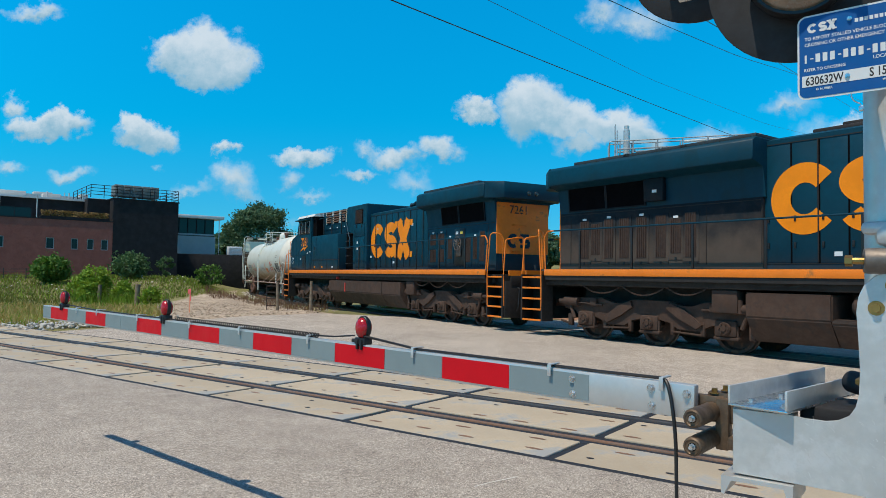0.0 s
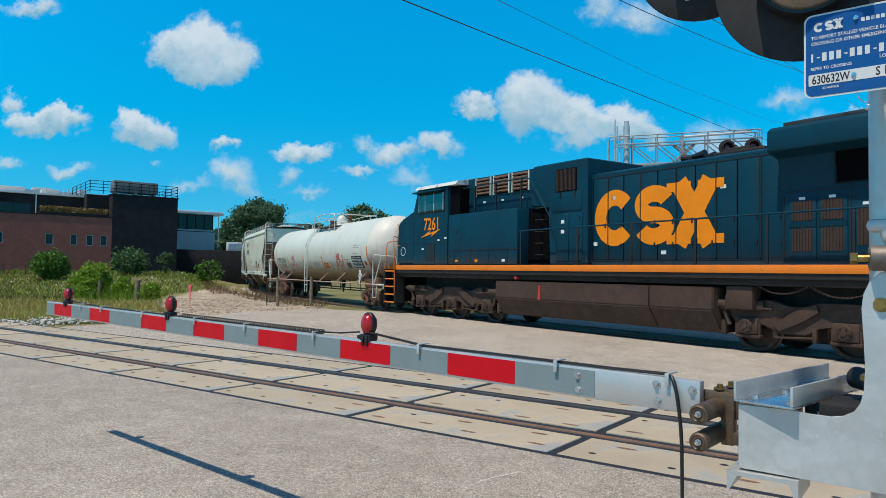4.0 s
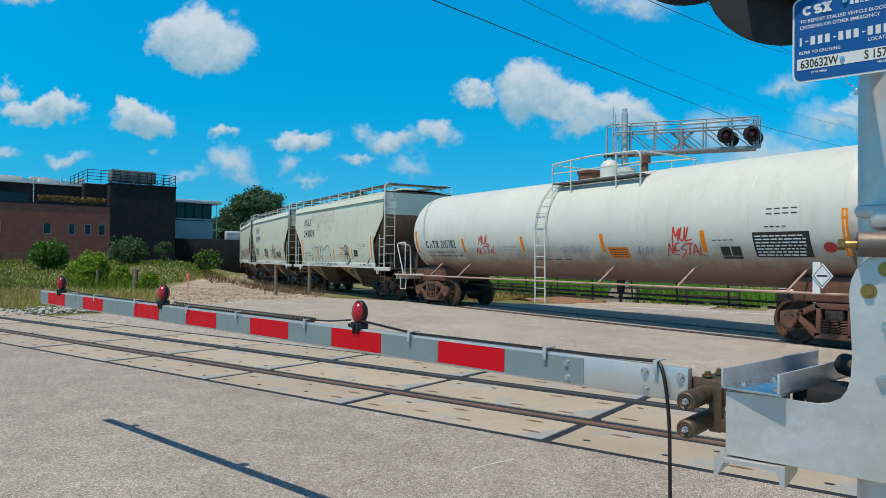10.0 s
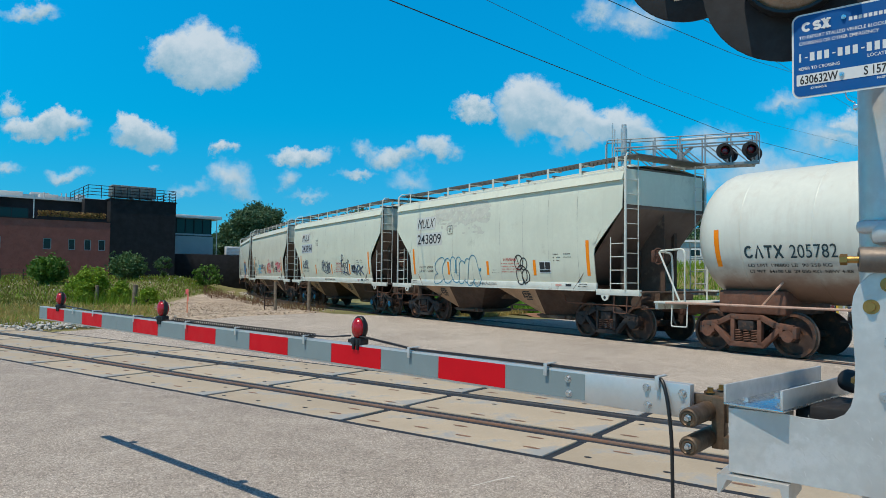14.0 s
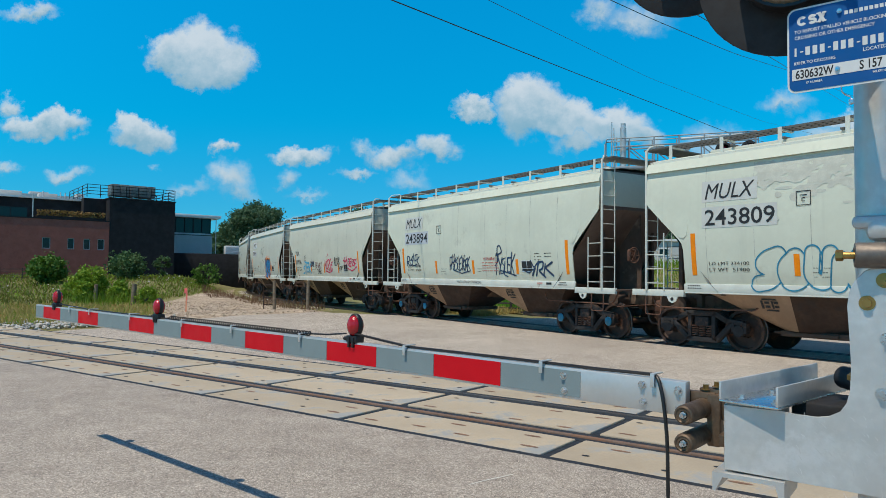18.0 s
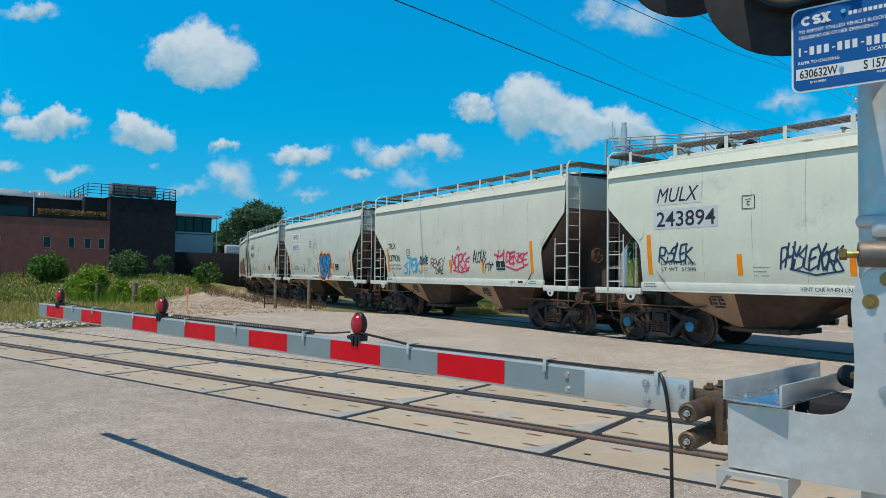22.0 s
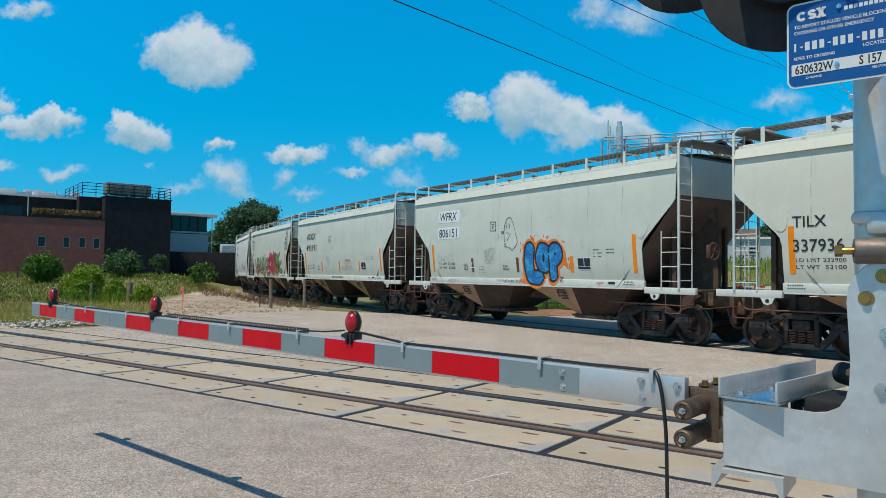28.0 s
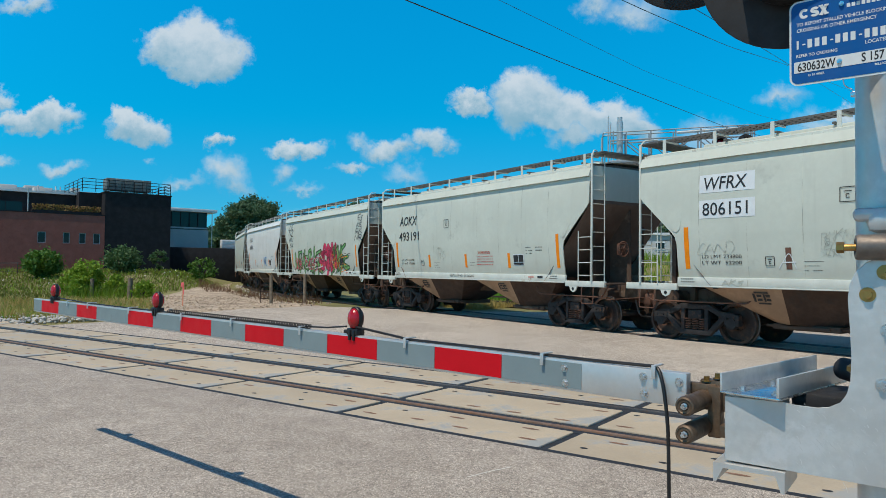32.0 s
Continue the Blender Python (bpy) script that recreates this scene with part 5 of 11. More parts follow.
        for y in (-0.95, 0.95):
            box(bm, (sx * 5.15, y, 2.05), (0.10, 0.10, 1.6))
        box(bm, (sx * 4.85, 0, 1.75), (0.05, 1.5, 1.1))
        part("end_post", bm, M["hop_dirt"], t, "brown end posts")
        bm = bmesh.new()
        slab(bm, [(sx * 4.03, 1.42), (sx * 5.60, 3.24), (sx * 5.62, 2.55), (sx * 5.64, 1.24), (sx * 3.95, 1.24)], 0.03, Matrix.Translation((0, -0.015, 0)))
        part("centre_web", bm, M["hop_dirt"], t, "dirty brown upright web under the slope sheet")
        # end platform with pull lugs, ladders and grabs
        bm = bmesh.new()
        box(bm, (sx * 5.95, 0, 1.26), (0.42, 2.95, 0.04), bevel=0.006)
        box(bm, (sx * 5.65, 0, 1.06), (1.2, 0.62, 0.34), bevel=0.02)
        part("end_sill", bm, M["hop_dirt"], t, "dirty end sill")
        for sy in (-1, 1):
            bm = bmesh.new()
            box(bm, (sx * 5.42, sy * 1.475, 1.245), (1.42, 0.09, 0.15), bevel=0.012)
            slab(bm, [(sx * 4.86, 1.18), (sx * 5.16, 1.18), (sx * 5.10, 1.06), (sx * 5.01, 1.02), (sx * 4.92, 1.06)], 0.03, Matrix.Translation((0, sy * 1.50 - 0.015, 0)))
            lug = part("step_plate", bm, M["hop_trim"], t, "white corner step plate with pull lug")
            bm = bmesh.new()
            bmesh.ops.create_cone(bm, cap_ends=True, segments=12, radius1=0.04, radius2=0.04, depth=0.006, matrix=Matrix.Translation((sx * 5.01, sy * 1.52, 1.11)) @ pose(0, 0, 0, 90, 0, 0))
            part("lug_hole", bm, M["stencil"], lug)
            bm = bmesh.new()
            ladder(bm, (sx * 5.72, sy * 1.53, 1.30), (sx * 5.72, sy * 1.53, 4.58), (0, -sy * 0.44, 0), 9, 0.015, 0.010)
            box(bm, (sx * 5.705, sy * 1.53, 2.94), (0.05, 0.05, 3.3), bevel=0.008)
            part("end_ladder", bm, M["hop_trim"], t, "pale steel end ladder")
            bm = bmesh.new()
            ladder(bm, (sx * 5.22, sy * 1.53, 1.30), (sx * 5.22, sy * 1.53, 2.62), (sx * 0.50, 0, 0), 4, 0.015, 0.011)
            part("side_ladder", bm, M["hop_trim"], t, "pale steel side ladder")
            bm = bmesh.new()
            tube(bm, bent([(sx * 5.32, sy * 1.50, 1.22), (sx * 5.32, sy * 1.52, 0.74), (sx * 5.74, sy * 1.52, 0.74), (sx * 5.74, sy * 1.50, 1.22)], 0.05), 0.013, 6)
            part("stirrup", bm, M["steel_brown"], t, "bent steel stirrup step")
            # the grab that curves over the roof end
            bm = bmesh.new()
            tube(bm, bent([(sx * 5.72, sy * 1.53, 4.56), (sx * 5.66, sy * 1.42, 4.70), (sx * 5.5, sy * 1.15, 4.72)], 0.08), 0.018, 6)
            part("roof_grab", bm, M["hop_trim"], t)
        bm = bmesh.new()
        box(bm, (sx * 5.62, 0, 4.635), (0.60, 2.7, 0.03))
        part("end_walk", bm, M["grating"], t, "grating across the roof end")
    # running boards of grating, with brackets
    for sy in (-1, 1):
        bm = bmesh.new()
        for k in range(4):
            box(bm, (0, sy * (0.82 + 0.15 * k), 4.655), (11.3, 0.016, 0.035))
        for k in range(75):
            box(bm, (-5.6 + k * 0.151, sy * 1.045, 4.665), (0.045, 0.46, 0.010))
        part("running_board", bm, M["grating"], t, "steel grating running board")
        for k in range(9):
            x = -5.2 + k * 1.3
            bm = bmesh.new()
            box(bm, (x, sy * 1.30, 4.50), (0.085, 0.012, 0.34))
            box(bm, (x, sy * 1.05, 4.62), (0.05, 0.5, 0.03))
            part("bracket", bm, M["hop_trim"], t, "white running board bracket")
    bm = bmesh.new()
    box(bm, (0, 0, 4.53), (9.6, 0.70, 0.16), bevel=0.03)
    part("trough_hatch", bm, M["hop_grey"], t, "long trough hatch cover")
    for k in range(8):
        bm = bmesh.new()
        box(bm, (-4.2 + k * 1.2, 0, 4.63), (0.07, 0.86, 0.05), bevel=0.01)
        part("hatch_bar", bm, M["grating"], t)
    # two pyramid bays with outlet gates
    for cx in (-2.25, 2.25):
        bm = bmesh.new()
        top = [bm.verts.new((cx + a, b, 1.40)) for a, b in ((-2.2, -1.42), (-0.15, -1.42), (2.1, -1.42), (2.1, 1.42), (-0.15, 1.42), (-2.2, 1.42))]
        bot = [bm.verts.new((cx + a, b, 0.52)) for a, b in ((-0.62, -0.62), (-0.22, -0.86), (0.62, -0.52), (0.62, 0.52), (-0.22, 0.86), (-0.62, 0.62))]
        for i in range(6):
            # tan faces on one half, dark brown from the ridge towards +x
            j = (i + 1) % 6
            for f in ((top[i], top[j], bot[j]), (top[i], bot[j], bot[i])):
                bm.faces.new(f).material_index = 1 if i in (1, 2, 3) else 0
        bm.faces.new(bot[::-1])
        part("discharge_bay", bm, [M["hop_bay"], M["under"]], t, "discharge bay, tan on one half and dark brown on the other")
        bm = bmesh.new()
        box(bm, (cx, 0, 0.46), (1.36, 1.4, 0.12), bevel=0.015)
        box(bm, (cx, -0.74, 0.46), (1.0, 0.05, 0.07), bevel=0.01)
        box(bm, (cx, 0.74, 0.46), (1.0, 0.05, 0.07), bevel=0.01)
        rod(bm, (cx - 0.85, -0.62, 0.47), (cx + 0.85, -0.62, 0.47), 0.03, 8)
        rod(bm, (cx + 0.80, -0.62, 0.47), (cx + 0.88, -0.62, 0.47), 0.055, 8)
        part("outlet_gate", bm, M["hop_dirt"], t, "outlet gate")
        bm = bmesh.new()
        for dx, dz, w, h in ((-0.17, 0.0, 0.05, 0.20), (-0.06, 0.05, 0.10, 0.05), (-0.06, -0.05, 0.10, 0.05), (0.05, 0.0, 0.04, 0.18), (0.13, 0.05, 0.09, 0.06), (0.13, -0.05, 0.09, 0.05), (0.0, 0.13, 0.30, 0.035), (0.02, -0.14, 0.26, 0.035)):
            box(bm, (cx - 0.62 + dx, 0, dz), (w, 0.004, h))
        bmesh.ops.transform(bm, matrix=Matrix.Translation((0, -1.218, 1.06)) @ pose(0, 0, 0, 32.5, 0, 0), verts=bm.verts)
        part("stencil_block", bm, M["stencil"], t)
    bm = bmesh.new()
    box(bm, (0, 0, 1.02), (12.2, 0.36, 0.30), bevel=0.02)
    part("centre_sill", bm, M["hop_dirt"], t, "centre sill")
    cp = coupler_mesh()
    piece("coupler", cp, t, pose(6.2, 0, 0.86))
    piece("coupler", cp, t, pose(-6.2, 0, 0.86, 0, 0, 180))
    # brake gear at one end: a wheel, a rod and an air reservoir
    bm = bmesh.new()
    lathe(bm, [(0.19, -0.012), (0.21, 0.0), (0.19, 0.012), (0.17, 0.0), (0.19, -0.012)], 20, Matrix.Translation((6.05, -0.75, 2.15)) @ pose(0, 0, 0, 0, 90, 0))
    for a in (0, 60, 120):
        rod(bm, Vector((6.05, -0.75, 2.15)) + Vector((0, 0.19 * math.cos(radians(a)), 0.19 * math.sin(radians(a)))), Vector((6.05, -0.75, 2.15)) - Vector((0, 0.19 * math.cos(radians(a)), 0.19 * math.sin(radians(a)))), 0.012, 6)
    box(bm, (5.98, -0.75, 2.15), (0.14, 0.22, 0.30), bevel=0.03)
    part("hand_brake", bm, M["steel_brown"], t, "rusty hand brake wheel")
    for s in (-1, 1):
        bm = bmesh.new()
        tube(bm, bent([(s * 6.15, -s * 0.4, 0.85), (s * 6.3, -s * 0.42, 0.45), (s * 6.5, -s * 0.2, 0.42)], 0.1), 0.025, 8)
        part("air_hose", bm, M["black"], t, "black air hose")
        bm = bmesh.new()
        tube(bm, [(s * 6.1, -s * 1.4, 0.86), (s * 6.45, -s * 0.5, 0.92), (s * 6.5, -s * 0.1, 0.9)], 0.012, 6)
        part("uncoupling_lever", bm, M["steel_brown"], t)
        # brake beam, reservoir and pipes hung under the end platform
        bm = bmesh.new()
        rod(bm, (s * 5.35, -0.75, 0.98), (s * 5.35, 0.45, 0.98), 0.17, 14)
        part("air_reservoir", bm, M["hop_dirt"], t, "dusty air reservoir")
        bm = bmesh.new()
        tube(bm, bent([(s * 5.9, -1.1, 1.25), (s * 5.7, -1.15, 0.9), (s * 3.2, -1.15, 0.92), (s * 3.0, -1.1, 1.3)], 0.12), 0.02, 6)
        part("brake_pipe", bm, M["steel_brown"], t)
    kit = truck_kit(M["steel_dark"])
    add_truck(t, kit, -4.58, 1, "dark freight truck with coil springs")
    add_truck(t, kit, 4.58, 1, "dark freight truck with coil springs")
    # reflectors on the near and far sides
    for sy in (-1, 1):
        for x, z0, z1 in ((-4.42, 1.65, 2.57), (4.46, 1.65, 2.57), (-2.15, 1.65, 2.08), (0.08, 1.65, 2.08), (2.32, 1.65, 2.08)):
            bm = bmesh.new()
            quad(bm, x - 0.058, z0, x + 0.058, z1, 4)
            on_hopper(bm)
            if sy > 0:
                bmesh.ops.transform(bm, matrix=Matrix.Diagonal((1, -1, 1, 1)), verts=bm.verts)
            part("reflector", bm, M["reflector"], t, "orange reflective strip", flat=True)
    # data panel and small stencils shared by all the cars
    bm = bmesh.new()
    quad(bm, 2.53, 1.72, 3.01, 2.04)
    on_hopper(bm)
    dp = part("data_panel", bm, M["stencil_white"], t, "white-edged black data panel", flat=True)
    for a, b, c, d in ((2.55, 1.82, 2.76, 2.02), (2.785, 1.82, 2.99, 2.02), (2.55, 1.74, 2.99, 1.80)):
        bm = bmesh.new()
        quad(bm, a, b, c, d)
        on_hopper(bm, 0.012)
        part("black_field", bm, M["stencil"], dp, "", flat=True)
    bm = bmesh.new()
    rnd = random.Random(5)
    for x, z, n, w, size in ((3.12, 2.22, 3, 0.26, 1.0), (3.55, 2.22, 2, 0.32, 1.0), (0.30, 1.80, 2, 0.30, 0.5), (-1.85, 1.80, 3, 0.34, 0.5)):
        for k in range(n):
            xx = x
            while xx < x + w:
                b = rnd.uniform(0.015, 0.04)
                quad(bm, xx, z - k * 0.085, xx + b, z - k * 0.085 + 0.024 * size)
                xx += b + rnd.choice((0.016, 0.016, 0.016, 0.09))
    on_hopper(bm)
    tagged(part("small_print", bm, M["stencil"], t, "rows of small black stencil bars", flat=True), kind="stuff")
    bm = bmesh.new()
    for x0, x1, z, n in ((4.10, 4.40, 1.415, 7), (4.06, 4.42, 1.355, 8), (-4.60, -4.28, 1.415, 7), (-4.60, -4.24, 1.355, 8)):
        for k in range(n):
            quad(bm, x0 + (x1 - x0) * k / n, z, x0 + (x1 - x0) * (k + 0.55) / n, z + 0.026)
    quad(bm, 3.58, 1.365, 3.80, 1.425)
    for v in bm.verts:
        v.co.y = -1.516
    tagged(part("sill_print", bm, M["stencil"], t, "", flat=True), kind="stuff")
    bm = bmesh.new()
    quad(bm, 3.18, 1.37, 3.42, 1.42)
    for v in bm.verts:
        v.co.y = -1.516
    part("sill_label", bm, M["stencil_pale_red"], t, "small faded red label", flat=True)
    return t


# the strokes of spray-can letters on a grid of nine by nine: runs of x and z, parted by bars
GLYPHS = {
    "A": "00 38 70|13 63", "B": "00 08 48 66 34 64 71 30 00", "C": "77 48 14 20 61", "D": "00 18 58 74 40 00", "E": "78 17 04 54|04 10 71", "F": "10 18 78|15 55",
    "G": "77 38 04 30 71 74 44", "H": "18 10|14 64|78 60", "I": "48 40", "J": "28 78 51 20 02", "K": "18 00|78 14 80", "L": "28 00 70", "M": "00 18 42 78 70", "N": "00 18 60 78",
    "O": "48 05 20 61 76 48", "P": "20 18 58 75 13", "R": "00 18 68 64 14 80", "S": "78 37 15 64 51 00", "T": "08 88|48 30", "U": "18 02 40 62 78", "V": "08 40 78", "W": "08 20 44 60 88",
    "X": "08 80|78 00", "Y": "18 44 88|44 20", "Z": "08 78 00 80", ".": "20 31",
}


def written(word, x, z, w, h, rnd, slant=0.15, wild=0.10, wide=1.0):
    """The strokes of a word, letter by letter, between x and x + w."""
    cw = w / len(word)
    for k, ch in enumerate(word):
        sc, up = rnd.uniform(0.8, 1.15), rnd.uniform(-0.05, 0.08) * h * wide
        for run in GLYPHS[ch].split("|"):
            pts = []
            for p in run.split():
                a, b = int(p[0]) / 8 + rnd.uniform(-wild, wild) * 0.6, int(p[1]) / 8 * sc + rnd.uniform(-wild, wild) * 0.5
                pts.append((x + cw * (k + 0.04 + (0.5 + (a - 0.5) * wide)) + slant * h * b, 0, z + up + h * max(-0.1, b)))
            yield [(p.x, p.z) for p in bent(pts, min(cw, h) * 0.28, 5)]


def stroke(bm, rnd, x, z, w, h, n, thick):
    """A spray-can tag of n letters that nobody could read."""
    word = "".join(rnd.choice("AERSNKMUYZ") for _ in range(n))
    for line in written(word, x, z, w, h, rnd, 0.18, 0.16):
        ribbon(bm, line, thick * rnd.uniform(0.8, 1.15))
    if w > 0.85 and h > 0.3:
        ribbon(bm, [(x + w * 0.25, z + 0.02), (x + w * 0.7, z + 0.05), (x + w * 1.05, z)], thick)


def nearest(lines, x, z):
    """How deep each point of a grid lies inside strokes given as (line, width); below nought outside."""
    best = np.full(x.shape, -9.0)
    for pts, w in lines:
        for (ax, az), (bx, bz) in zip(pts[:-1], pts[1:]):
            dx, dz = bx - ax, bz - az
            u = np.clip(((x - ax) * dx + (z - az) * dz) / max(dx * dx + dz * dz, 1e-9), 0, 1)
            best = np.maximum(best, w / 2 - np.hypot(x - ax - u * dx, z - az - u * dz))
    return best


def grid_over(lines, pad, cell):
    xs, zs = [p[0] for pts, w in lines for p in pts], [p[1] for pts, w in lines for p in pts]
    return np.meshgrid(np.arange(min(xs) - pad, max(xs) + pad + cell, cell), np.arange(min(zs) - pad, max(zs) + pad + cell, cell))


def fill(bm, x, z, fields):
    """Lays faces where every field on the grid is above nought, cut along the edge, with no overlap."""
    least = np.minimum.reduce(fields)
    most = np.minimum.reduce([np.maximum.reduce([f[:-1, :-1], f[1:, :-1], f[:-1, 1:], f[1:, 1:]]) for f in fields])
    full = np.minimum.reduce([least[:-1, :-1], least[1:, :-1], least[:-1, 1:], least[1:, 1:]]) > 0
    known = {}

    def corner(i, j):
        if (i, j) not in known:
            known[i, j] = bm.verts.new((x[i, j], 0, z[i, j]))
        return known[i, j]

    for i, j in zip(*np.nonzero(most > 0)):
        ring = ((i, j), (i, j + 1), (i + 1, j + 1), (i + 1, j))
        if full[i, j]:
            bm.faces.new([corner(*k) for k in ring])
            continue
        poly = [(x[k], z[k]) + tuple(f[k] for f in fields) for k in ring]
        for n in range(len(fields)):
            kept = []
            for a, b in zip(poly, poly[1:] + poly[:1]):
                if a[2 + n] > 0:
                    kept.append(a)
                if (a[2 + n] > 0) != (b[2 + n] > 0):
                    u = a[2 + n] / (a[2 + n] - b[2 + n])
                    kept.append(tuple(p + (q - p) * u for p, q in zip(a, b)))
            poly = kept
        if len(poly) > 2:
            bm.faces.new([bm.verts.new((p[0], 0, p[1])) for p in poly])


def tag(parent, word, x0, x1, z0, z1, thick, mat, label, seed, lay=on_hopper, wild=0.12, wide=1.0, lift=0.008):
    """A handwritten spray tag that fills a given span."""
    rnd = random.Random(seed)
    lines = [(line, thick * rnd.uniform(0.75, 1.25)) for line in written(word, x0, z0, (x1 - x0) * 0.94, (z1 - z0) * 0.92, rnd, 0.15, wild, wide)]
    bm = bmesh.new()
    x, z = grid_over(lines, thick, max(0.007, min(0.02, thick * 0.3)))
    fill(bm, x, z, [nearest(lines, x, z)])
    lay(bm, lift)
    tagged(part("scrawl", bm, M[mat], parent, label, flat=True), kind="stuff")


def painted_letters(parent, letters_, layers, rim=None, cell=0.02):
    """Letters made of fat strokes, each over the one before; layers go inwards: (material, growth, label)."""
    x, z = grid_over([s for lines in letters_ for s in lines], 0.45, cell)
    deep = [nearest(lines, x, z) for lines in letters_]
    if rim:
        bm = bmesh.new()
        whole = np.maximum.reduce(deep)
        fill(bm, x, z, [whole + rim[1] / 2 + 0.03 * np.sin(9 * x + 5 * z) * np.sin(11 * z), -(whole + layers[0][1] / 2)])
        on_hopper(bm, 0.009)
        tagged(part("graffiti_rim", bm, M[rim[0]], parent, rim[2], flat=True), kind="stuff")
    for j, (mt, grow, lab) in enumerate(layers):
        if not mt:
            continue
        bm = bmesh.new()
        for k, d in enumerate(deep):
            fields = [d + grow / 2] + ([-(d + layers[j + 1][1] / 2)] if j + 1 < len(layers) else [])
            if k + 1 < len(deep):
                fields.append(-(np.maximum.reduce(deep[k + 1:]) + layers[0][1] / 2))
            fill(bm, x, z, fields)
        on_hopper(bm, 0.009)
        tagged(part("graffiti_fill", bm, M[mt], parent, lab, flat=True), kind="stuff")


def throw_up(parent, word, x0, x1, z0, z1, fat, layers, seed, slant=0.0, wild=0.05, wide=1.0):
    """A word in fat letters."""
    rnd = random.Random(seed)
    cw = (x1 - x0) / len(word)
    painted_letters(parent, [[(line, fat * rnd.uniform(0.85, 1.15)) for line in written(ch, x0 + cw * k, z0 + fat / 2, cw * 1.02, z1 - z0 - fat, rnd, slant, wild, wide)] for k, ch in enumerate(word)], layers)


def scrawl(parent, seed, x, z, w, h, n, thick, mat, label, lay=on_hopper):
    bm = bmesh.new()
    stroke(bm, random.Random(seed), x, z, w, h, n, thick)
    lay(bm, 0.008)
    tagged(part("scrawl", bm, M[mat], parent, label, flat=True), kind="stuff")


def mark(parent, text, x0, x1, z, size, mat="stencil", patch="", lay=on_hopper, bold=0.008, slant=0.0):
    """Stencilled letters from x0 to x1 on their base line z, on a painted patch where there is one."""
    if patch:
        bm = bmesh.new()
        quad(bm, x0 - 0.08, z - 0.06, x1 + (0.16 if patch == "stencil_white" else 0.05), z + size + 0.06, 3)
        lay(bm, 0.005)
        part("patch", bm, M[patch], parent, "painted patch under the number", flat=True)
    bm = letters(text, size, bold=0.0 if "M" in text else bold)
    xs = [v.co.x for v in bm.verts]
    k = (x1 - x0 - slant * size) / (max(xs) - min(xs))
    for v in bm.verts:
        v.co = Vector((x0 + (v.co.x - min(xs)) * k + slant * v.co.z, 0, z + v.co.z))
    lay(bm, 0.010)
    part("lettering", bm, M[mat], parent, "", flat=True)


def blob(bm, cx, cz, rx, rz, seed, n=28, amp=0.12):
    """A flat rounded patch with an uneven edge."""
    rnd = random.Random(seed)
    ph = [rnd.uniform(0, 6.28) for _ in range(4)]
    pts = []
    for k in range(n):
        a = 2 * math.pi * k / n
        r = 1 + amp * (math.sin(2 * a + ph[0]) + 0.7 * math.sin(3 * a + ph[1]) + 0.5 * math.sin(5 * a + ph[2]))
        pts.append(bm.verts.new((cx + rx * r * math.cos(a), 0, cz + rz * r * math.sin(a))))
    c = bm.verts.new((cx, 0, cz))
    for k in range(n):
        bm.faces.new((c, pts[k], pts[(k + 1) % n]))


def repaint(t, swap):
    """Gives a copied car its own paint."""
    for o in t.children_recursive:
        for s in o.material_slots:
            if s.material in swap:
                new_mat = swap[s.material]
                s.link = "OBJECT"
                s.material = new_mat


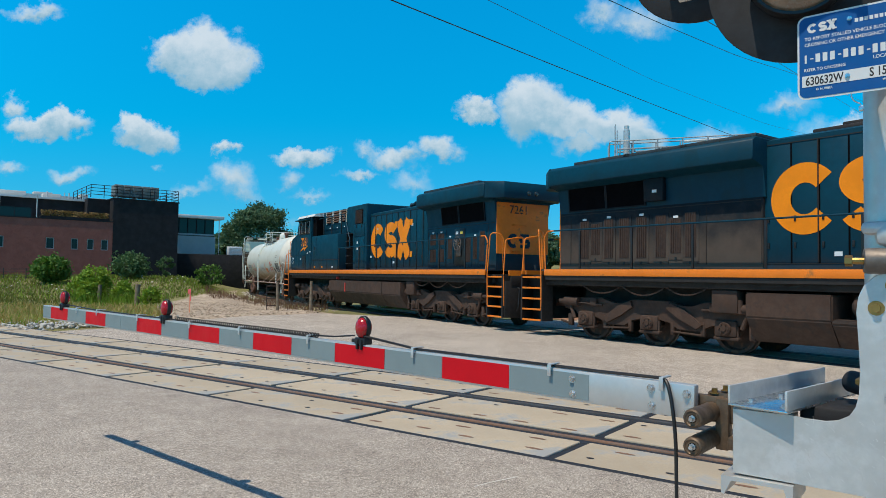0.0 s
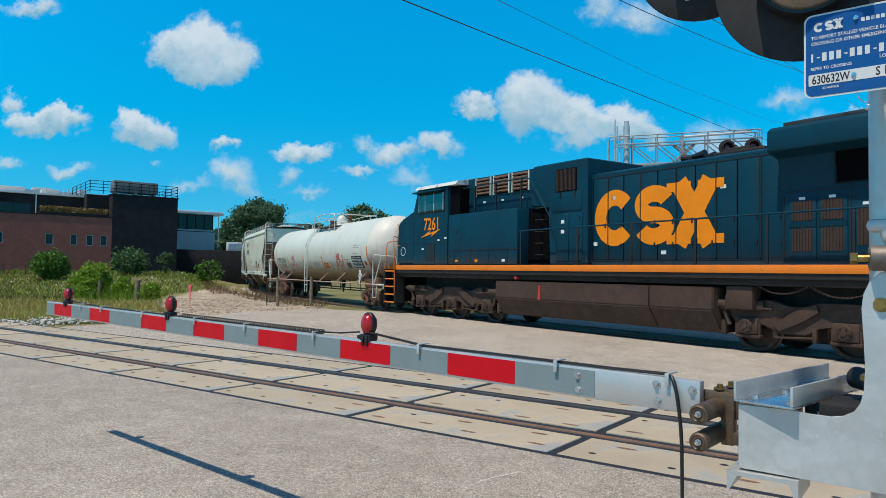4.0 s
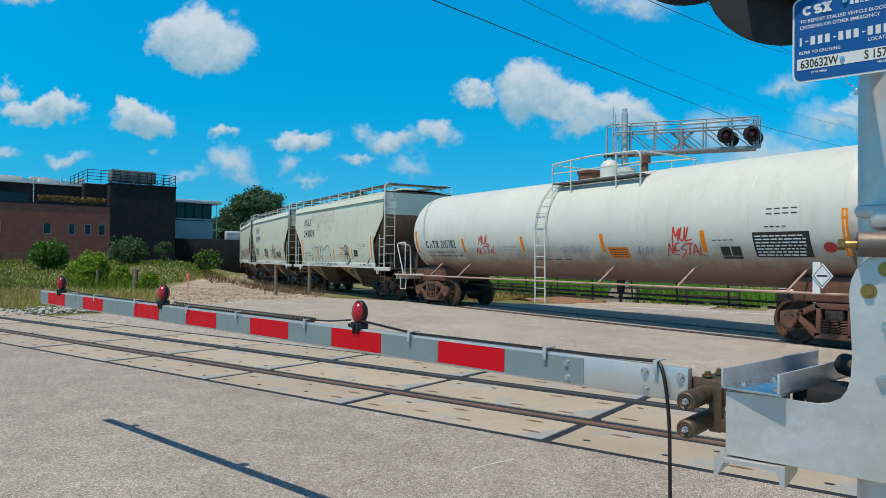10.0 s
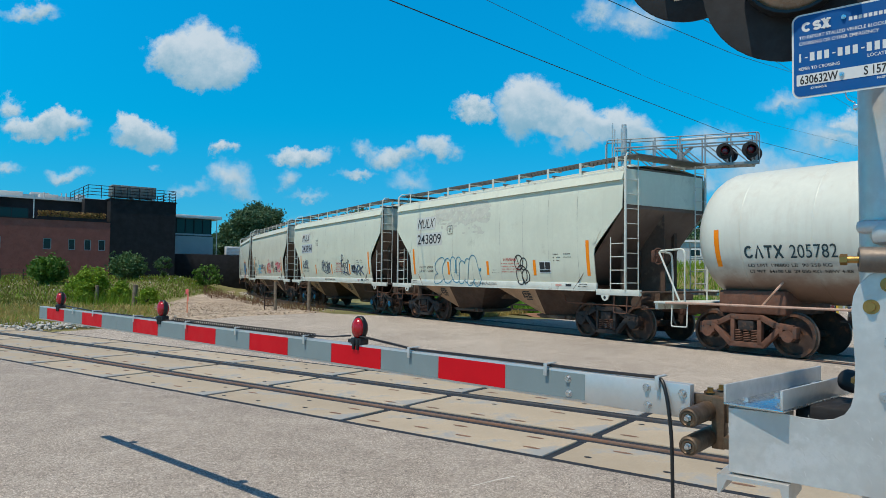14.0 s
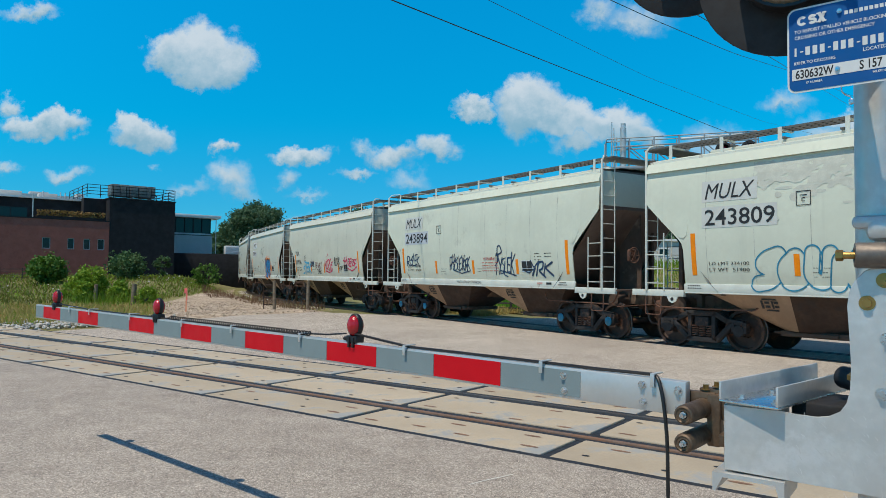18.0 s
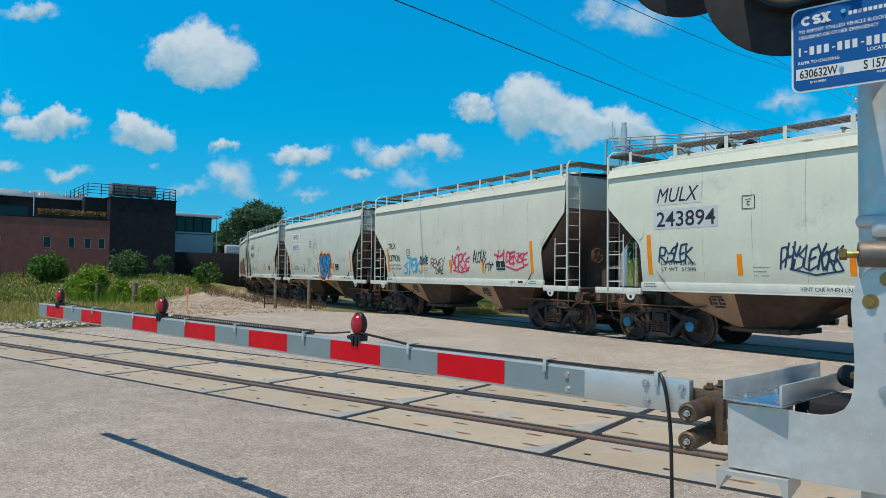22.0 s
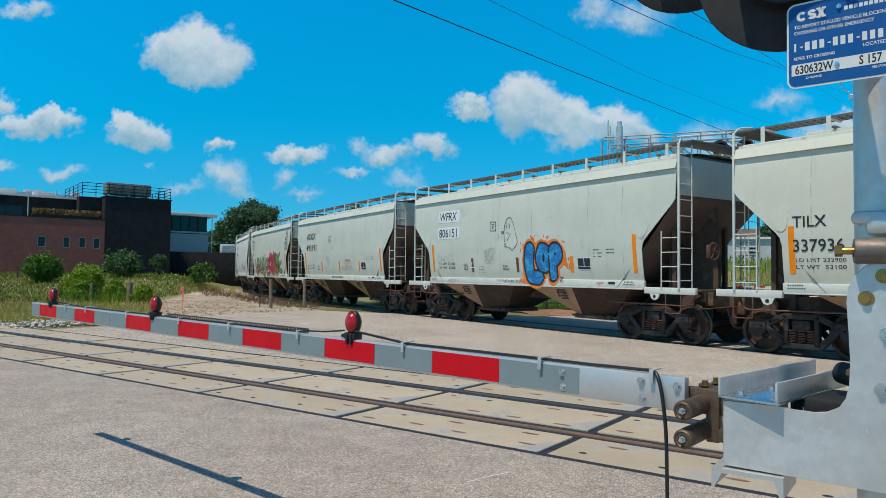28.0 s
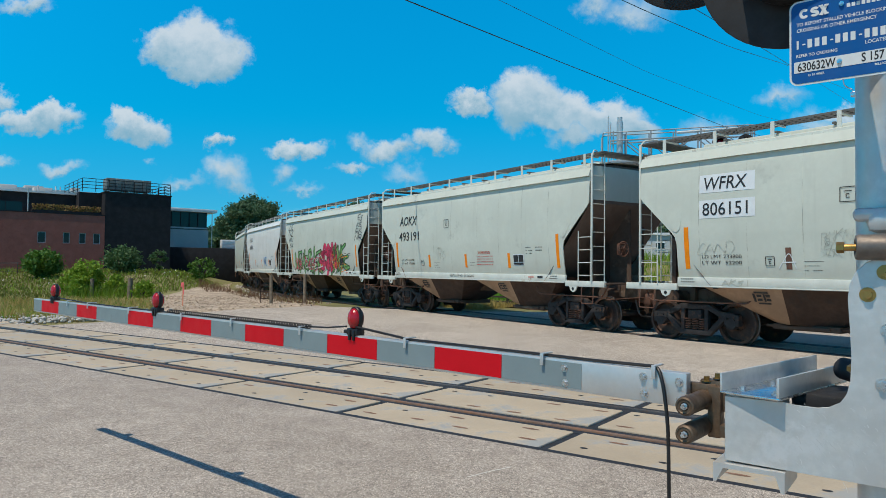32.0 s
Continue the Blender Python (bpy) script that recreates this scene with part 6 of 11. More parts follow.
def build_hoppers():
    base = build_hopper_base()
    cars = [base]
    paints = ("hop_cream", "hop_cream", "hop_beige", "hop_grey", "hop_grey", "hop_grey", "hop_white", "hop_grey", "hop_cream", "hop_grey")
    wheels0 = [w for w in WHEELS]
    for p in paints[1:]:
        c = copy_thing(base, Matrix())
        ws = [o for o in c.children_recursive if o.name.startswith("wheelset")]
        for o in ws:
            WHEELS.append((o, o.location.x, 0.457, 0.457, 1))
        cars.append(c)
    for c, p in zip(cars, paints):
        if p != "hop_cream":
            repaint(c, {M["hop_cream"]: M[p]})
    names = ("cream two-bay covered hopper car with teal scrawl along the sill", "cream two-bay covered hopper car with dark blue scrawls", "greyish beige two-bay covered hopper car with pink scrawls",
             "light grey two-bay covered hopper car with blue bubble graffiti", "light grey two-bay covered hopper car, clean sides", "light grey two-bay covered hopper car with green and pink graffiti",
             "white two-bay covered hopper car", "light grey two-bay covered hopper car", "cream two-bay covered hopper car", "light grey two-bay covered hopper car")
    for c, n in zip(cars, names):
        tagged(c, n)
    # lettering and graffiti, car by car
    c = cars[0]
    mark(c, "MULX", -4.11, -2.97, 3.29, 0.33, patch="hop_patch", slant=0.22, bold=0.012), mark(c, "243809", -4.11, -2.55, 2.73, 0.33, patch="hop_patch", bold=0.012)
    mark(c, "LD LMT 234100", -4.05, -3.13, 1.87, 0.075), mark(c, "LT WT  51900", -4.05, -3.13, 1.74, 0.075)
    plate_square(c, -2.12, 3.02)
    throw_up(c, "SOUNA", -2.98, -0.42, 1.30, 2.26, 0.34, (("spray_teal", 0.0, "teal bubble outline"), ("", -0.055, "")), 11, wide=0.86)
    tag(c, ".", -0.45, -0.05, 1.80, 2.05, 0.10, "spray_teal", "teal dot", 12)
    ring = bmesh.new()
    for cx, cz, r in ((1.62, 2.02, 0.19), (1.84, 1.98, 0.15), (1.72, 1.66, 0.24), (1.90, 1.62, 0.17)):
        ribbon(ring, [(cx + r * math.cos(a * 0.35), cz + r * 1.15 * math.sin(a * 0.35)) for a in range(20)], 0.035)
    ribbon(ring, [(1.52, 2.2), (1.66, 1.9), (1.78, 1.52), (1.92, 1.38)], 0.03)
    on_hopper(ring, 0.008)
    tagged(part("scrawl", ring, M["spray_black"], c, "looping black outline", flat=True), kind="stuff")
    warning_text(c, 0.88), sill_text(c), worn_patches(c)
    c = cars[1]
    mark(c, "MULX", -4.18, -3.07, 3.30, 0.33, patch="hop_patch", slant=0.22, bold=0.012), mark(c, "243894", -4.18, -2.67, 2.75, 0.33, patch="number_patch", bold=0.012)
    mark(c, "LD LMT 231700", -4.10, -3.2, 1.87, 0.07), mark(c, "LT WT  51500", -4.10, -3.2, 1.74, 0.07)
    plate_square(c, -2.05, 3.02)
    for word, x0, x1, z0, z1, th, sd in (("RYSLEK", -4.14, -3.26, 1.92, 2.32, 0.036, 21), ("PHYSLEYORK", -1.29, -0.05, 1.76, 2.22, 0.036, 22), ("PYSLEK", 1.24, 2.20, 1.62, 2.22, 0.04, 23), ("P", 1.30, 1.62, 2.0, 2.50, 0.055, 25), ("YRK", 2.92, 3.82, 1.60, 1.98, 0.055, 24)):
        tag(c, word, x0, x1, z0, z1, th, "spray_navy", "navy spray tag", sd, wild=0.2, wide=1.45)
    ribs = bmesh.new()
    for pts in ([(-1.1, 1.78), (-0.6, 1.66), (-0.1, 1.74)], [(1.5, 1.76), (2.0, 1.66), (2.25, 1.60)], [(2.62, 1.76), (2.85, 1.68), (3.05, 1.80)]):
        ribbon(ribs, pts, 0.035)
    on_hopper(ribs, 0.008)
    tagged(part("scrawl", ribs, M["spray_navy"], c, "navy underlines", flat=True), kind="stuff")
    for x in (-5.48, -3.68, 3.68, 5.48):
        bm = bmesh.new()
        lathe(bm, [(0.115, -0.06), (0.115, 0.0), (0.09, 0.02), (0.03, 0.025), (0.001, 0.03)], 18, Matrix.Translation((x, -1.075, 0.457)) @ pose(0, 0, 0, 90, 0, 0))
        part("bearing_cap", bm, M["spray_teal"], c, "bright blue bearing cap")
    warning_text(c, 0.66), sill_text(c)
    c = cars[2]
    for o, dx in zip([o for o in c.children if o.name.startswith("reflector")], (-0.07, -0.21, 0.18, -0.13, -0.48, -0.07, -0.21, 0.18, -0.13, -0.48)):
        o.matrix_basis = Matrix.Translation((dx, 0, 0))
    mark(c, "TILX", -4.46, -3.82, 2.55, 0.21), mark(c, "337936", -4.46, -3.52, 2.08, 0.23)
    mark(c, "LD LMT 232900", -4.42, -3.5, 1.88, 0.07), mark(c, "LT WT  53100", -4.42, -3.5, 1.75, 0.07)
    plate_square(c, -2.98, 2.28, 0.22)
    for word, x0, x1, z0, z1, th, mt, lab, sd in (("STEK", -3.27, -2.02, 1.64, 2.16, 0.075, "spray_sky", "pale blue tag", 31), ("BIKPE", -2.02, -1.47, 1.95, 2.30, 0.036, "spray_navy", "navy tag", 32), ("REMSY", -1.32, -0.36, 1.80, 2.16, 0.026, "spray_maroon", "maroon tag", 33), ("BRC", -1.0, -0.5, 1.62, 1.80, 0.03, "spray_black", "small black tag", 38),
                                               ("MORSE", 0.02, 1.15, 1.74, 2.30, 0.05, "spray_pink", "pink tag", 34), ("AUJUS...", 1.33, 2.51, 1.94, 2.36, 0.032, "spray_black", "black tag", 35), ("FTF", 1.95, 2.38, 1.74, 1.95, 0.03, "spray_black", "small black tag", 39), ("LICENSE", 2.60, 4.14, 1.92, 2.34, 0.05, "spray_pink", "pink tag", 36)):
        tag(c, word, x0, x1, z0, z1, th, mt, lab, sd, wild=0.2, wide=1.3)
    swash = bmesh.new()
    for pts, w in (([(2.49, 2.22), (2.75, 2.14), (2.95, 2.24)], 0.07), ([(3.0, 1.86), (3.5, 1.74), (3.9, 1.84)], 0.05), ([(0.42, 2.40), (0.50, 2.54), (0.58, 2.40)], 0.05), ([(0.1, 1.74), (0.6, 1.66), (1.05, 1.74)], 0.045)):
        ribbon(swash, pts, w)
    on_hopper(swash, 0.008)
    tagged(part("scrawl", swash, M["spray_pink"], c, "pink swashes", flat=True), kind="stuff")
    c = cars[3]
    mark(c, "WFRX", -4.0, -2.97, 3.35, 0.27, patch="stencil_white", slant=0.12), mark(c, "806151", -4.0, -2.96, 2.80, 0.27, patch="stencil_white")
    mark(c, "LD LMT 233800", -4.05, -3.13, 1.88, 0.075), mark(c, "LT WT  52200", -4.05, -3.13, 1.75, 0.075), mark(c, "PATENT", -0.62, -0.36, 1.80, 0.06), mark(c, "PENDING", -0.62, -0.33, 1.71, 0.06)
    plate_square(c, -1.16, 2.90), plate_square(c, -2.62, 1.72, 0.18)
    for o in [o for o in c.children if o.name.startswith("reflector")][2:4]:
        o.material_slots[0].link = "OBJECT"
        o.material_slots[0].material = M["steel_brown"]
        tagged(o, "rust-brown worn reflective strip")
    thin_outline(c)
    bubble_graffiti(c)
    tag(c, "CAND", -4.2, -3.2, 1.98, 2.24, 0.014, "weld_line", "faint grey tag", 42, wild=0.2, wide=1.3)
    tag(c, "A", -2.35, -1.95, 1.66, 2.08, 0.02, "stencil_white", "thin white tag", 43)
    tag(c, "RENKSAM", -1.50, -0.95, 2.12, 2.40, 0.012, "weld_line", "thin grey tag", 44, wild=0.3, wide=2.0)
    tag(c, "SERKAN", -1.52, -0.98, 1.88, 2.16, 0.012, "weld_line", "thin grey tag", 47, wild=0.3, wide=2.0)
    tag(c, "HALL", -1.0, -0.2, 1.30, 1.42, 0.02, "stencil_white", "white tag on the sill", 45), tag(c, "AKSI", -3.6, -2.9, 1.30, 1.42, 0.02, "hop_grey", "faint tag on the sill", 46)
    sill_text(c)
    c = cars[4]
    mark(c, "AOKX", -4.20, -2.95, 3.18, 0.32, slant=0.15), mark(c, "493191", -4.22, -2.80, 2.62, 0.31)
    mark(c, "LD LMT 233700", -4.1, -3.2, 1.88, 0.07), mark(c, "LT WT  52300", -4.1, -3.2, 1.75, 0.07)
    plate_square(c, -1.15, 2.98), plate_square(c, -2.7, 1.72, 0.18)
    tag(c, "ERAS", -1.7, -1.1, 1.95, 2.35, 0.012, "weld_line", "thin grey tag", 52, wild=0.3, wide=1.8)
    warning_text(c, 0.78), sill_text(c)
    c = cars[5]
    throw_up(c, "WSKERNAZ", -3.9, 0.15, 1.38, 2.40, 0.13, (("spray_black", 0.06, "black rim"), ("spray_green", 0.0, "green fill"), ("spray_lime", -0.07, "pale green lights")), 61, 0.1, 0.32, 1.5)
    throw_up(c, "YKMSE", 1.5, 3.4, 1.40, 2.55, 0.12, (("spray_black", 0.06, "black rim"), ("spray_green", 0.0, "green fill"), ("spray_lime", -0.07, "pale green lights")), 62, 0.1, 0.32, 1.5)
    throw_up(c, "SRAN", -0.1, 2.0, 1.34, 2.45, 0.17, (("spray_maroon", 0.05, "dark pink rim"), ("spray_pink", 0.0, "pink fill")), 63, 0.05, 0.28, 1.5)
    throw_up(c, "AM", 0.5, 1.65, 2.05, 2.85, 0.15, (("spray_maroon", 0.04, "dark pink rim"), ("spray_pink", 0.0, "pink fill")), 66, 0.05, 0.28, 1.4)
    for word, x0, x1, z0, z1, th, mt, lab, sd in (("SKZR", -3.9, -2.9, 1.50, 2.1, 0.05, "spray_pink", "pink tag", 60), ("NEMS", -2.2, -0.4, 1.50, 2.15, 0.045, "spray_pink", "pink tag", 64), ("KRAMES", -3.4, -0.3, 1.42, 2.2, 0.03, "spray_black", "thin black tag", 57), ("SEKAR", 0.1, 3.2, 1.42, 2.35, 0.03, "spray_black", "thin black tag", 58), ("MUSE", -2.9, 0.2, 1.55, 2.25, 0.03, "stencil_white", "thin white tag", 56), ("RAKE", 1.4, 3.3, 1.5, 2.3, 0.03, "spray_orange", "thin orange tag", 55)):
        tag(c, word, x0, x1, z0, z1, th, mt, lab, sd, wild=0.35, wide=1.6, lift=0.011)
    for k in range(4):
        tag(c, "NRKES"[k:k + 2], 4.35 + 0.09 * k, 5.20, 2.78 + 0.27 * k, 3.04 + 0.27 * k, 0.03, "spray_black", "stacked black tag", 65 + k)
        tag(c, "SANZE"[k:k + 2], -5.1 + 0.1 * (3 - k), -4.2, 2.62 + 0.33 * k, 2.92 + 0.33 * k, 0.03, "spray_black", "stacked black tag", 75 + k)
    c = cars[6]
    mark(c, "MULX", -4.05, -3.1, 3.30, 0.27), mark(c, "243811", -4.05, -2.9, 2.80, 0.27)
    tag(c, "RNZ", 0.8, 1.7, 1.75, 2.25, 0.05, "spray_blue", "blue tag", 71)
    return cars


def plate_square(c, x, z, s=0.27):
    """A small stencilled square with bars in it."""
    bm = bmesh.new()
    for a, b in (((0, 0), (1, 0)), ((0, 1), (1, 1)), ((0, 0), (0, 1)), ((1, 0), (1, 1)), ((0.25, 0.72), (0.75, 0.72)), ((0.62, 0.28), (0.40, 0.28)), ((0.40, 0.28), (0.40, 0.52)), ((0.40, 0.52), (0.62, 0.52))):
        ribbon(bm, [(x + s * a[0], z + s * a[1]), (x + s * b[0], z + s * b[1])], 0.016)
    on_hopper(bm, 0.010)
    part("stencil_frame", bm, M["stencil"], c, "", flat=True)


def worn_patches(c):
    """Grey blotches where the paint has chalked off near the roof."""
    rnd = random.Random(15)
    bm = bmesh.new()
    x, z = np.meshgrid(np.arange(-3.0, 0.3, 0.025), np.arange(2.75, 4.0, 0.025))
    worn = np.full(x.shape, -1.0)
    for k in range(230):
        cx, cz = rnd.uniform(-2.9, 0.2), 3.95 - abs(rnd.gauss(0, 0.36))
        rx, rz, ph = rnd.uniform(0.03, 0.20), rnd.uniform(0.02, 0.085), rnd.uniform(0, 6)
        worn = np.maximum(worn, 1 - np.hypot((x - cx) / rx, (z - cz) / rz) + 0.25 * np.sin(23 * x + ph) * np.sin(31 * z + ph))
    fill(bm, x, z, [worn])
    on_hopper(bm, 0.003)
    tagged(part("worn_paint", bm, M["hop_worn"], c, "chalky grey worn patches", flat=True), kind="stuff")


def warning_text(c, x):
    """A red heading over four lines of print too small to read."""
    mark(c, "WARNING", x, x + 0.62, 2.07, 0.095, "stencil_red")
    rnd = random.Random(5)
    bm = bmesh.new()
    for r in range(4):
        px = x - 0.08
        while px < x + 0.74:
            w = rnd.uniform(0.018, 0.045)
            quad(bm, px, 1.99 - r * 0.085, px + w, 2.014 - r * 0.085)
            px += w + rnd.choice((0.014, 0.014, 0.045))
    on_hopper(bm, 0.010)
    tagged(part("small_print", bm, M["stencil_red"], c, "rows of small red print", flat=True), kind="stuff")


def sill_text(c):
    bm = letters("VENT CAR WHEN UNLOADING", 0.075, bold=0.01, squeeze=0.9)
    for v in bm.verts:
        v.co = Vector((v.co.x - 0.9, -1.514, v.co.z + 1.345))
    part("lettering", bm, M["stencil"], c, "", flat=True)


def thin_outline(c):
    """A rounded hood drawn with one thin black line, a small square frame beside it."""
    bm = bmesh.new()
    shift = 0.22
    for run in ([(-0.70, 2.84), (-0.84, 2.88), (-0.80, 2.78), (-0.70, 2.84), (-0.68, 3.04), (-0.56, 3.24), (-0.42, 3.28), (-0.28, 3.10), (-0.16, 2.78), (-0.08, 2.54), (-0.16, 2.40), (-0.26, 2.36), (-0.34, 2.26), (-0.42, 2.36), (-0.60, 2.40), (-0.72, 2.42), (-0.66, 2.50)], [(-0.70, 2.84), (-0.70, 2.66), (-0.66, 2.50), (-0.60, 2.40)]):
        ribbon(bm, [(p.x, p.z) for p in bent([(a, 0, b) for a, b in run], 0.08, 4)], 0.016)
    for a, b in (((-0.56, 3.10), (-0.58, 2.96)), ((-0.44, 3.06), (-0.43, 2.93)), ((-0.58, 2.82), (-0.46, 2.78)), ((-0.56, 2.58), (-0.40, 2.78))):
        ribbon(bm, [a, b], 0.016)
    for v in bm.verts:
        v.co.x += shift
    on_hopper(bm, 0.010)
    tagged(part("spray_outline", bm, M["spray_black"], c, "thin black spray outline", flat=True), kind="stuff")


def bubble_graffiti(c):
    """Three fat blue letters with black rims on an orange splash."""
    rnd = random.Random(9)
    bm = bmesh.new()
    for k in range(26):
        a = rnd.uniform(-0.3, 3.5)
        d = rnd.uniform(1.02, 1.25)
        blob(bm, 1.15 + 0.98 * math.cos(a) * d, 1.95 + 0.64 * math.sin(a) * d, rnd.uniform(0.012, 0.045), rnd.uniform(0.015, 0.055), k, 10)
    for x, z, rx, rz in ((0.30, 1.42, 0.16, 0.05), (2.05, 1.95, 0.12, 0.12), (0.42, 1.36, 0.2, 0.04)):
        blob(bm, x, z, rx, rz, 5, 18, 0.2)
    on_hopper(bm, 0.006)
    part("graffiti_splash", bm, M["spray_orange"], c, "orange spray splashes", flat=True)
    fat = (([(0.66, 2.30), (0.58, 1.95), (0.62, 1.52), (0.98, 1.50)], 0.34), ([(1.16, 2.32), (1.02, 2.05), (1.10, 1.80), (1.34, 1.78), (1.42, 2.08), (1.36, 2.28), (1.16, 2.32)], 0.25), ([(1.58, 1.56), (1.60, 1.95), (1.58, 2.30), (1.78, 2.32), (1.86, 2.12), (1.72, 1.96), (1.60, 1.98)], 0.25))
    painted_letters(c, [[([(p.x, p.z) for p in bent([(a, 0, b) for a, b in pts], 0.16, 6)], w)] for pts, w in fat], (("spray_black", 0.13, "black spray rim"), ("spray_blue", 0.0, "fat blue spray letters")), ("spray_orange", 0.25, "orange spray rim"))
    bm = bmesh.new()
    for x, z, rx, rz in ((1.22, 2.06, 0.025, 0.09), (1.70, 2.16, 0.04, 0.045)):
        blob(bm, x, z, rx, rz, 4, 14, 0.1)
    for line in written("Z.", 1.84, 1.42, 0.24, 0.12, random.Random(4), 0.1, 0.05):
        ribbon(bm, line, 0.02)
    on_hopper(bm, 0.013)
    tagged(part("graffiti_mark", bm, M["spray_black"], c, "small black marks", flat=True), kind="stuff")
    bm = bmesh.new()
    for k in range(40):
        pts, w = fat[k % 3]
        i = rnd.randrange(len(pts) - 1)
        u = rnd.random()
        blob(bm, pts[i][0] + (pts[i + 1][0] - pts[i][0]) * u + rnd.uniform(-0.09, 0.09), pts[i][1] + (pts[i + 1][1] - pts[i][1]) * u + rnd.uniform(-0.09, 0.09), rnd.uniform(0.012, 0.035), rnd.uniform(0.012, 0.03), k, 10, 0.2)
    on_hopper(bm, 0.012)
    tagged(part("graffiti_fleck", bm, M["spray_sky"], c, "pale blue flecks", flat=True), kind="stuff")


# ---- the tank car ----
M["tank_ink"] = material("dark_teal_stencil", (0.012, 0.045, 0.060), 0.6, vary=0.2, scale=5, bump=0)
M["spray_dull"] = material("faded_red_spray", (0.42, 0.15, 0.16), 0.6, vary=0.2, scale=4, bump=0)
M["spray_faded"] = material("faded_purple_spray", (0.42, 0.30, 0.40), 0.6, vary=0.2, scale=4, bump=0)
M["pipe"] = material("rust_stained_pipe", (0.50, 0.33, 0.26), 0.6, vary=0.15, scale=3, second=(0.30, 0.17, 0.11), second_amount=0.3, second_scale=2)
TANK_R, TANK_Z, TANK_L = 1.455, 2.57, 7.60


def on_tank(bm, lift=0.006):
    """Lays flat work (x along, z up) round the near flank of the tank."""
    for v in bm.verts:
        a = (v.co.z - TANK_Z) / TANK_R
        v.co.y, v.co.z = -(TANK_R + lift) * math.cos(a), TANK_Z + (TANK_R + lift) * math.sin(a)
    return bm


def owner_mark(parent, x, z, w, h, lay):
    """Four plain stencil shapes: an open ring, a wedge, a post with a bar, and crossed bars."""
    bm = bmesh.new()
    q = 0.22 * w
    ribbon(bm, [(x + w * 0.5 + 0.36 * w * math.cos(radians(a)), z + h / 2 + (h - q) / 2 * math.sin(radians(a))) for a in range(50, 331, 14)], q)
    ribbon(bm, [(x + w * 1.14, z), (x + w * 1.5, z + h), (x + w * 1.86, z)], q)
    ribbon(bm, [(x + w * 2.1, z + h - q / 2), (x + w * 2.9, z + h - q / 2)], q), ribbon(bm, [(x + w * 2.5, z), (x + w * 2.5, z + h)], q)
    ribbon(bm, [(x + w * 3.12, z), (x + w * 3.85, z + h)], q), ribbon(bm, [(x + w * 3.85, z), (x + w * 3.12, z + h)], q)
    lay(bm, 0.008)
    part("owner_mark", bm, M["tank_ink"], parent, "dark stencil mark in four shapes", flat=True)


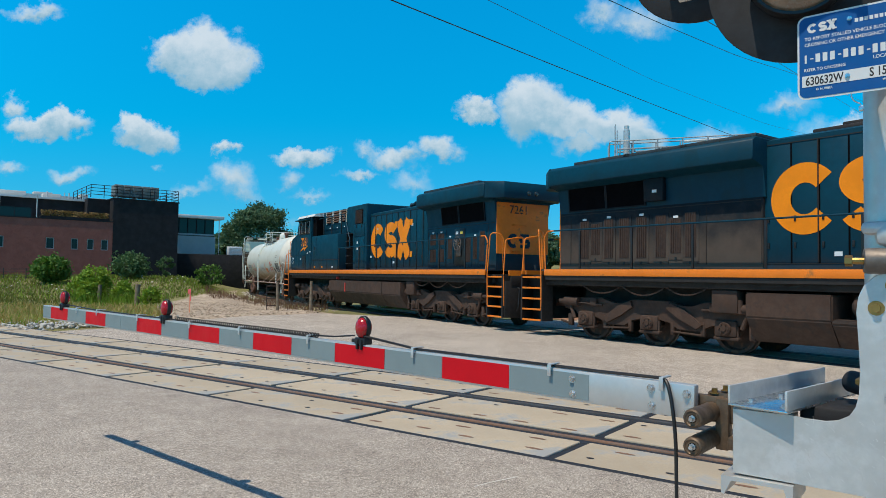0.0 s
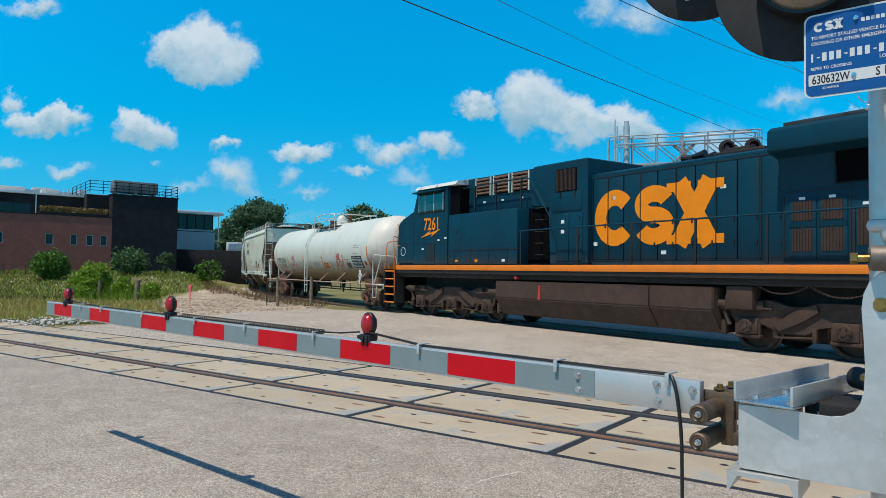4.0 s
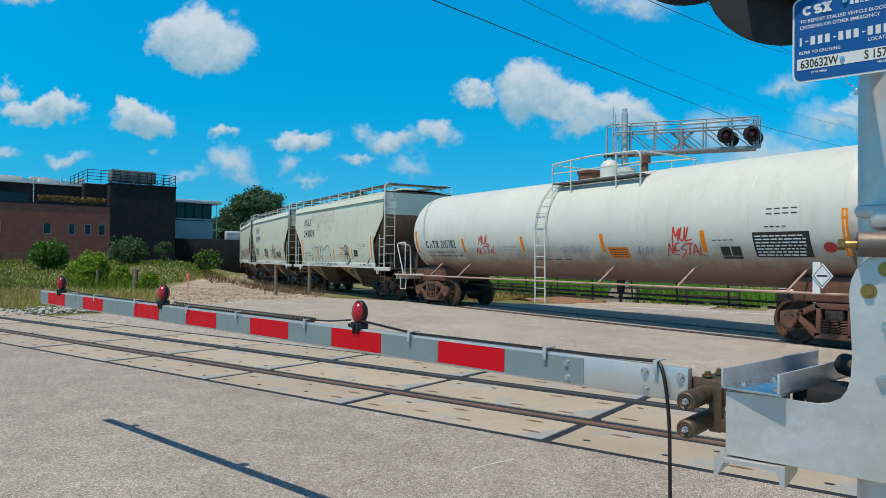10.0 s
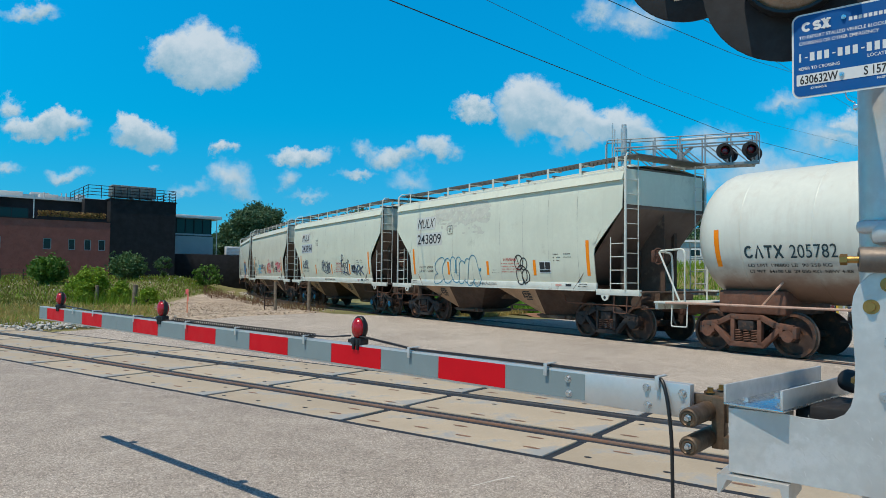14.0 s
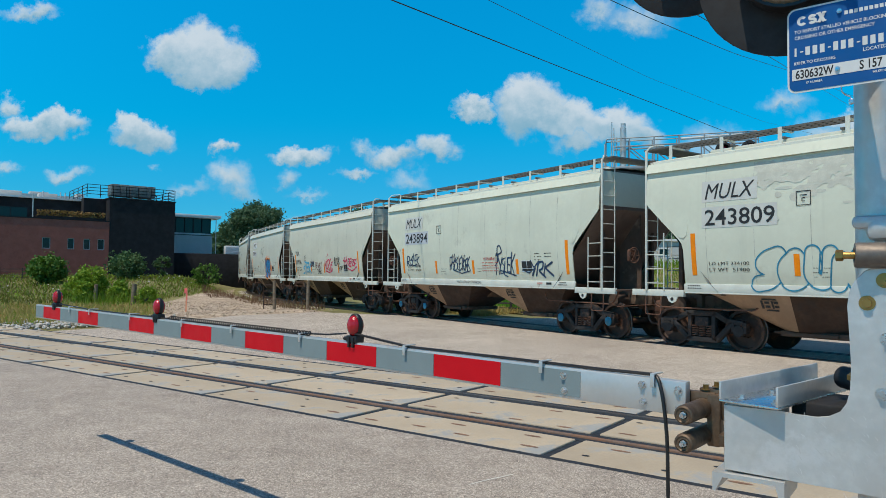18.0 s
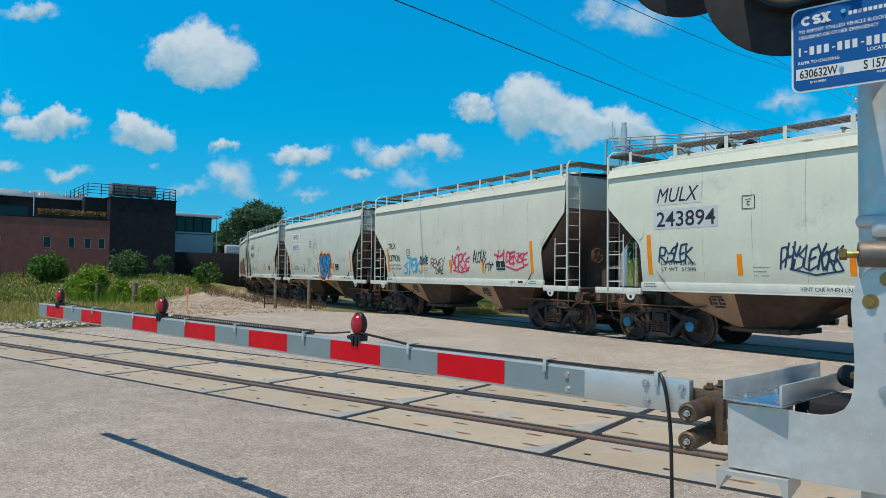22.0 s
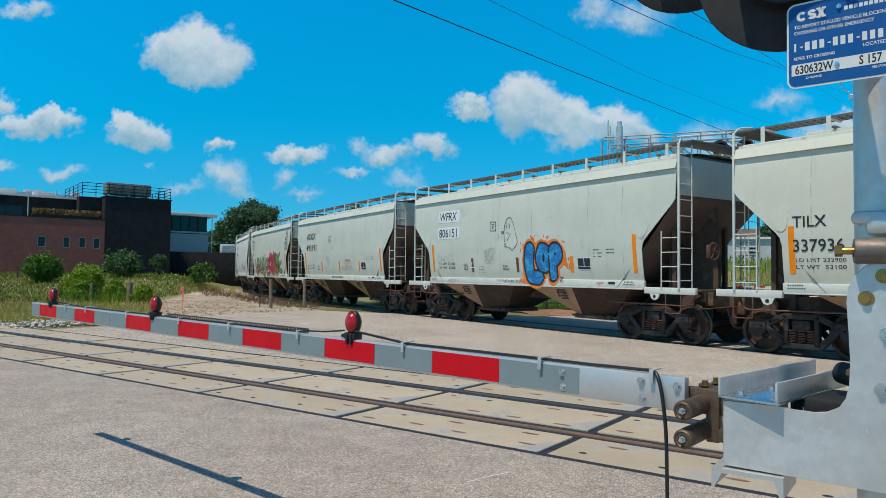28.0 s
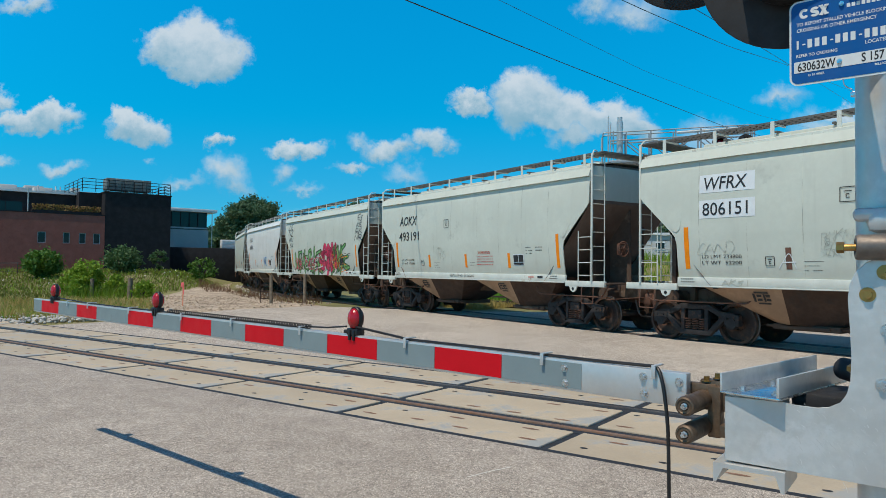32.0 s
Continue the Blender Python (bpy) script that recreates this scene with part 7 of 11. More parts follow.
def build_tank_car():
    t = thing("tank_car", "white tank car with rusty trucks and red graffiti", "freight car", "freight cars of the train")
    axis = Matrix.Translation((0, 0, TANK_Z)) @ pose(0, 0, 0, 0, 90, 0)
    bm = bmesh.new()
    head = [(TANK_R * math.cos(radians(a)), TANK_L + 0.98 * math.sin(radians(a))) for a in range(0, 91, 9)]
    head[-1] = (0.0, TANK_L + 0.98)
    prof = [(r, -z) for r, z in head[::-1]] + [(TANK_R, -3.7), (TANK_R, 0), (TANK_R, 3.7), (TANK_R, TANK_L)]
    lathe(bm, prof, 64, axis)
    part("tank_shell", bm, M["tank_white"], t, "white tank shell, brown with dust below")
    bm = bmesh.new()
    lathe(bm, head, 64, axis)
    part("tank_head", bm, M["tank_dirty"], t, "domed tank end, streaked with rust")
    for x in (-7.1, -5.6, -2.74, -0.3, 1.75, 2.70, 3.63, 5.65, 7.6):
        bm = bmesh.new()
        lathe(bm, [(TANK_R + 0.001, x - 0.02), (TANK_R + 0.006, x - 0.01), (TANK_R + 0.006, x + 0.01), (TANK_R + 0.001, x + 0.02)], 64, axis)
        part("weld_ring", bm, M["tank_white"], t)
    # long safety pipes with stays
    for sy in (-1, 1):
        bm = bmesh.new()
        tube(bm, bent([(-8.9, sy * 1.44, 1.04), (-8.2, sy * 1.50, 1.06), (8.2, sy * 1.50, 1.06), (8.9, sy * 1.44, 1.04)], 0.2), 0.026, 10)
        part("safety_pipe", bm, M["pipe"], t, "white pipe rail along the tank")
        for x in (-6.6, -4.9, 1.45, 3.9, 6.5):
            bm = bmesh.new()
            rod(bm, (x, sy * 1.49, 1.05), (x + 0.22, sy * 1.03, 1.56), 0.026, 8)
            part("stay", bm, M["pipe"], t, "slanting white stay")
    # ladder over the flank, on the near and the far side
    for sy in (-1, 1):
        bm = bmesh.new()
        n, x0 = 15, -0.95
        for dx in (0, 0.42):
            pts = [(x0 + dx, sy * 1.50, 0.45), (x0 + dx, sy * 1.53, 2.57)] + [(x0 + dx, sy * (TANK_R + 0.07) * math.cos(radians(a)), TANK_Z + (TANK_R + 0.07) * math.sin(radians(a))) for a in (8, 16, 24, 32, 40, 48, 56, 64)]
            tube(bm, pts, 0.02, 8)
        for k in range(7):
            z = 0.55 + k * 0.30
            rod(bm, (x0, sy * 1.515, z), (x0 + 0.42, sy * 1.515, z), 0.011, 6)
        for k in range(6):
            a = radians(4 + k * 11.5)
            y, z = sy * (TANK_R + 0.07) * math.cos(a), TANK_Z + (TANK_R + 0.07) * math.sin(a)
            rod(bm, (x0, y, z), (x0 + 0.42, y, z), 0.011, 6)
        part("ladder", bm, M["hop_trim"], t, "pale steel ladder bent over the tank")
    # top platform, railing and fittings
    bm = bmesh.new()
    for y in (-1.0, -0.72, 0.72, 1.0):
        box(bm, (0.9, y, 3.83), (3.2, 0.22, 0.04))
    part("top_walk", bm, M["grating"], t, "grating walk on the tank top")
    bm = bmesh.new()
    for sy in (-1, 1):
        tube(bm, bent([(-0.7, sy * 1.10, 3.5), (-0.7, sy * 1.10, 4.40), (0.9, sy * 1.12, 4.46), (2.5, sy * 1.10, 4.40), (2.5, sy * 1.10, 3.5)], 0.18), 0.026, 8)
        rod(bm, (-0.7, sy * 1.10, 4.12), (2.5, sy * 1.10, 4.12), 0.018, 6)
        for x in (0.05, 1.7):
            rod(bm, (x, sy * 1.10, 3.5), (x, sy * 1.11, 4.44), 0.02, 6)
    tube(bm, bent([(-0.7, -1.10, 4.40), (-0.95, -0.6, 4.42), (-0.95, 0.6, 4.42), (-0.7, 1.10, 4.40)], 0.15), 0.022, 6)
    rod(bm, (2.5, -1.10, 4.40), (2.5, 1.10, 4.40), 0.022, 6)
    part("railing", bm, M["hop_trim"], t, "white pipe railing")
    bm = bmesh.new()
    lathe(bm, [(0.34, 0.0), (0.34, 0.22), (0.38, 0.22), (0.38, 0.30), (0.001, 0.30)], 24, Matrix.Translation((-0.30, 0.0, 3.95)))
    part("manway", bm, M["steel_brown"], t, "rusty manway collar")
    bm = bmesh.new()
    lathe(bm, [(0.27, 0.0), (0.27, 0.28), (0.25, 0.40), (0.18, 0.50), (0.08, 0.55), (0.001, 0.56)], 24, Matrix.Translation((0.45, 0.0, 3.95)))
    part("dome", bm, M["tank_white"], t, "white dome")
    bm = bmesh.new()
    lathe(bm, [(0.22, 0.0), (0.22, 0.14), (0.26, 0.14), (0.26, 0.24), (0.001, 0.24)], 20, Matrix.Translation((1.05, 0.0, 3.95)))
    part("valve", bm, M["hop_trim"], t)
    bm = bmesh.new()
    lathe(bm, [(0.10, 0.0), (0.09, 0.28), (0.15, 0.30), (0.15, 0.48), (0.11, 0.52), (0.001, 0.52)], 18, Matrix.Translation((1.70, 0.0, 3.98)))
    part("vent_pipe", bm, M["steel_brown"], t, "rusty vent pipe")
    # saddles and ends
    for sx in (-1, 1):
        bm = bmesh.new()
        box(bm, (sx * 7.1, 0, 1.12), (1.5, 2.0, 0.5), bevel=0.05)
        box(bm, (sx * 8.0, 0, 0.92), (2.2, 0.6, 0.30), bevel=0.02)
        part("saddle", bm, M["steel_brown"], t, "rusty saddle")
        bm = bmesh.new()
        box(bm, (sx * 8.72, 0, 1.05), (1.05, 2.85, 0.05), bevel=0.008)
        box(bm, (sx * 9.22, 0, 0.97), (0.08, 2.7, 0.18), bevel=0.01)
        part("end_deck", bm, M["hop_trim"], t, "pale end deck")
        for sy in (-1, 1):
            bm = bmesh.new()
            tube(bm, bent([(sx * 8.40, sy * 1.45, 1.05), (sx * 8.40, sy * 1.45, 2.28), (sx * 9.15, sy * 1.38, 2.24), (sx * 9.22, sy * 0.75, 2.20), (sx * 9.22, sy * 0.70, 1.05)], 0.14), 0.024, 8)
            rod(bm, (sx * 8.52, sy * 1.45, 1.07), (sx * 9.12, sy * 1.39, 2.22), 0.022, 8)
            part("end_railing", bm, M["hop_trim"], t, "white pipe end railing")
            bm = bmesh.new()
            tube(bm, bent([(sx * 8.35, sy * 1.42, 1.02), (sx * 8.35, sy * 1.45, 0.52), (sx * 8.75, sy * 1.45, 0.52), (sx * 8.75, sy * 1.42, 1.02)], 0.05), 0.016, 6)
            part("stirrup", bm, M["hop_trim"], t)
    cp = coupler_mesh()
    piece("coupler", cp, t, pose(9.15, 0, 0.86))
    piece("coupler", cp, t, pose(-9.15, 0, 0.86, 0, 0, 180))
    # bottom outlet and brake gear
    bm = bmesh.new()
    lathe(bm, [(0.001, 0.52), (0.04, 0.52), (0.05, 0.72), (0.10, 0.80), (0.12, 1.15)], 14, Matrix.Translation((0.9, 0, 0)))
    part("bottom_outlet", bm, M["steel_dark"], t, "dark bottom outlet")
    bm = bmesh.new()
    for k in range(8):
        rod(bm, (-5.5 + k * 1.5, 0.35, 0.62), (-4.2 + k * 1.5, 0.35, 0.62), 0.03, 6)
        rod(bm, (-5.0 + k * 1.5, 0.35, 0.62), (-5.0 + k * 1.5, 0.3, 1.15), 0.02, 6)
    rod(bm, (-5.6, -0.3, 0.78), (5.6, -0.3, 0.78), 0.025, 8)
    part("brake_rigging", bm, M["steel_dark"], t, "dark brake rigging")
    kit = truck_kit(M["steel_brown"])
    add_truck(t, kit, -7.2, 1, "rusty brown freight truck")
    add_truck(t, kit, 7.2, 1, "rusty brown freight truck")
    # paint marks
    for x, a, b in ((-7.62, 1.85, 2.66), (-4.71, 1.86, 2.34), (-1.69, 1.86, 2.34), (1.50, 1.84, 2.34), (4.52, 1.84, 2.34), (7.60, 1.74, 2.66)):
        bm = bmesh.new()
        quad(bm, x - 0.055, a, x + 0.055, b, 5)
        on_tank(bm)
        part("reflector", bm, M["reflector"], t, "orange reflective strip", flat=True)
    mark(t, "205782", -6.06, -5.16, 2.03, 0.27, "tank_ink", lay=on_tank, bold=0.0)
    owner_mark(t, -7.02, 2.03, 0.21, 0.27, on_tank)
    for r, (text, x1) in enumerate((("LD LMT 198800 LB  90 250 KG", -5.3), ("LT WT  64100 LB  29 050 KG  NEW 4-88", -4.95))):
        mark(t, text, -6.98, x1, 1.84 - 0.14 * r, 0.07, lay=on_tank)
    bm = bmesh.new()
    quad(bm, 5.72, 1.70, 6.92, 2.26, 4)
    on_tank(bm, 0.005)
    part("data_panel", bm, M["stencil"], t, "black data panel", flat=True)
    bm = bmesh.new()
    rnd = random.Random(2)
    for r in range(7):
        x = 5.77
        while x < 6.78:
            w = rnd.uniform(0.05, 0.16)
            quad(bm, x, 1.745 + r * 0.07, x + w, 1.772 + r * 0.07)
            x += w + 0.03
    on_tank(bm, 0.009)
    part("data_bars", bm, M["stencil_white"], t, "", flat=True)
    bm = bmesh.new()
    quad(bm, 4.92, 1.74, 5.14, 1.96), quad(bm, 5.17, 1.74, 5.40, 1.96), quad(bm, 4.92, 1.66, 5.40, 1.72)
    for x, z, w in ((-2.6, 2.02, 0.6), (-2.6, 1.92, 0.5), (4.75, 2.10, 0.55), (6.0, 2.36, 0.5), (-1.3, 1.60, 1.6), (6.05, 2.62, 0.7), (6.05, 2.72, 0.7)):
        for k in range(4):
            quad(bm, x + k * w / 4, z, x + (k + 0.7) * w / 4, z + 0.02)
    on_tank(bm)
    tagged(part("small_print", bm, M["stencil"], t, "", flat=True), kind="stuff")
    bm = bmesh.new()
    quad(bm, 1.66, 1.66, 2.32, 1.98, 3)
    on_tank(bm)
    part("warning_panel", bm, M["spray_orange"], t, "orange warning panel", flat=True)
    bm = bmesh.new()
    for r in range(4):
        for k in range(5):
            quad(bm, 1.72 + 0.11 * k, 1.69 + 0.07 * r, 1.80 + 0.11 * k, 1.715 + 0.07 * r)
    on_tank(bm, 0.009)
    tagged(part("small_print", bm, M["stencil"], t, "", flat=True), kind="stuff")
    for word, x0, x1, z0, z1, th, mt, sd in (("MUL", -3.85, -3.25, 2.12, 2.46, 0.03, "spray_red", 81), ("NESTAL", -4.05, -2.95, 1.78, 2.08, 0.026, "spray_red", 82), ("MUL", 3.72, 4.25, 2.12, 2.46, 0.032, "spray_red", 83), ("NESTAL", 3.50, 4.60, 1.74, 2.08, 0.028, "spray_red", 84), ("SPRAKE", -0.2, 1.1, 1.78, 2.02, 0.014, "spray_faded", 85), ("WRAK", 2.45, 3.2, 1.72, 2.02, 0.013, "spray_faded", 86)):
        tag(t, word, x0, x1, z0, z1, th, mt, "red spray tag" if mt == "spray_red" else "faded purple tag", sd, on_tank, 0.24)
    # a diamond placard on its holder
    bm = bmesh.new()
    slab(bm, [(7.06, 1.06), (7.20, 1.06), (7.20, 1.66), (7.06, 1.66)], 0.02, Matrix.Translation((0, -1.55, 0)))
    slab(bm, [(7.26, 1.16), (7.46, 1.40), (7.26, 1.64), (7.06, 1.40)], 0.012, Matrix.Translation((0, -1.58, 0)))
    pl = part("placard", bm, M["stencil_white"], t, "white diamond placard", flat=True)
    bm = bmesh.new()
    for pts in ([(7.26, 1.20), (7.425, 1.40)], [(7.425, 1.40), (7.26, 1.60)], [(7.26, 1.60), (7.095, 1.40)], [(7.095, 1.40), (7.26, 1.20)]):
        ribbon(bm, pts, 0.012)
    quad(bm, 7.16, 1.385, 7.36, 1.415)
    for v in bm.verts:
        v.co.y = -1.584
    part("placard_lines", bm, M["stencil"], pl, "", flat=True)
    bm = bmesh.new()
    blob(bm, 7.28, 1.92, 0.13, 0.11, 3, 20, 0.0)
    on_tank(bm, 0.01)
    part("red_disc", bm, M["stencil_red"], t, "faded red disc", flat=True)
    # marks on the end of the tank
    bm = letters("205782", 0.16, squeeze=0.86, bold=0.015)
    for v in bm.verts:
        a, z = v.co.x - 0.15, v.co.z + 3.05
        y = a
        rr = min(0.995, math.hypot(y, z - TANK_Z) / TANK_R)
        v.co = Vector((TANK_L + 0.98 * math.sqrt(1 - rr * rr) + 0.012, y, z))
    part("lettering", bm, M["spray_navy"], t, "", flat=True)
    bm = bmesh.new()
    for line in list(written("SLK", -0.25, 3.26, 0.62, 0.30, random.Random(85))) + list(written("AERAK", -0.45, 2.62, 0.95, 0.32, random.Random(86), 0.15, 0.15)):
        ribbon(bm, line, 0.026)
    for v in bm.verts:
        y, z = v.co.x, v.co.z
        rr = min(0.995, math.hypot(y, z - TANK_Z) / TANK_R)
        v.co = Vector((TANK_L + 0.98 * math.sqrt(1 - rr * rr) + 0.012, y, z))
    part("scrawl", bm, M["spray_dull"], t, "faded red scrawl on the tank end", flat=True)
    return t


# ---- the locomotives ----
def louvre(bm, x0, x1, z0, z1, y, sy, n=8, depth=0.04):
    """A panel of slanted slats on a side wall."""
    for k in range(n):
        z = z0 + (z1 - z0) * (k + 0.5) / n
        box(bm, ((x0 + x1) / 2, y + sy * depth / 2, z), (x1 - x0, depth, (z1 - z0) / n * 0.62), Matrix.Translation((0, y, z)) @ pose(0, 0, 0, sy * 28, 0, 0) @ Matrix.Translation((0, -y, -z)))


def handrail(parent, pts, mat, r=0.021, posts=(), post_mat=None, name="handrail", label="", z0=1.86):
    bm = bmesh.new()
    tube(bm, pts, r, 8)
    part(name, bm, M[mat], parent, label)
    for x, y, z in posts:
        bm = bmesh.new()
        box(bm, (x, y, (z0 - 0.15 + z) / 2), (0.055, 0.035, z - z0 + 0.15), bevel=0.006)
        part("stanchion", bm, M[post_mat or mat], parent)


def loco_kit():
    k = {}
    bm = bmesh.new()
    half = [(0.0, 1.10), (0.55, 1.10), (0.85, 0.98), (1.15, 0.98), (1.5, 1.12), (2.5, 1.10), (2.85, 0.96), (2.85, 0.80), (2.42, 0.76), (2.36, 0.62), (1.78, 0.62), (1.62, 0.60), (1.36, 0.44), (0.78, 0.44), (0.52, 0.62), (0.30, 0.66), (0.0, 0.66)]
    pts = half[:-1] + [(-x, z) for x, z in half[::-1]][:-1]
    slab(bm, pts, 0.17, Matrix.Translation((0, -0.085, 0)))
    bmesh.ops.bevel(bm, geom=[e for e in bm.edges if abs((e.verts[0].co - e.verts[1].co).y) < 1e-4], offset=0.02, segments=1, affect="EDGES")
    for s in (-1, 1):
        # raised ribs and a slanting link on each half
        slab(bm, [(s * 0.55, 1.06), (s * 0.95, 0.94), (s * 1.45, 0.60), (s * 1.30, 0.50), (s * 0.85, 0.70), (s * 0.50, 0.92)][::s], 0.06, Matrix.Translation((0, -0.16, 0)))
        box(bm, (s * 1.75, -0.12, 1.00), (0.22, 0.12, 0.20), bevel=0.02)
        rod(bm, (s * 2.25, -0.15, 0.99), (s * 2.75, -0.15, 1.0), 0.12, 14)
        rod(bm, (s * 2.75, -0.15, 1.0), (s * 2.95, -0.15, 1.0), 0.07, 10)
        rod(bm, (s * 1.45, -0.15, 0.93), (s * 2.3, -0.15, 0.97), 0.025, 8)
        rod(bm, (s * 2.58, -0.15, 0.94), (s * 2.42, -0.15, 0.56), 0.05, 10)
        box(bm, (s * 2.62, -0.06, 0.50), (0.14, 0.12, 0.34), bevel=0.03)
        box(bm, (s * 1.42, -0.04, 0.50), (0.12, 0.12, 0.34), bevel=0.03)
        box(bm, (s * 0.62, -0.04, 0.46), (0.10, 0.12, 0.30), bevel=0.03)
        rod(bm, (s * 0.62, -0.10, 0.40), (s * 1.42, -0.10, 0.36), 0.022, 6)
        rod(bm, (s * 2.62, -0.10, 0.40), (s * 2.95, -0.10, 0.46), 0.03, 6)
    for x in (-2.03, 0, 2.03):
        box(bm, (x, -0.07, 0.56), (0.52, 0.20, 0.36), bevel=0.05)
        lathe(bm, [(0.001, 0.07), (0.06, 0.07), (0.07, 0.045), (0.13, 0.045), (0.15, 0.02), (0.16, -0.1)], 16, Matrix.Translation((x, -0.18, 0.56)) @ pose(0, 0, 0, 90, 0, 0))
        for a in range(0, 360, 60):
            p = Vector((x + 0.105 * math.cos(radians(a)), -0.22, 0.56 + 0.105 * math.sin(radians(a))))
            rod(bm, p, p - Vector((0, 0.03, 0)), 0.018, 6)
        box(bm, (x, -0.08, 0.34), (0.60, 0.14, 0.07), bevel=0.02)
        for dx in (-0.26, 0.26):
            rod(bm, (x + dx, -0.10, 0.62), (x + dx, -0.10, 0.32), 0.03, 8)
    k["truck_frame"] = mesh_of("truck_frame", bm, M["under"], flat=False)
    bm = bmesh.new()
    box(bm, (0, 0, 0.80), (4.6, 1.3, 0.36), bevel=0.04)
    # dark boxes added to fill the shaded gap under the frame
    for x in (-1.45, 0.58, 1.45):
        box(bm, (x, 0, 0.62), (0.95, 1.15, 0.74), bevel=0.08)
    box(bm, (0, 0, 1.2), (5.2, 1.1, 0.5))
    k["bolster"] = mesh_of("bolster", bm, M["under_dark"], flat=False)
    k["wheelset"] = wheelset_mesh(0.533, 0.98, "loco_wheelset")
    return k


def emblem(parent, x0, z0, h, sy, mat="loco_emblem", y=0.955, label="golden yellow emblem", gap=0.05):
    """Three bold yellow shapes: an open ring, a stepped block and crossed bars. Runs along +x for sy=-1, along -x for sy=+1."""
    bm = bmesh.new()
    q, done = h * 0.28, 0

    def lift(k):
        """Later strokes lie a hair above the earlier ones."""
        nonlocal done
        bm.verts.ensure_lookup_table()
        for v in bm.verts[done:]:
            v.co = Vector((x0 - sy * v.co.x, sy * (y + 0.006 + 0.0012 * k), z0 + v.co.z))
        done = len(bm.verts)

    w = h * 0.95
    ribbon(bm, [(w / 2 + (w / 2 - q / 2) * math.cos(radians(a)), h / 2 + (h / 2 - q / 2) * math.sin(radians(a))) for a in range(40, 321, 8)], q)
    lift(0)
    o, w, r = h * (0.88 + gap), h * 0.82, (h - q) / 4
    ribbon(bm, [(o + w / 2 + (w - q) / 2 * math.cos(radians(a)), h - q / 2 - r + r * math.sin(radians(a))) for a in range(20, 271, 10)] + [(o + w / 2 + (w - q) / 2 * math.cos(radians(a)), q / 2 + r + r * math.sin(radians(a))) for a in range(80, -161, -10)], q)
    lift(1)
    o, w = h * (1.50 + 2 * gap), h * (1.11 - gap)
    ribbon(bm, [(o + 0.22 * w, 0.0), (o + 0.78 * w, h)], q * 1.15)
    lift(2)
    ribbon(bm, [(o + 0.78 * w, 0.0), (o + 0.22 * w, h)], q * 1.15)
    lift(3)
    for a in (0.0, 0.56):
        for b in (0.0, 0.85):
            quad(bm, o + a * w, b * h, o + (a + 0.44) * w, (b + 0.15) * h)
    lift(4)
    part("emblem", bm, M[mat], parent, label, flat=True)


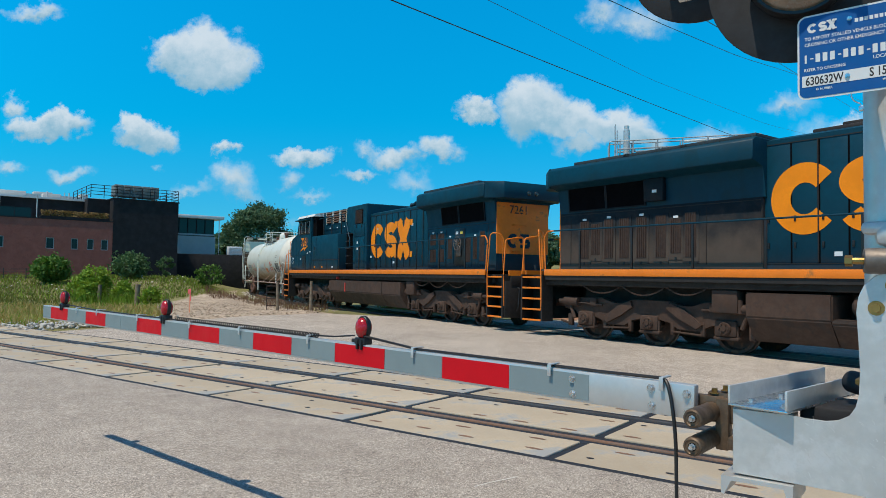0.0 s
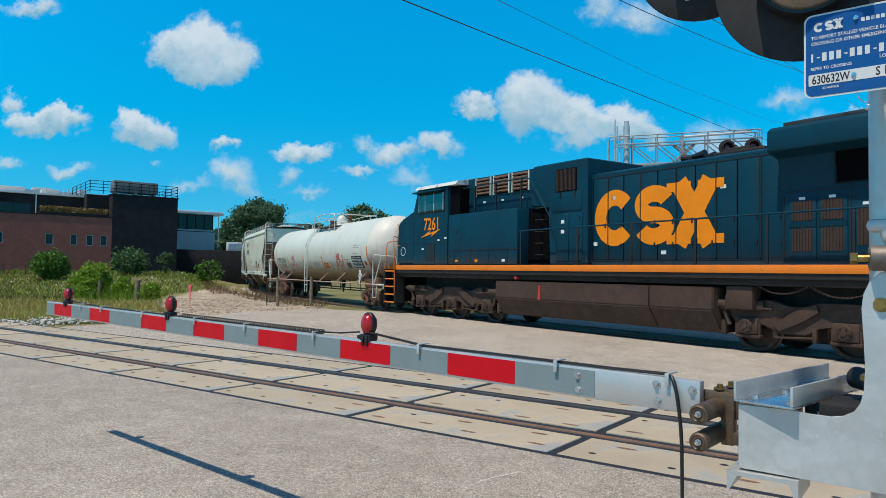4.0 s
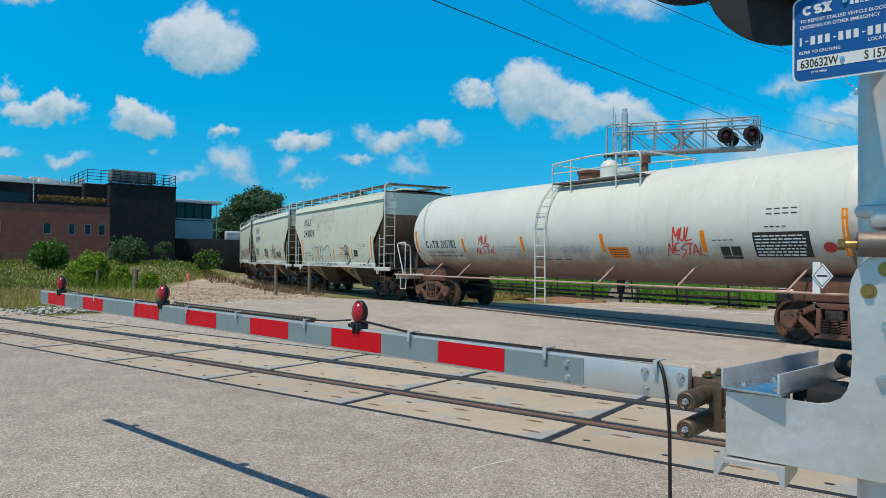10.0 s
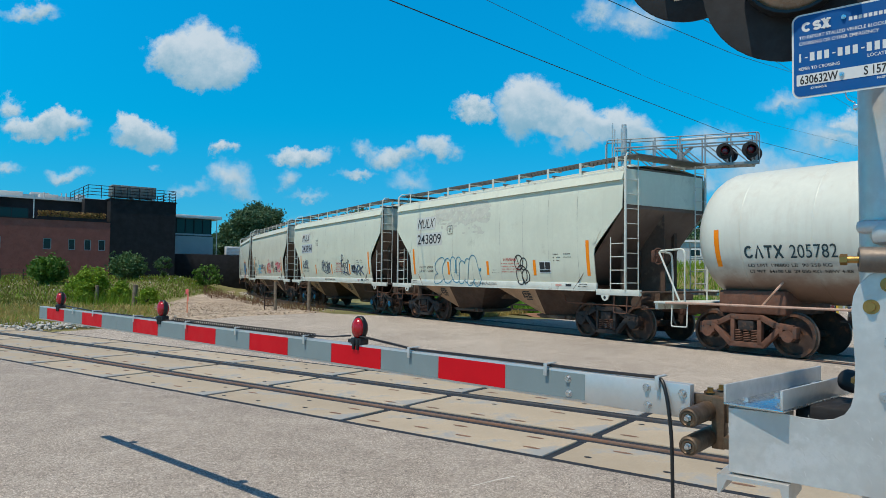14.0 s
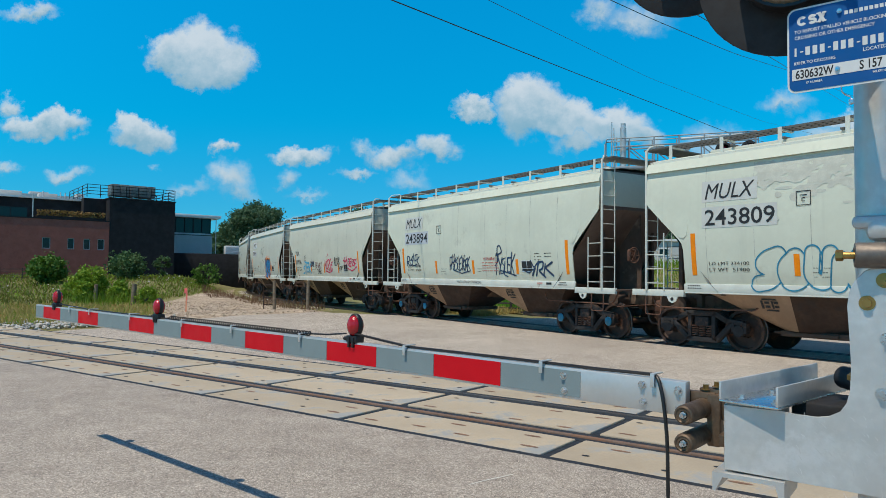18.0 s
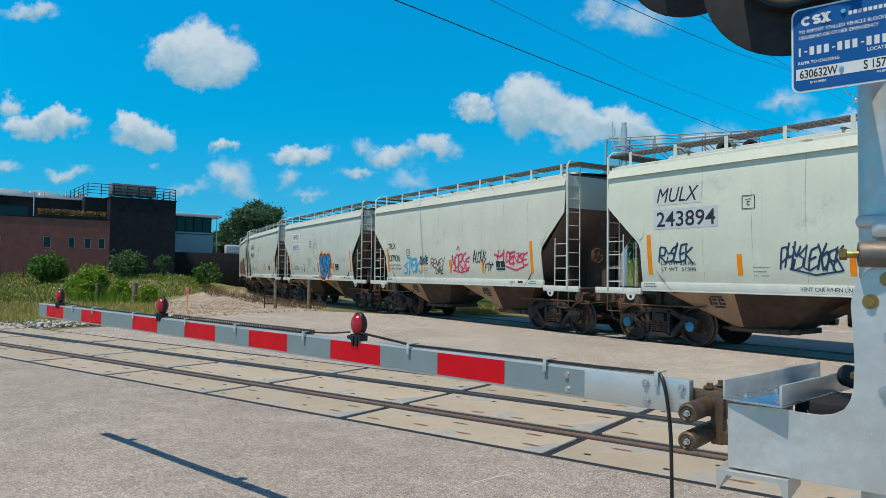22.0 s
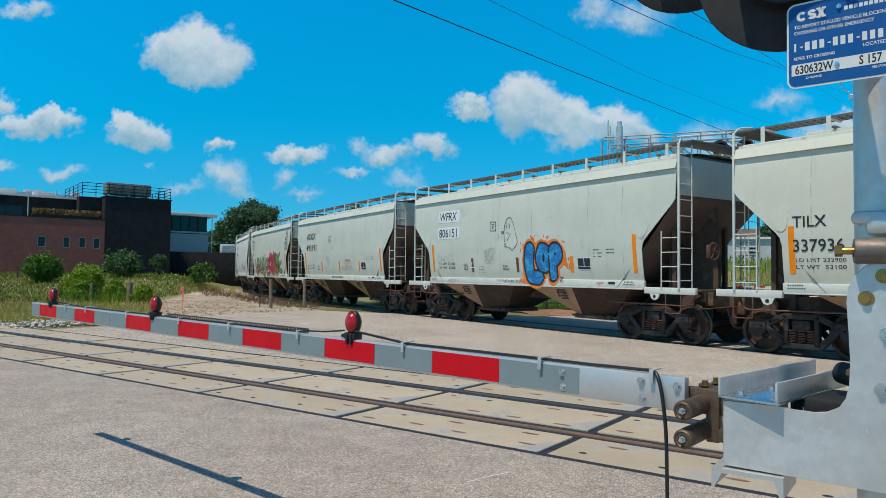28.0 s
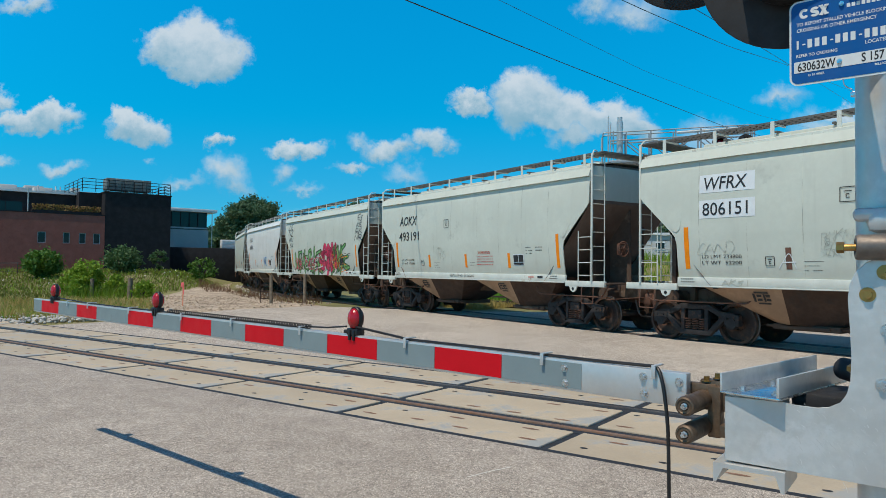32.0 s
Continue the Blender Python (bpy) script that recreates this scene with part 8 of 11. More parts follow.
def build_locomotive(rad_x, hood_top, emblem_x, emblem_z, emblem_h, label, kit, way, number, grilles, screens, wheel_at):
    """A six-axle diesel; its nose at +x. way: +1 if it runs nose first."""
    t = thing("diesel_locomotive", label, "locomotive", "locomotives of the train")
    hood = 0.95
    # frame, stripe, deck
    bm = bmesh.new()
    box(bm, (0, 0, 1.55), (20.3, 2.7, 0.28), bevel=0.03)
    box(bm, (0, 0, 1.25), (15.0, 1.0, 0.4))
    part("frame", bm, M["under_dark"], t, "dark main frame")
    bm = bmesh.new()
    box(bm, (0, 0, 1.83), (20.0, 3.0, 0.05))
    part("walkway", bm, M["loco_roof"], t, "dark walkway deck")
    for sy in (-1, 1):
        bm = bmesh.new()
        box(bm, (0, sy * 1.50, 1.76), (19.75, 0.05, 0.17), bevel=0.006)
        part("sill_stripe", bm, M["loco_yellow"], t, "orange-yellow sill stripe")
        bm = bmesh.new()
        box(bm, (0, sy * 1.47, 1.62), (19.7, 0.05, 0.12))
        part("sill_web", bm, M["under_dark"], t)
    # fuel tank
    bm = bmesh.new()
    slab(bm, [(-1.48, 1.36), (-1.48, 0.85), (-1.12, 0.34), (1.12, 0.34), (1.48, 0.85), (1.48, 1.36)], 1.75, Matrix.Translation((-2.2, 0, 0)) @ pose(0, 0, 0, 0, 0, 90))
    slab(bm, [(-1.48, 0.90), (-1.48, 0.80), (-1.12, 0.34), (1.12, 0.34), (1.48, 0.85), (1.48, 1.36), (-0.70, 1.36), (-0.70, 0.90)], 5.97, Matrix.Translation((3.75, 0, 0)) @ pose(0, 0, 0, 0, 0, 90))
    bmesh.ops.bevel(bm, geom=list(bm.edges), offset=0.03, segments=2, affect="EDGES")
    part("fuel_tank", bm, M["under"], t, "dusty brown fuel tank")
    for a, b in ((-1.85, 0.75), (0.95, 3.5)):
        bm = bmesh.new()
        lathe(bm, [(0.001, a - 0.08), (0.12, a - 0.07), (0.21, a), (0.22, a + 0.05), (0.22, b - 0.05), (0.21, b), (0.12, b + 0.07), (0.001, b + 0.08)], 20, Matrix.Translation((0, -1.2, 1.15)) @ pose(0, 0, 0, 0, 90, 0))
        part("air_reservoir", bm, M["under"], t, "dusty brown air reservoir")
    for sy in (-1, 1):
        if sy > 0:
            bm = bmesh.new()
            box(bm, (1.7, sy * 1.488, 1.06), (0.10, 0.02, 0.40))
            part("fuel_gauge", bm, M["stencil_red"], t, "red gauge strip", flat=True)
        bm = bmesh.new()
        rod(bm, (2.8, sy * 1.2, 1.47), (2.8, sy * 1.46, 1.47), 0.06, 12)
        part("fuel_filler", bm, M["stencil_red"], t, "red filler cap")
        bm = bmesh.new()
        box(bm, (-4.5, sy * 1.2, 1.15), (0.62, 0.35, 0.5), bevel=0.04)
        rod(bm, (-4.2, sy * 1.25, 1.2), (-4.2 + 0.0, sy * 1.25, 0.9), 0.09, 12)
        part("valve_box", bm, M["under"], t)
        bm = bmesh.new()
        for a, b, sag in ((-8.6, -7.3, 0.20), (-7.3, -6.0, 0.22), (-6.0, -4.9, 0.18)):
            pts = [(a + (b - a) * i / 10, sy * 1.36, 1.46 - 0.02 - sag * (1 - (2 * i / 10 - 1) ** 2)) for i in range(11)]
            for q, (p0, p1) in enumerate(zip(pts, pts[1:])):
                n = 3
                for k in range(n):
                    c = Vector(p0).lerp(Vector(p1), (k + 0.5) / n)
                    box(bm, c, (0.055, 0.012 if (q * n + k) % 2 else 0.04, 0.04 if (q * n + k) % 2 else 0.012))
        tagged(part("slung_chain", bm, M["under"], t, "rusty chains slung over the truck"), kind="stuff")
    # nose
    bm = bmesh.new()
    slab(bm, [(8.62, 1.86), (8.62, 3.90), (9.70, 3.56), (9.90, 3.36), (9.95, 1.86)], 2.90, Matrix.Translation((0, -1.45, 0)))
    bmesh.ops.bevel(bm, geom=list(bm.edges), offset=0.07, segments=2, affect="EDGES")
    nose = part("nose", bm, M["loco_blue"], t, "dark blue short nose")
    for sy in (-1, 1):
        bm = bmesh.new()
        for x0, z0, x1, z1 in ((8.75, 2.62, 9.80, 2.635), (9.22, 1.95, 9.235, 2.62), (8.72, 1.95, 8.735, 3.80)):
            box(bm, ((x0 + x1) / 2, sy * 1.452, (z0 + z1) / 2), (x1 - x0, 0.008, z1 - z0))
        part("panel_seam", bm, M["under_dark"], nose)
        bm = bmesh.new()
        tube(bm, bent([(9.74, sy * 1.44, 3.42), (9.80, sy * 1.50, 3.42), (9.80, sy * 1.50, 2.60), (9.76, sy * 1.44, 2.60)], 0.05), 0.016, 6)
        part("grab_iron", bm, M["loco_yellow"], nose, "yellow grab iron")
        bm = bmesh.new()
        lathe(bm, [(0.15, -0.004), (0.165, -0.004), (0.165, 0.004), (0.15, 0.004), (0.15, -0.004)], 24, Matrix.Translation((9.45, sy * 1.456, 2.36)) @ pose(0, 0, 0, 90, 0, 0))
        part("ring_mark", bm, M["stencil_white"], nose, "small pale ring mark")
    # cab
    bm = bmesh.new()
    slab(bm, [(8.66, 1.86), (8.66, 3.90), (8.38, 4.60), (6.37, 4.60), (6.37, 1.86)], 3.0, Matrix.Translation((0, -1.5, 0)))
    bmesh.ops.bevel(bm, geom=list(bm.edges), offset=0.04, segments=2, affect="EDGES")
    cab = part("cab", bm, M["loco_blue"], t, "dark blue cab")
    bm = bmesh.new()
    slab(bm, [(-1.56, 4.57), (-1.45, 4.70), (-0.6, 4.86), (0.6, 4.86), (1.45, 4.70), (1.56, 4.57)], 2.62, Matrix.Translation((8.50, 0, 0)) @ pose(0, 0, 0, 0, 0, 90))
    part("cab_roof", bm, M["cab_roof"], cab, "pale cab roof, sunlight put into its colour")
    for sy in (-1, 1):
        bm = bmesh.new()
        box(bm, (7.45, sy * 1.505, 4.06), (1.72, 0.02, 0.70), bevel=0.005)
        w = part("side_window", bm, M["black"], cab, "cab side window")
        for a, b in ((8.22, 7.86), (7.78, 7.28), (7.22, 6.68)):
            bm = bmesh.new()
            box(bm, ((a + b) / 2, sy * 1.518, 4.06), (a - b, 0.012, 0.56))
            part("pane", bm, M["window"], w, "dark glass pane", flat=True)
        bm = bmesh.new()
        for x in (8.24, 7.82, 7.25, 6.66):
            box(bm, (x, sy * 1.525, 4.06), (0.035, 0.02, 0.62))
        part("window_frame", bm, M["alu"], w, "aluminium window frame")
        bm = bmesh.new()
        slab(bm, [(8.42, 4.43), (6.55, 4.43), (6.55, 4.48), (8.42, 4.48)], 0.22, Matrix.Translation((0, sy * 1.5 - (0.22 if sy < 0 else 0), 0)))
        part("visor", bm, M["loco_blue"], cab, "window visor")
        bm = bmesh.new()
        box(bm, (7.47, sy * 1.502, 2.29), (0.55, 0.02, 0.57))
        part("grille", bm, M["black"], cab, "black grille")
        bm = bmesh.new()
        for x in (6.55, 7.2, 8.3):
            box(bm, (x, sy * 1.502, 2.5), (0.012, 0.008, 1.2))
        box(bm, (7.5, sy * 1.502, 2.62), (2.2, 0.008, 0.012))
        part("panel_seam", bm, M["under_dark"], cab)
        # door recess behind the cab: a black box in place of its shade
        bm = bmesh.new()
        box(bm, (6.08, sy * 1.16, 4.02), (0.54, 0.5, 0.92))
        part("door_recess", bm, M["void"], t, "black box for the shaded cab door recess")
        for x, z in ((6.52, 2.78), (6.95, 2.72), (7.98, 2.42)):
            bm = bmesh.new()
            box(bm, (x, sy * 1.504, z), (0.13, 0.006, 0.06))
            part("warning_label", bm, M["stencil_white"], cab, "small white label", flat=True)
    for y in (-0.62, 0.62):
        bm = bmesh.new()
        box(bm, (8.48, y, 4.12), (0.04, 0.95, 0.5), Matrix.Translation((8.48, 0, 4.12)) @ pose(0, 0, 0, 0, -19.2, 0) @ Matrix.Translation((-8.48, 0, -4.12)), bevel=0.01)
        part("windscreen", bm, M["window"], cab, "dark windscreen")
    # equipment boxes beside the hood, one low and wide
    bm = bmesh.new()
    box(bm, (4.54, 0, 2.71), (3.66, 2.98, 1.70), bevel=0.05)
    part("auxiliary_box", bm, M["loco_blue"], t, "wide dark blue equipment box")
    for sy in (-1, 1):
        bm = bmesh.new()
        for x in (3.15, 4.1, 5.05, 6.0):
            box(bm, (x, sy * 1.492, 2.11), (0.014, 0.010, 0.42))
        box(bm, (4.4, sy * 1.494, 2.34), (3.55, 0.022, 0.026))
        box(bm, (5.62, sy * 1.492, 2.95), (0.012, 0.010, 1.05))
        box(bm, (5.85, sy * 1.500, 2.95), (0.05, 0.02, 0.14))
        part("panel_seam", bm, M["under_dark"], t)
        for x in (3.35, 4.75, 5.85):
            bm = bmesh.new()
            box(bm, (x, sy * 1.492, 1.99), (0.15, 0.006, 0.075))
            part("warning_label", bm, M["reflector" if x > 4 else "stencil_white"], t, "small label", flat=True)
    # upper hood with the dynamic brake louvres
    bm = bmesh.new()
    box(bm, (4.15, 0, 4.15), (4.55, 2.04, 1.24), bevel=0.06)
    part("forward_hood", bm, M["loco_blue"], t, "dark blue forward hood")
    for sy in (-1, 1):
        for x in (5.0, 4.05, 3.10):
            bm = bmesh.new()
            box(bm, (x, sy * 1.015, 4.43), (0.74, 0.02, 0.58))
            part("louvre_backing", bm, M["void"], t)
            bm = bmesh.new()
            louvre(bm, x - 0.36, x + 0.36, 4.15, 4.71, sy * 1.02, sy, 5, 0.06)
            lv = part("louvre", bm, M["louvre_lit"], t, "brown louvre, sunlight in its tone")
            for dx in (-0.39, 0.39):
                bm = bmesh.new()
                box(bm, (x + dx, sy * 1.035, 4.43), (0.045, 0.06, 0.62))
                part("louvre_edge", bm, M["hop_trim"], lv, "pale louvre edge")
            bm = bmesh.new()
            box(bm, (x - 0.05, sy * 1.024, 3.92), (0.12, 0.006, 0.06))
            part("warning_label", bm, M["stencil_white"], lv, "small white label", flat=True)
    # tall inverter hood
    bm = bmesh.new()
    slab(bm, [(1.66, 1.86), (1.66, 3.56), (2.50, 3.60), (2.50, 4.66), (2.38, 4.78), (0.18, 4.78), (0.18, 1.86)], 2.30, Matrix.Translation((0, -1.15, 0)))
    bmesh.ops.bevel(bm, geom=list(bm.edges), offset=0.035, segments=1, affect="EDGES")
    part("blower_hood", bm, M["loco_blue"], t, "tall dark blue blower hood")
    for sy in (-1, 1):
        bm = bmesh.new()
        box(bm, (0.985, sy * 1.150, 4.245), (0.84, 0.03, 0.64))
        part("grille_backing", bm, M["void"], t)
        bm = bmesh.new()
        n = 15
        for j in range(n):
            box(bm, (0.59 + 0.79 * (j + 0.5) / n, sy * 1.172, 4.245), (0.022, 0.02, 0.60))
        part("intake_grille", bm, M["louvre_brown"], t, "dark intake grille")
        bm = bmesh.new()
        box(bm, (0.945, sy * 1.155, 3.63), (1.17, 0.035, 0.54), bevel=0.010)
        part("access_door", bm, M["loco_blue"], t, "wide access hatch")
        for x0, x1 in ((0.34, 0.83), (0.86, 1.35)):
            bm = bmesh.new()
            box(bm, ((x0 + x1) / 2, sy * 1.155, 2.63), (x1 - x0, 0.035, 1.34), bevel=0.010)
            d = part("access_door", bm, M["loco_blue"], t, "narrow access door")
            bm = bmesh.new()
            box(bm, (x0 + 0.10, sy * 1.180, 2.62), (0.035, 0.02, 0.14))
            box(bm, (x0 + 0.10, sy * 1.180, 3.16), (0.03, 0.02, 0.09))
            part("latch", bm, M["black"], d)
        for x in (0.62, 1.20):
            bm = bmesh.new()
            rod(bm, (x, sy * 1.185, 3.86), (x, sy * 1.185, 3.74), 0.02, 6)
            box(bm, (x, sy * 1.180, 3.90), (0.06, 0.03, 0.05))
            part("hatch_clamp", bm, M["black"], t, "black hatch clamp")
        for x, z in ((1.09, 3.07), (1.09, 2.79), (0.02, 2.42)):
            bm = bmesh.new()
            box(bm, (x, sy * (1.176 if x > 0.2 else 0.975), z), (0.13, 0.006, 0.10))
            part("warning_label", bm, M["stencil_white"], t, "small white label", flat=True)
        # rungs beside the steps
        for k in range(5):
            bm = bmesh.new()
            tube(bm, bent([(1.72, sy * 1.10, 2.14 + k * 0.34), (1.72, sy * 1.36, 2.14 + k * 0.34), (2.06, sy * 1.36, 2.14 + k * 0.34), (2.06, sy * 1.10, 2.14 + k * 0.34)], 0.04), 0.015, 6)
            part("grab_iron", bm, M["black"], t, "black grab iron")
        # a black box stands for the shade in the step recess
        bm = bmesh.new()
        box(bm, (2.18, sy * 0.95, 2.7), (1.02, 0.20, 1.66))
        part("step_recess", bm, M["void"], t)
    # long engine hood
    bm = bmesh.new()
    slab(bm, [(-hood, 1.86), (-hood, hood_top - 0.08), (-0.70, hood_top), (0.70, hood_top), (hood, hood_top - 0.08), (hood, 1.86)], 0.18 - rad_x, Matrix.Translation((0.18, 0, 0)) @ pose(0, 0, 0, 0, 0, 90))
    part("engine_hood", bm, M["loco_blue"], t, "long dark blue engine hood")
    n = max(3, round((0.14 - rad_x) / 0.56))
    tall = hood_top - 0.20
    for sy in (-1, 1):
        bm = bmesh.new()
        for z in (1.97, tall + 0.02):
            box(bm, ((0.14 + rad_x) / 2, sy * (hood + 0.004), z), (0.14 - rad_x, 0.010, 0.018))
        part("panel_seam", bm, M["under_dark"], t)
        for k in range(n):
            a = 0.14 - (0.14 - rad_x) * k / n
            b = 0.14 - (0.14 - rad_x) * (k + 1) / n
            bm = bmesh.new()
            box(bm, (a, sy * (hood + 0.003), (tall + 1.98) / 2), (0.034, 0.008, tall - 1.98))
            part("panel_seam", bm, M["void"], t)
            bm = bmesh.new()
            box(bm, ((a + b) / 2, sy * hood, (tall + 1.98) / 2), (a - b - 0.036, 0.018, tall - 2.02), bevel=0.006)
            d = part("hood_door", bm, M["loco_blue"], t, "hood door")
            if k % 3 == 1:
                bm = bmesh.new()
                box(bm, ((a + b) / 2 + 0.08, sy * (hood + 0.012), (2.16, 3.62)[k % 2]), (0.15, 0.008, 0.09))
                part("warning_label", bm, M["stencil_white"], d, "small white label", flat=True)
            for z in (2.35, 2.9):
                bm = bmesh.new()
                box(bm, (b + 0.08, sy * (hood + 0.018), z), (0.045, 0.025, 0.12), bevel=0.004)
                part("latch", bm, M["black"], d)
            if k % 2:
                bm = bmesh.new()
                rod(bm, (a - 0.015, sy * (hood + 0.022), 2.0), (a - 0.015, sy * (hood + 0.022), tall), 0.014, 6)
                part("conduit", bm, M["under_dark"], t)
    bm = bmesh.new()
    box(bm, (rad_x + 1.4, 0, hood_top + 0.06), (1.3, 0.9, 0.14), bevel=0.03)
    box(bm, (rad_x + 1.6, 0, hood_top + 0.16), (0.7, 0.5, 0.14), bevel=0.03)
    part("exhaust_stack", bm, M["under_dark"], t, "sooty exhaust stack")
    bm = bmesh.new()
    for k in range(5):
        y = -0.5 + 0.2 * k
        rod(bm, (rad_x + 2.75, y, hood_top + 0.14), (rad_x + 2.75 + (0.42 if k % 2 else -0.38), y, hood_top + 0.18), 0.05, 10, 0.10)
    box(bm, (rad_x + 2.75, -0.1, hood_top + 0.08), (0.12, 1.0, 0.14), bevel=0.02)
    part("horn", bm, M["black"], t, "black five-chime horn")
    # radiator: body and flared wings
    xe = -9.75
    bm = bmesh.new()
    box(bm, ((rad_x + xe) / 2, 0, 2.95), (rad_x - xe, 2.06, 2.2), bevel=0.03)
    part("radiator_body", bm, M["loco_blue" if number else "loco_wing_shade"], t, "dark blue radiator section")
    bm = bmesh.new()
    slab(bm, [(-1.03, 3.38), (-1.10, 4.04), (-1.52, 4.13), (-1.54, 4.15), (-1.53, 4.55), (-1.40, 4.64), (1.40, 4.64), (1.53, 4.55), (1.54, 4.15), (1.52, 4.13), (1.10, 4.04), (1.03, 3.38)], rad_x - xe + 0.05, Matrix.Translation((rad_x + 0.05, 0, 0)) @ pose(0, 0, 0, 0, 0, 90))
    bmesh.ops.bevel(bm, geom=list(bm.edges), offset=0.02, segments=1, affect="EDGES")
    wing = part("radiator_wing", bm, M["loco_blue"], t, "flared dark blue radiator wings")
    bm = bmesh.new()
    vs = box(bm, (xe - 0.24, 0, 4.36), (0.56, 3.04, 0.54))
    for v in vs:
        if v.co.x < xe - 0.3:
            v.co.y *= 0.72
            v.co.z -= 0.03 if v.co.z > 4.3 else 0.0
    bmesh.ops.bevel(bm, geom=list(bm.edges), offset=0.02, segments=1, affect="EDGES")
    part("wing_end", bm, M["loco_blue"], wing, "overhanging dark blue wing end")
    bm = bmesh.new()
    for k in range(3):
        box(bm, (rad_x - 0.9 - k * (rad_x - xe - 1.0) / 3, 0, 4.675), ((rad_x - xe) / 3.2, 2.72, 0.09), bevel=0.01)
    part("radiator_screen", bm, M["loco_roof"], t, "dark radiator screens")
    for sy in (-1, 1):
        tilt = pose(0, 0, 0, -sy * 6.1, 0, 0)
        for a, b in screens:
            m2 = Matrix.Translation(((a + b) / 2, sy * 1.078, 3.75)) @ tilt
            bm = bmesh.new()
            box(bm, (0, 0, 0), (b - a, 0.02, 0.60), m2)
            sc = part("screen", bm, M["void"], t, "dark slanted screen")
            bm = bmesh.new()
            for c, sz in (((0, sy * 0.012, 0.312), (b - a + 0.08, 0.03, 0.03)), ((0, sy * 0.012, -0.312), (b - a + 0.08, 0.03, 0.03)), (((b - a) / 2 + 0.02, sy * 0.012, 0), (0.035, 0.03, 0.64)), ((-(b - a) / 2 - 0.02, sy * 0.012, 0), (0.035, 0.03, 0.64))):
                box(bm, c, sz, m2)
            part("screen_frame", bm, M["loco_wing_shade"], sc)
        if not number:
            bm = bmesh.new()
            box(bm, (-6.48, sy * 1.14, 3.78), (0.56, 0.14, 0.56), bevel=0.02)
            jb = part("junction_box", bm, M["loco_wing_shade"], t, "dark blue junction box")
            bm = bmesh.new()
            box(bm, (-6.44, sy * 1.214, 3.74), (0.13, 0.006, 0.07))
            part("warning_label", bm, M["stencil_white"], jb, "small white label", flat=True)
        bm = bmesh.new()
        for x in (rad_x - 0.03, rad_x - 1.35, xe + 0.42):
            box(bm, (x, sy * 1.034, 2.62), (0.016, 0.008, 1.3))
        box(bm, ((rad_x + xe) / 2, sy * 1.034, 3.34), (rad_x - xe - 0.1, 0.008, 0.018))
        part("panel_seam", bm, M["under_dark"], t)
        for k, (xa, xb, z0, z1) in enumerate(grilles):
            bm = bmesh.new()
            box(bm, ((xa + xb) / 2, sy * 1.036, (z0 + z1) / 2 - 0.06), (xb - xa + 0.13, 0.022, z1 - z0 + 0.20), bevel=0.006)
            d = part("grille_door", bm, M["loco_blue" if number else "loco_wing_shade"], t, "blue door round a louvre")
            bm = bmesh.new()
            box(bm, ((xa + xb) / 2, sy * 1.048, (z0 + z1) / 2), (xb - xa, 0.012, z1 - z0))
            n = max(3, int((xb - xa) / 0.055))
            for j in range(n):
                box(bm, (xa + (j + 0.5) * (xb - xa) / n, sy * 1.057, (z0 + z1) / 2), (0.02, 0.02, z1 - z0 - 0.02))
            part("louvre", bm, M["louvre_brown"], d, "dark brown upright louvre")
            bm = bmesh.new()
            box(bm, ((xa + xb) / 2, sy * 1.050, z0 - 0.13), (0.05, 0.012, 0.07))
            part("latch", bm, M["black"], d)
            if k % 2 == 0:
                bm = bmesh.new()
                box(bm, ((xa + xb) / 2, sy * 1.050, z1 + 0.05), (0.13, 0.006, 0.055))
                part("warning_label", bm, M["stencil_white"], d, "small white label", flat=True)
        if wheel_at:
            # hand brake on a dark plate
            wx = wheel_at
            bm = bmesh.new()
            box(bm, (wx, sy * 1.04, 2.62), (0.66, 0.03, 1.28), bevel=0.01)
            hb = part("brake_panel", bm, M["black"], t, "black hand brake panel")
            bm = bmesh.new()
            mm = Matrix.Translation((wx, sy * 1.15, 2.74)) @ pose(0, 0, 0, 90, 0, 0)
            lathe(bm, [(0.235, -0.012), (0.255, 0.0), (0.235, 0.012), (0.215, 0.0), (0.235, -0.012)], 24, mm)
            for a in range(0, 180, 36):
                c = Vector((0.23 * math.cos(radians(a)), 0, 0.23 * math.sin(radians(a))))
                rod(bm, Vector((wx, sy * 1.15, 2.74)) + c, Vector((wx, sy * 1.15, 2.74)) - c, 0.014, 6)
            rod(bm, (wx, sy * 1.05, 2.74), (wx, sy * 1.18, 2.74), 0.06, 10)
            box(bm, (wx, sy * 1.08, 2.46), (0.30, 0.08, 0.34), bevel=0.06)
            part("brake_wheel", bm, M["wheel_rim"], hb, "spoked steel brake wheel")
            for dx, mt in ((-0.13, "safety_label"), (0.16, "stencil_white")):
                bm = bmesh.new()
                box(bm, (wx + dx, sy * 1.058, 3.12), (0.16, 0.006, 0.10))
                part("warning_label", bm, M[mt], hb, "small label", flat=True)
    # rear end: orange panels, lamps, number bar, grabs
    bm = bmesh.new()
    box(bm, (xe - 0.012, 0, 3.18), (0.03, 2.05, 1.64))
    rear = part("rear_panel", bm, M["loco_yellow"], t, "orange-yellow rear panel")
    bm = bmesh.new()
    h, w, q = 0.46, 0.46, 0.12
    ribbon(bm, [(w / 2 + (w / 2 - q / 2) * math.cos(radians(a)), h / 2 + (h / 2 - q / 2) * math.sin(radians(a))) for a in range(52, 309, 12)], q)
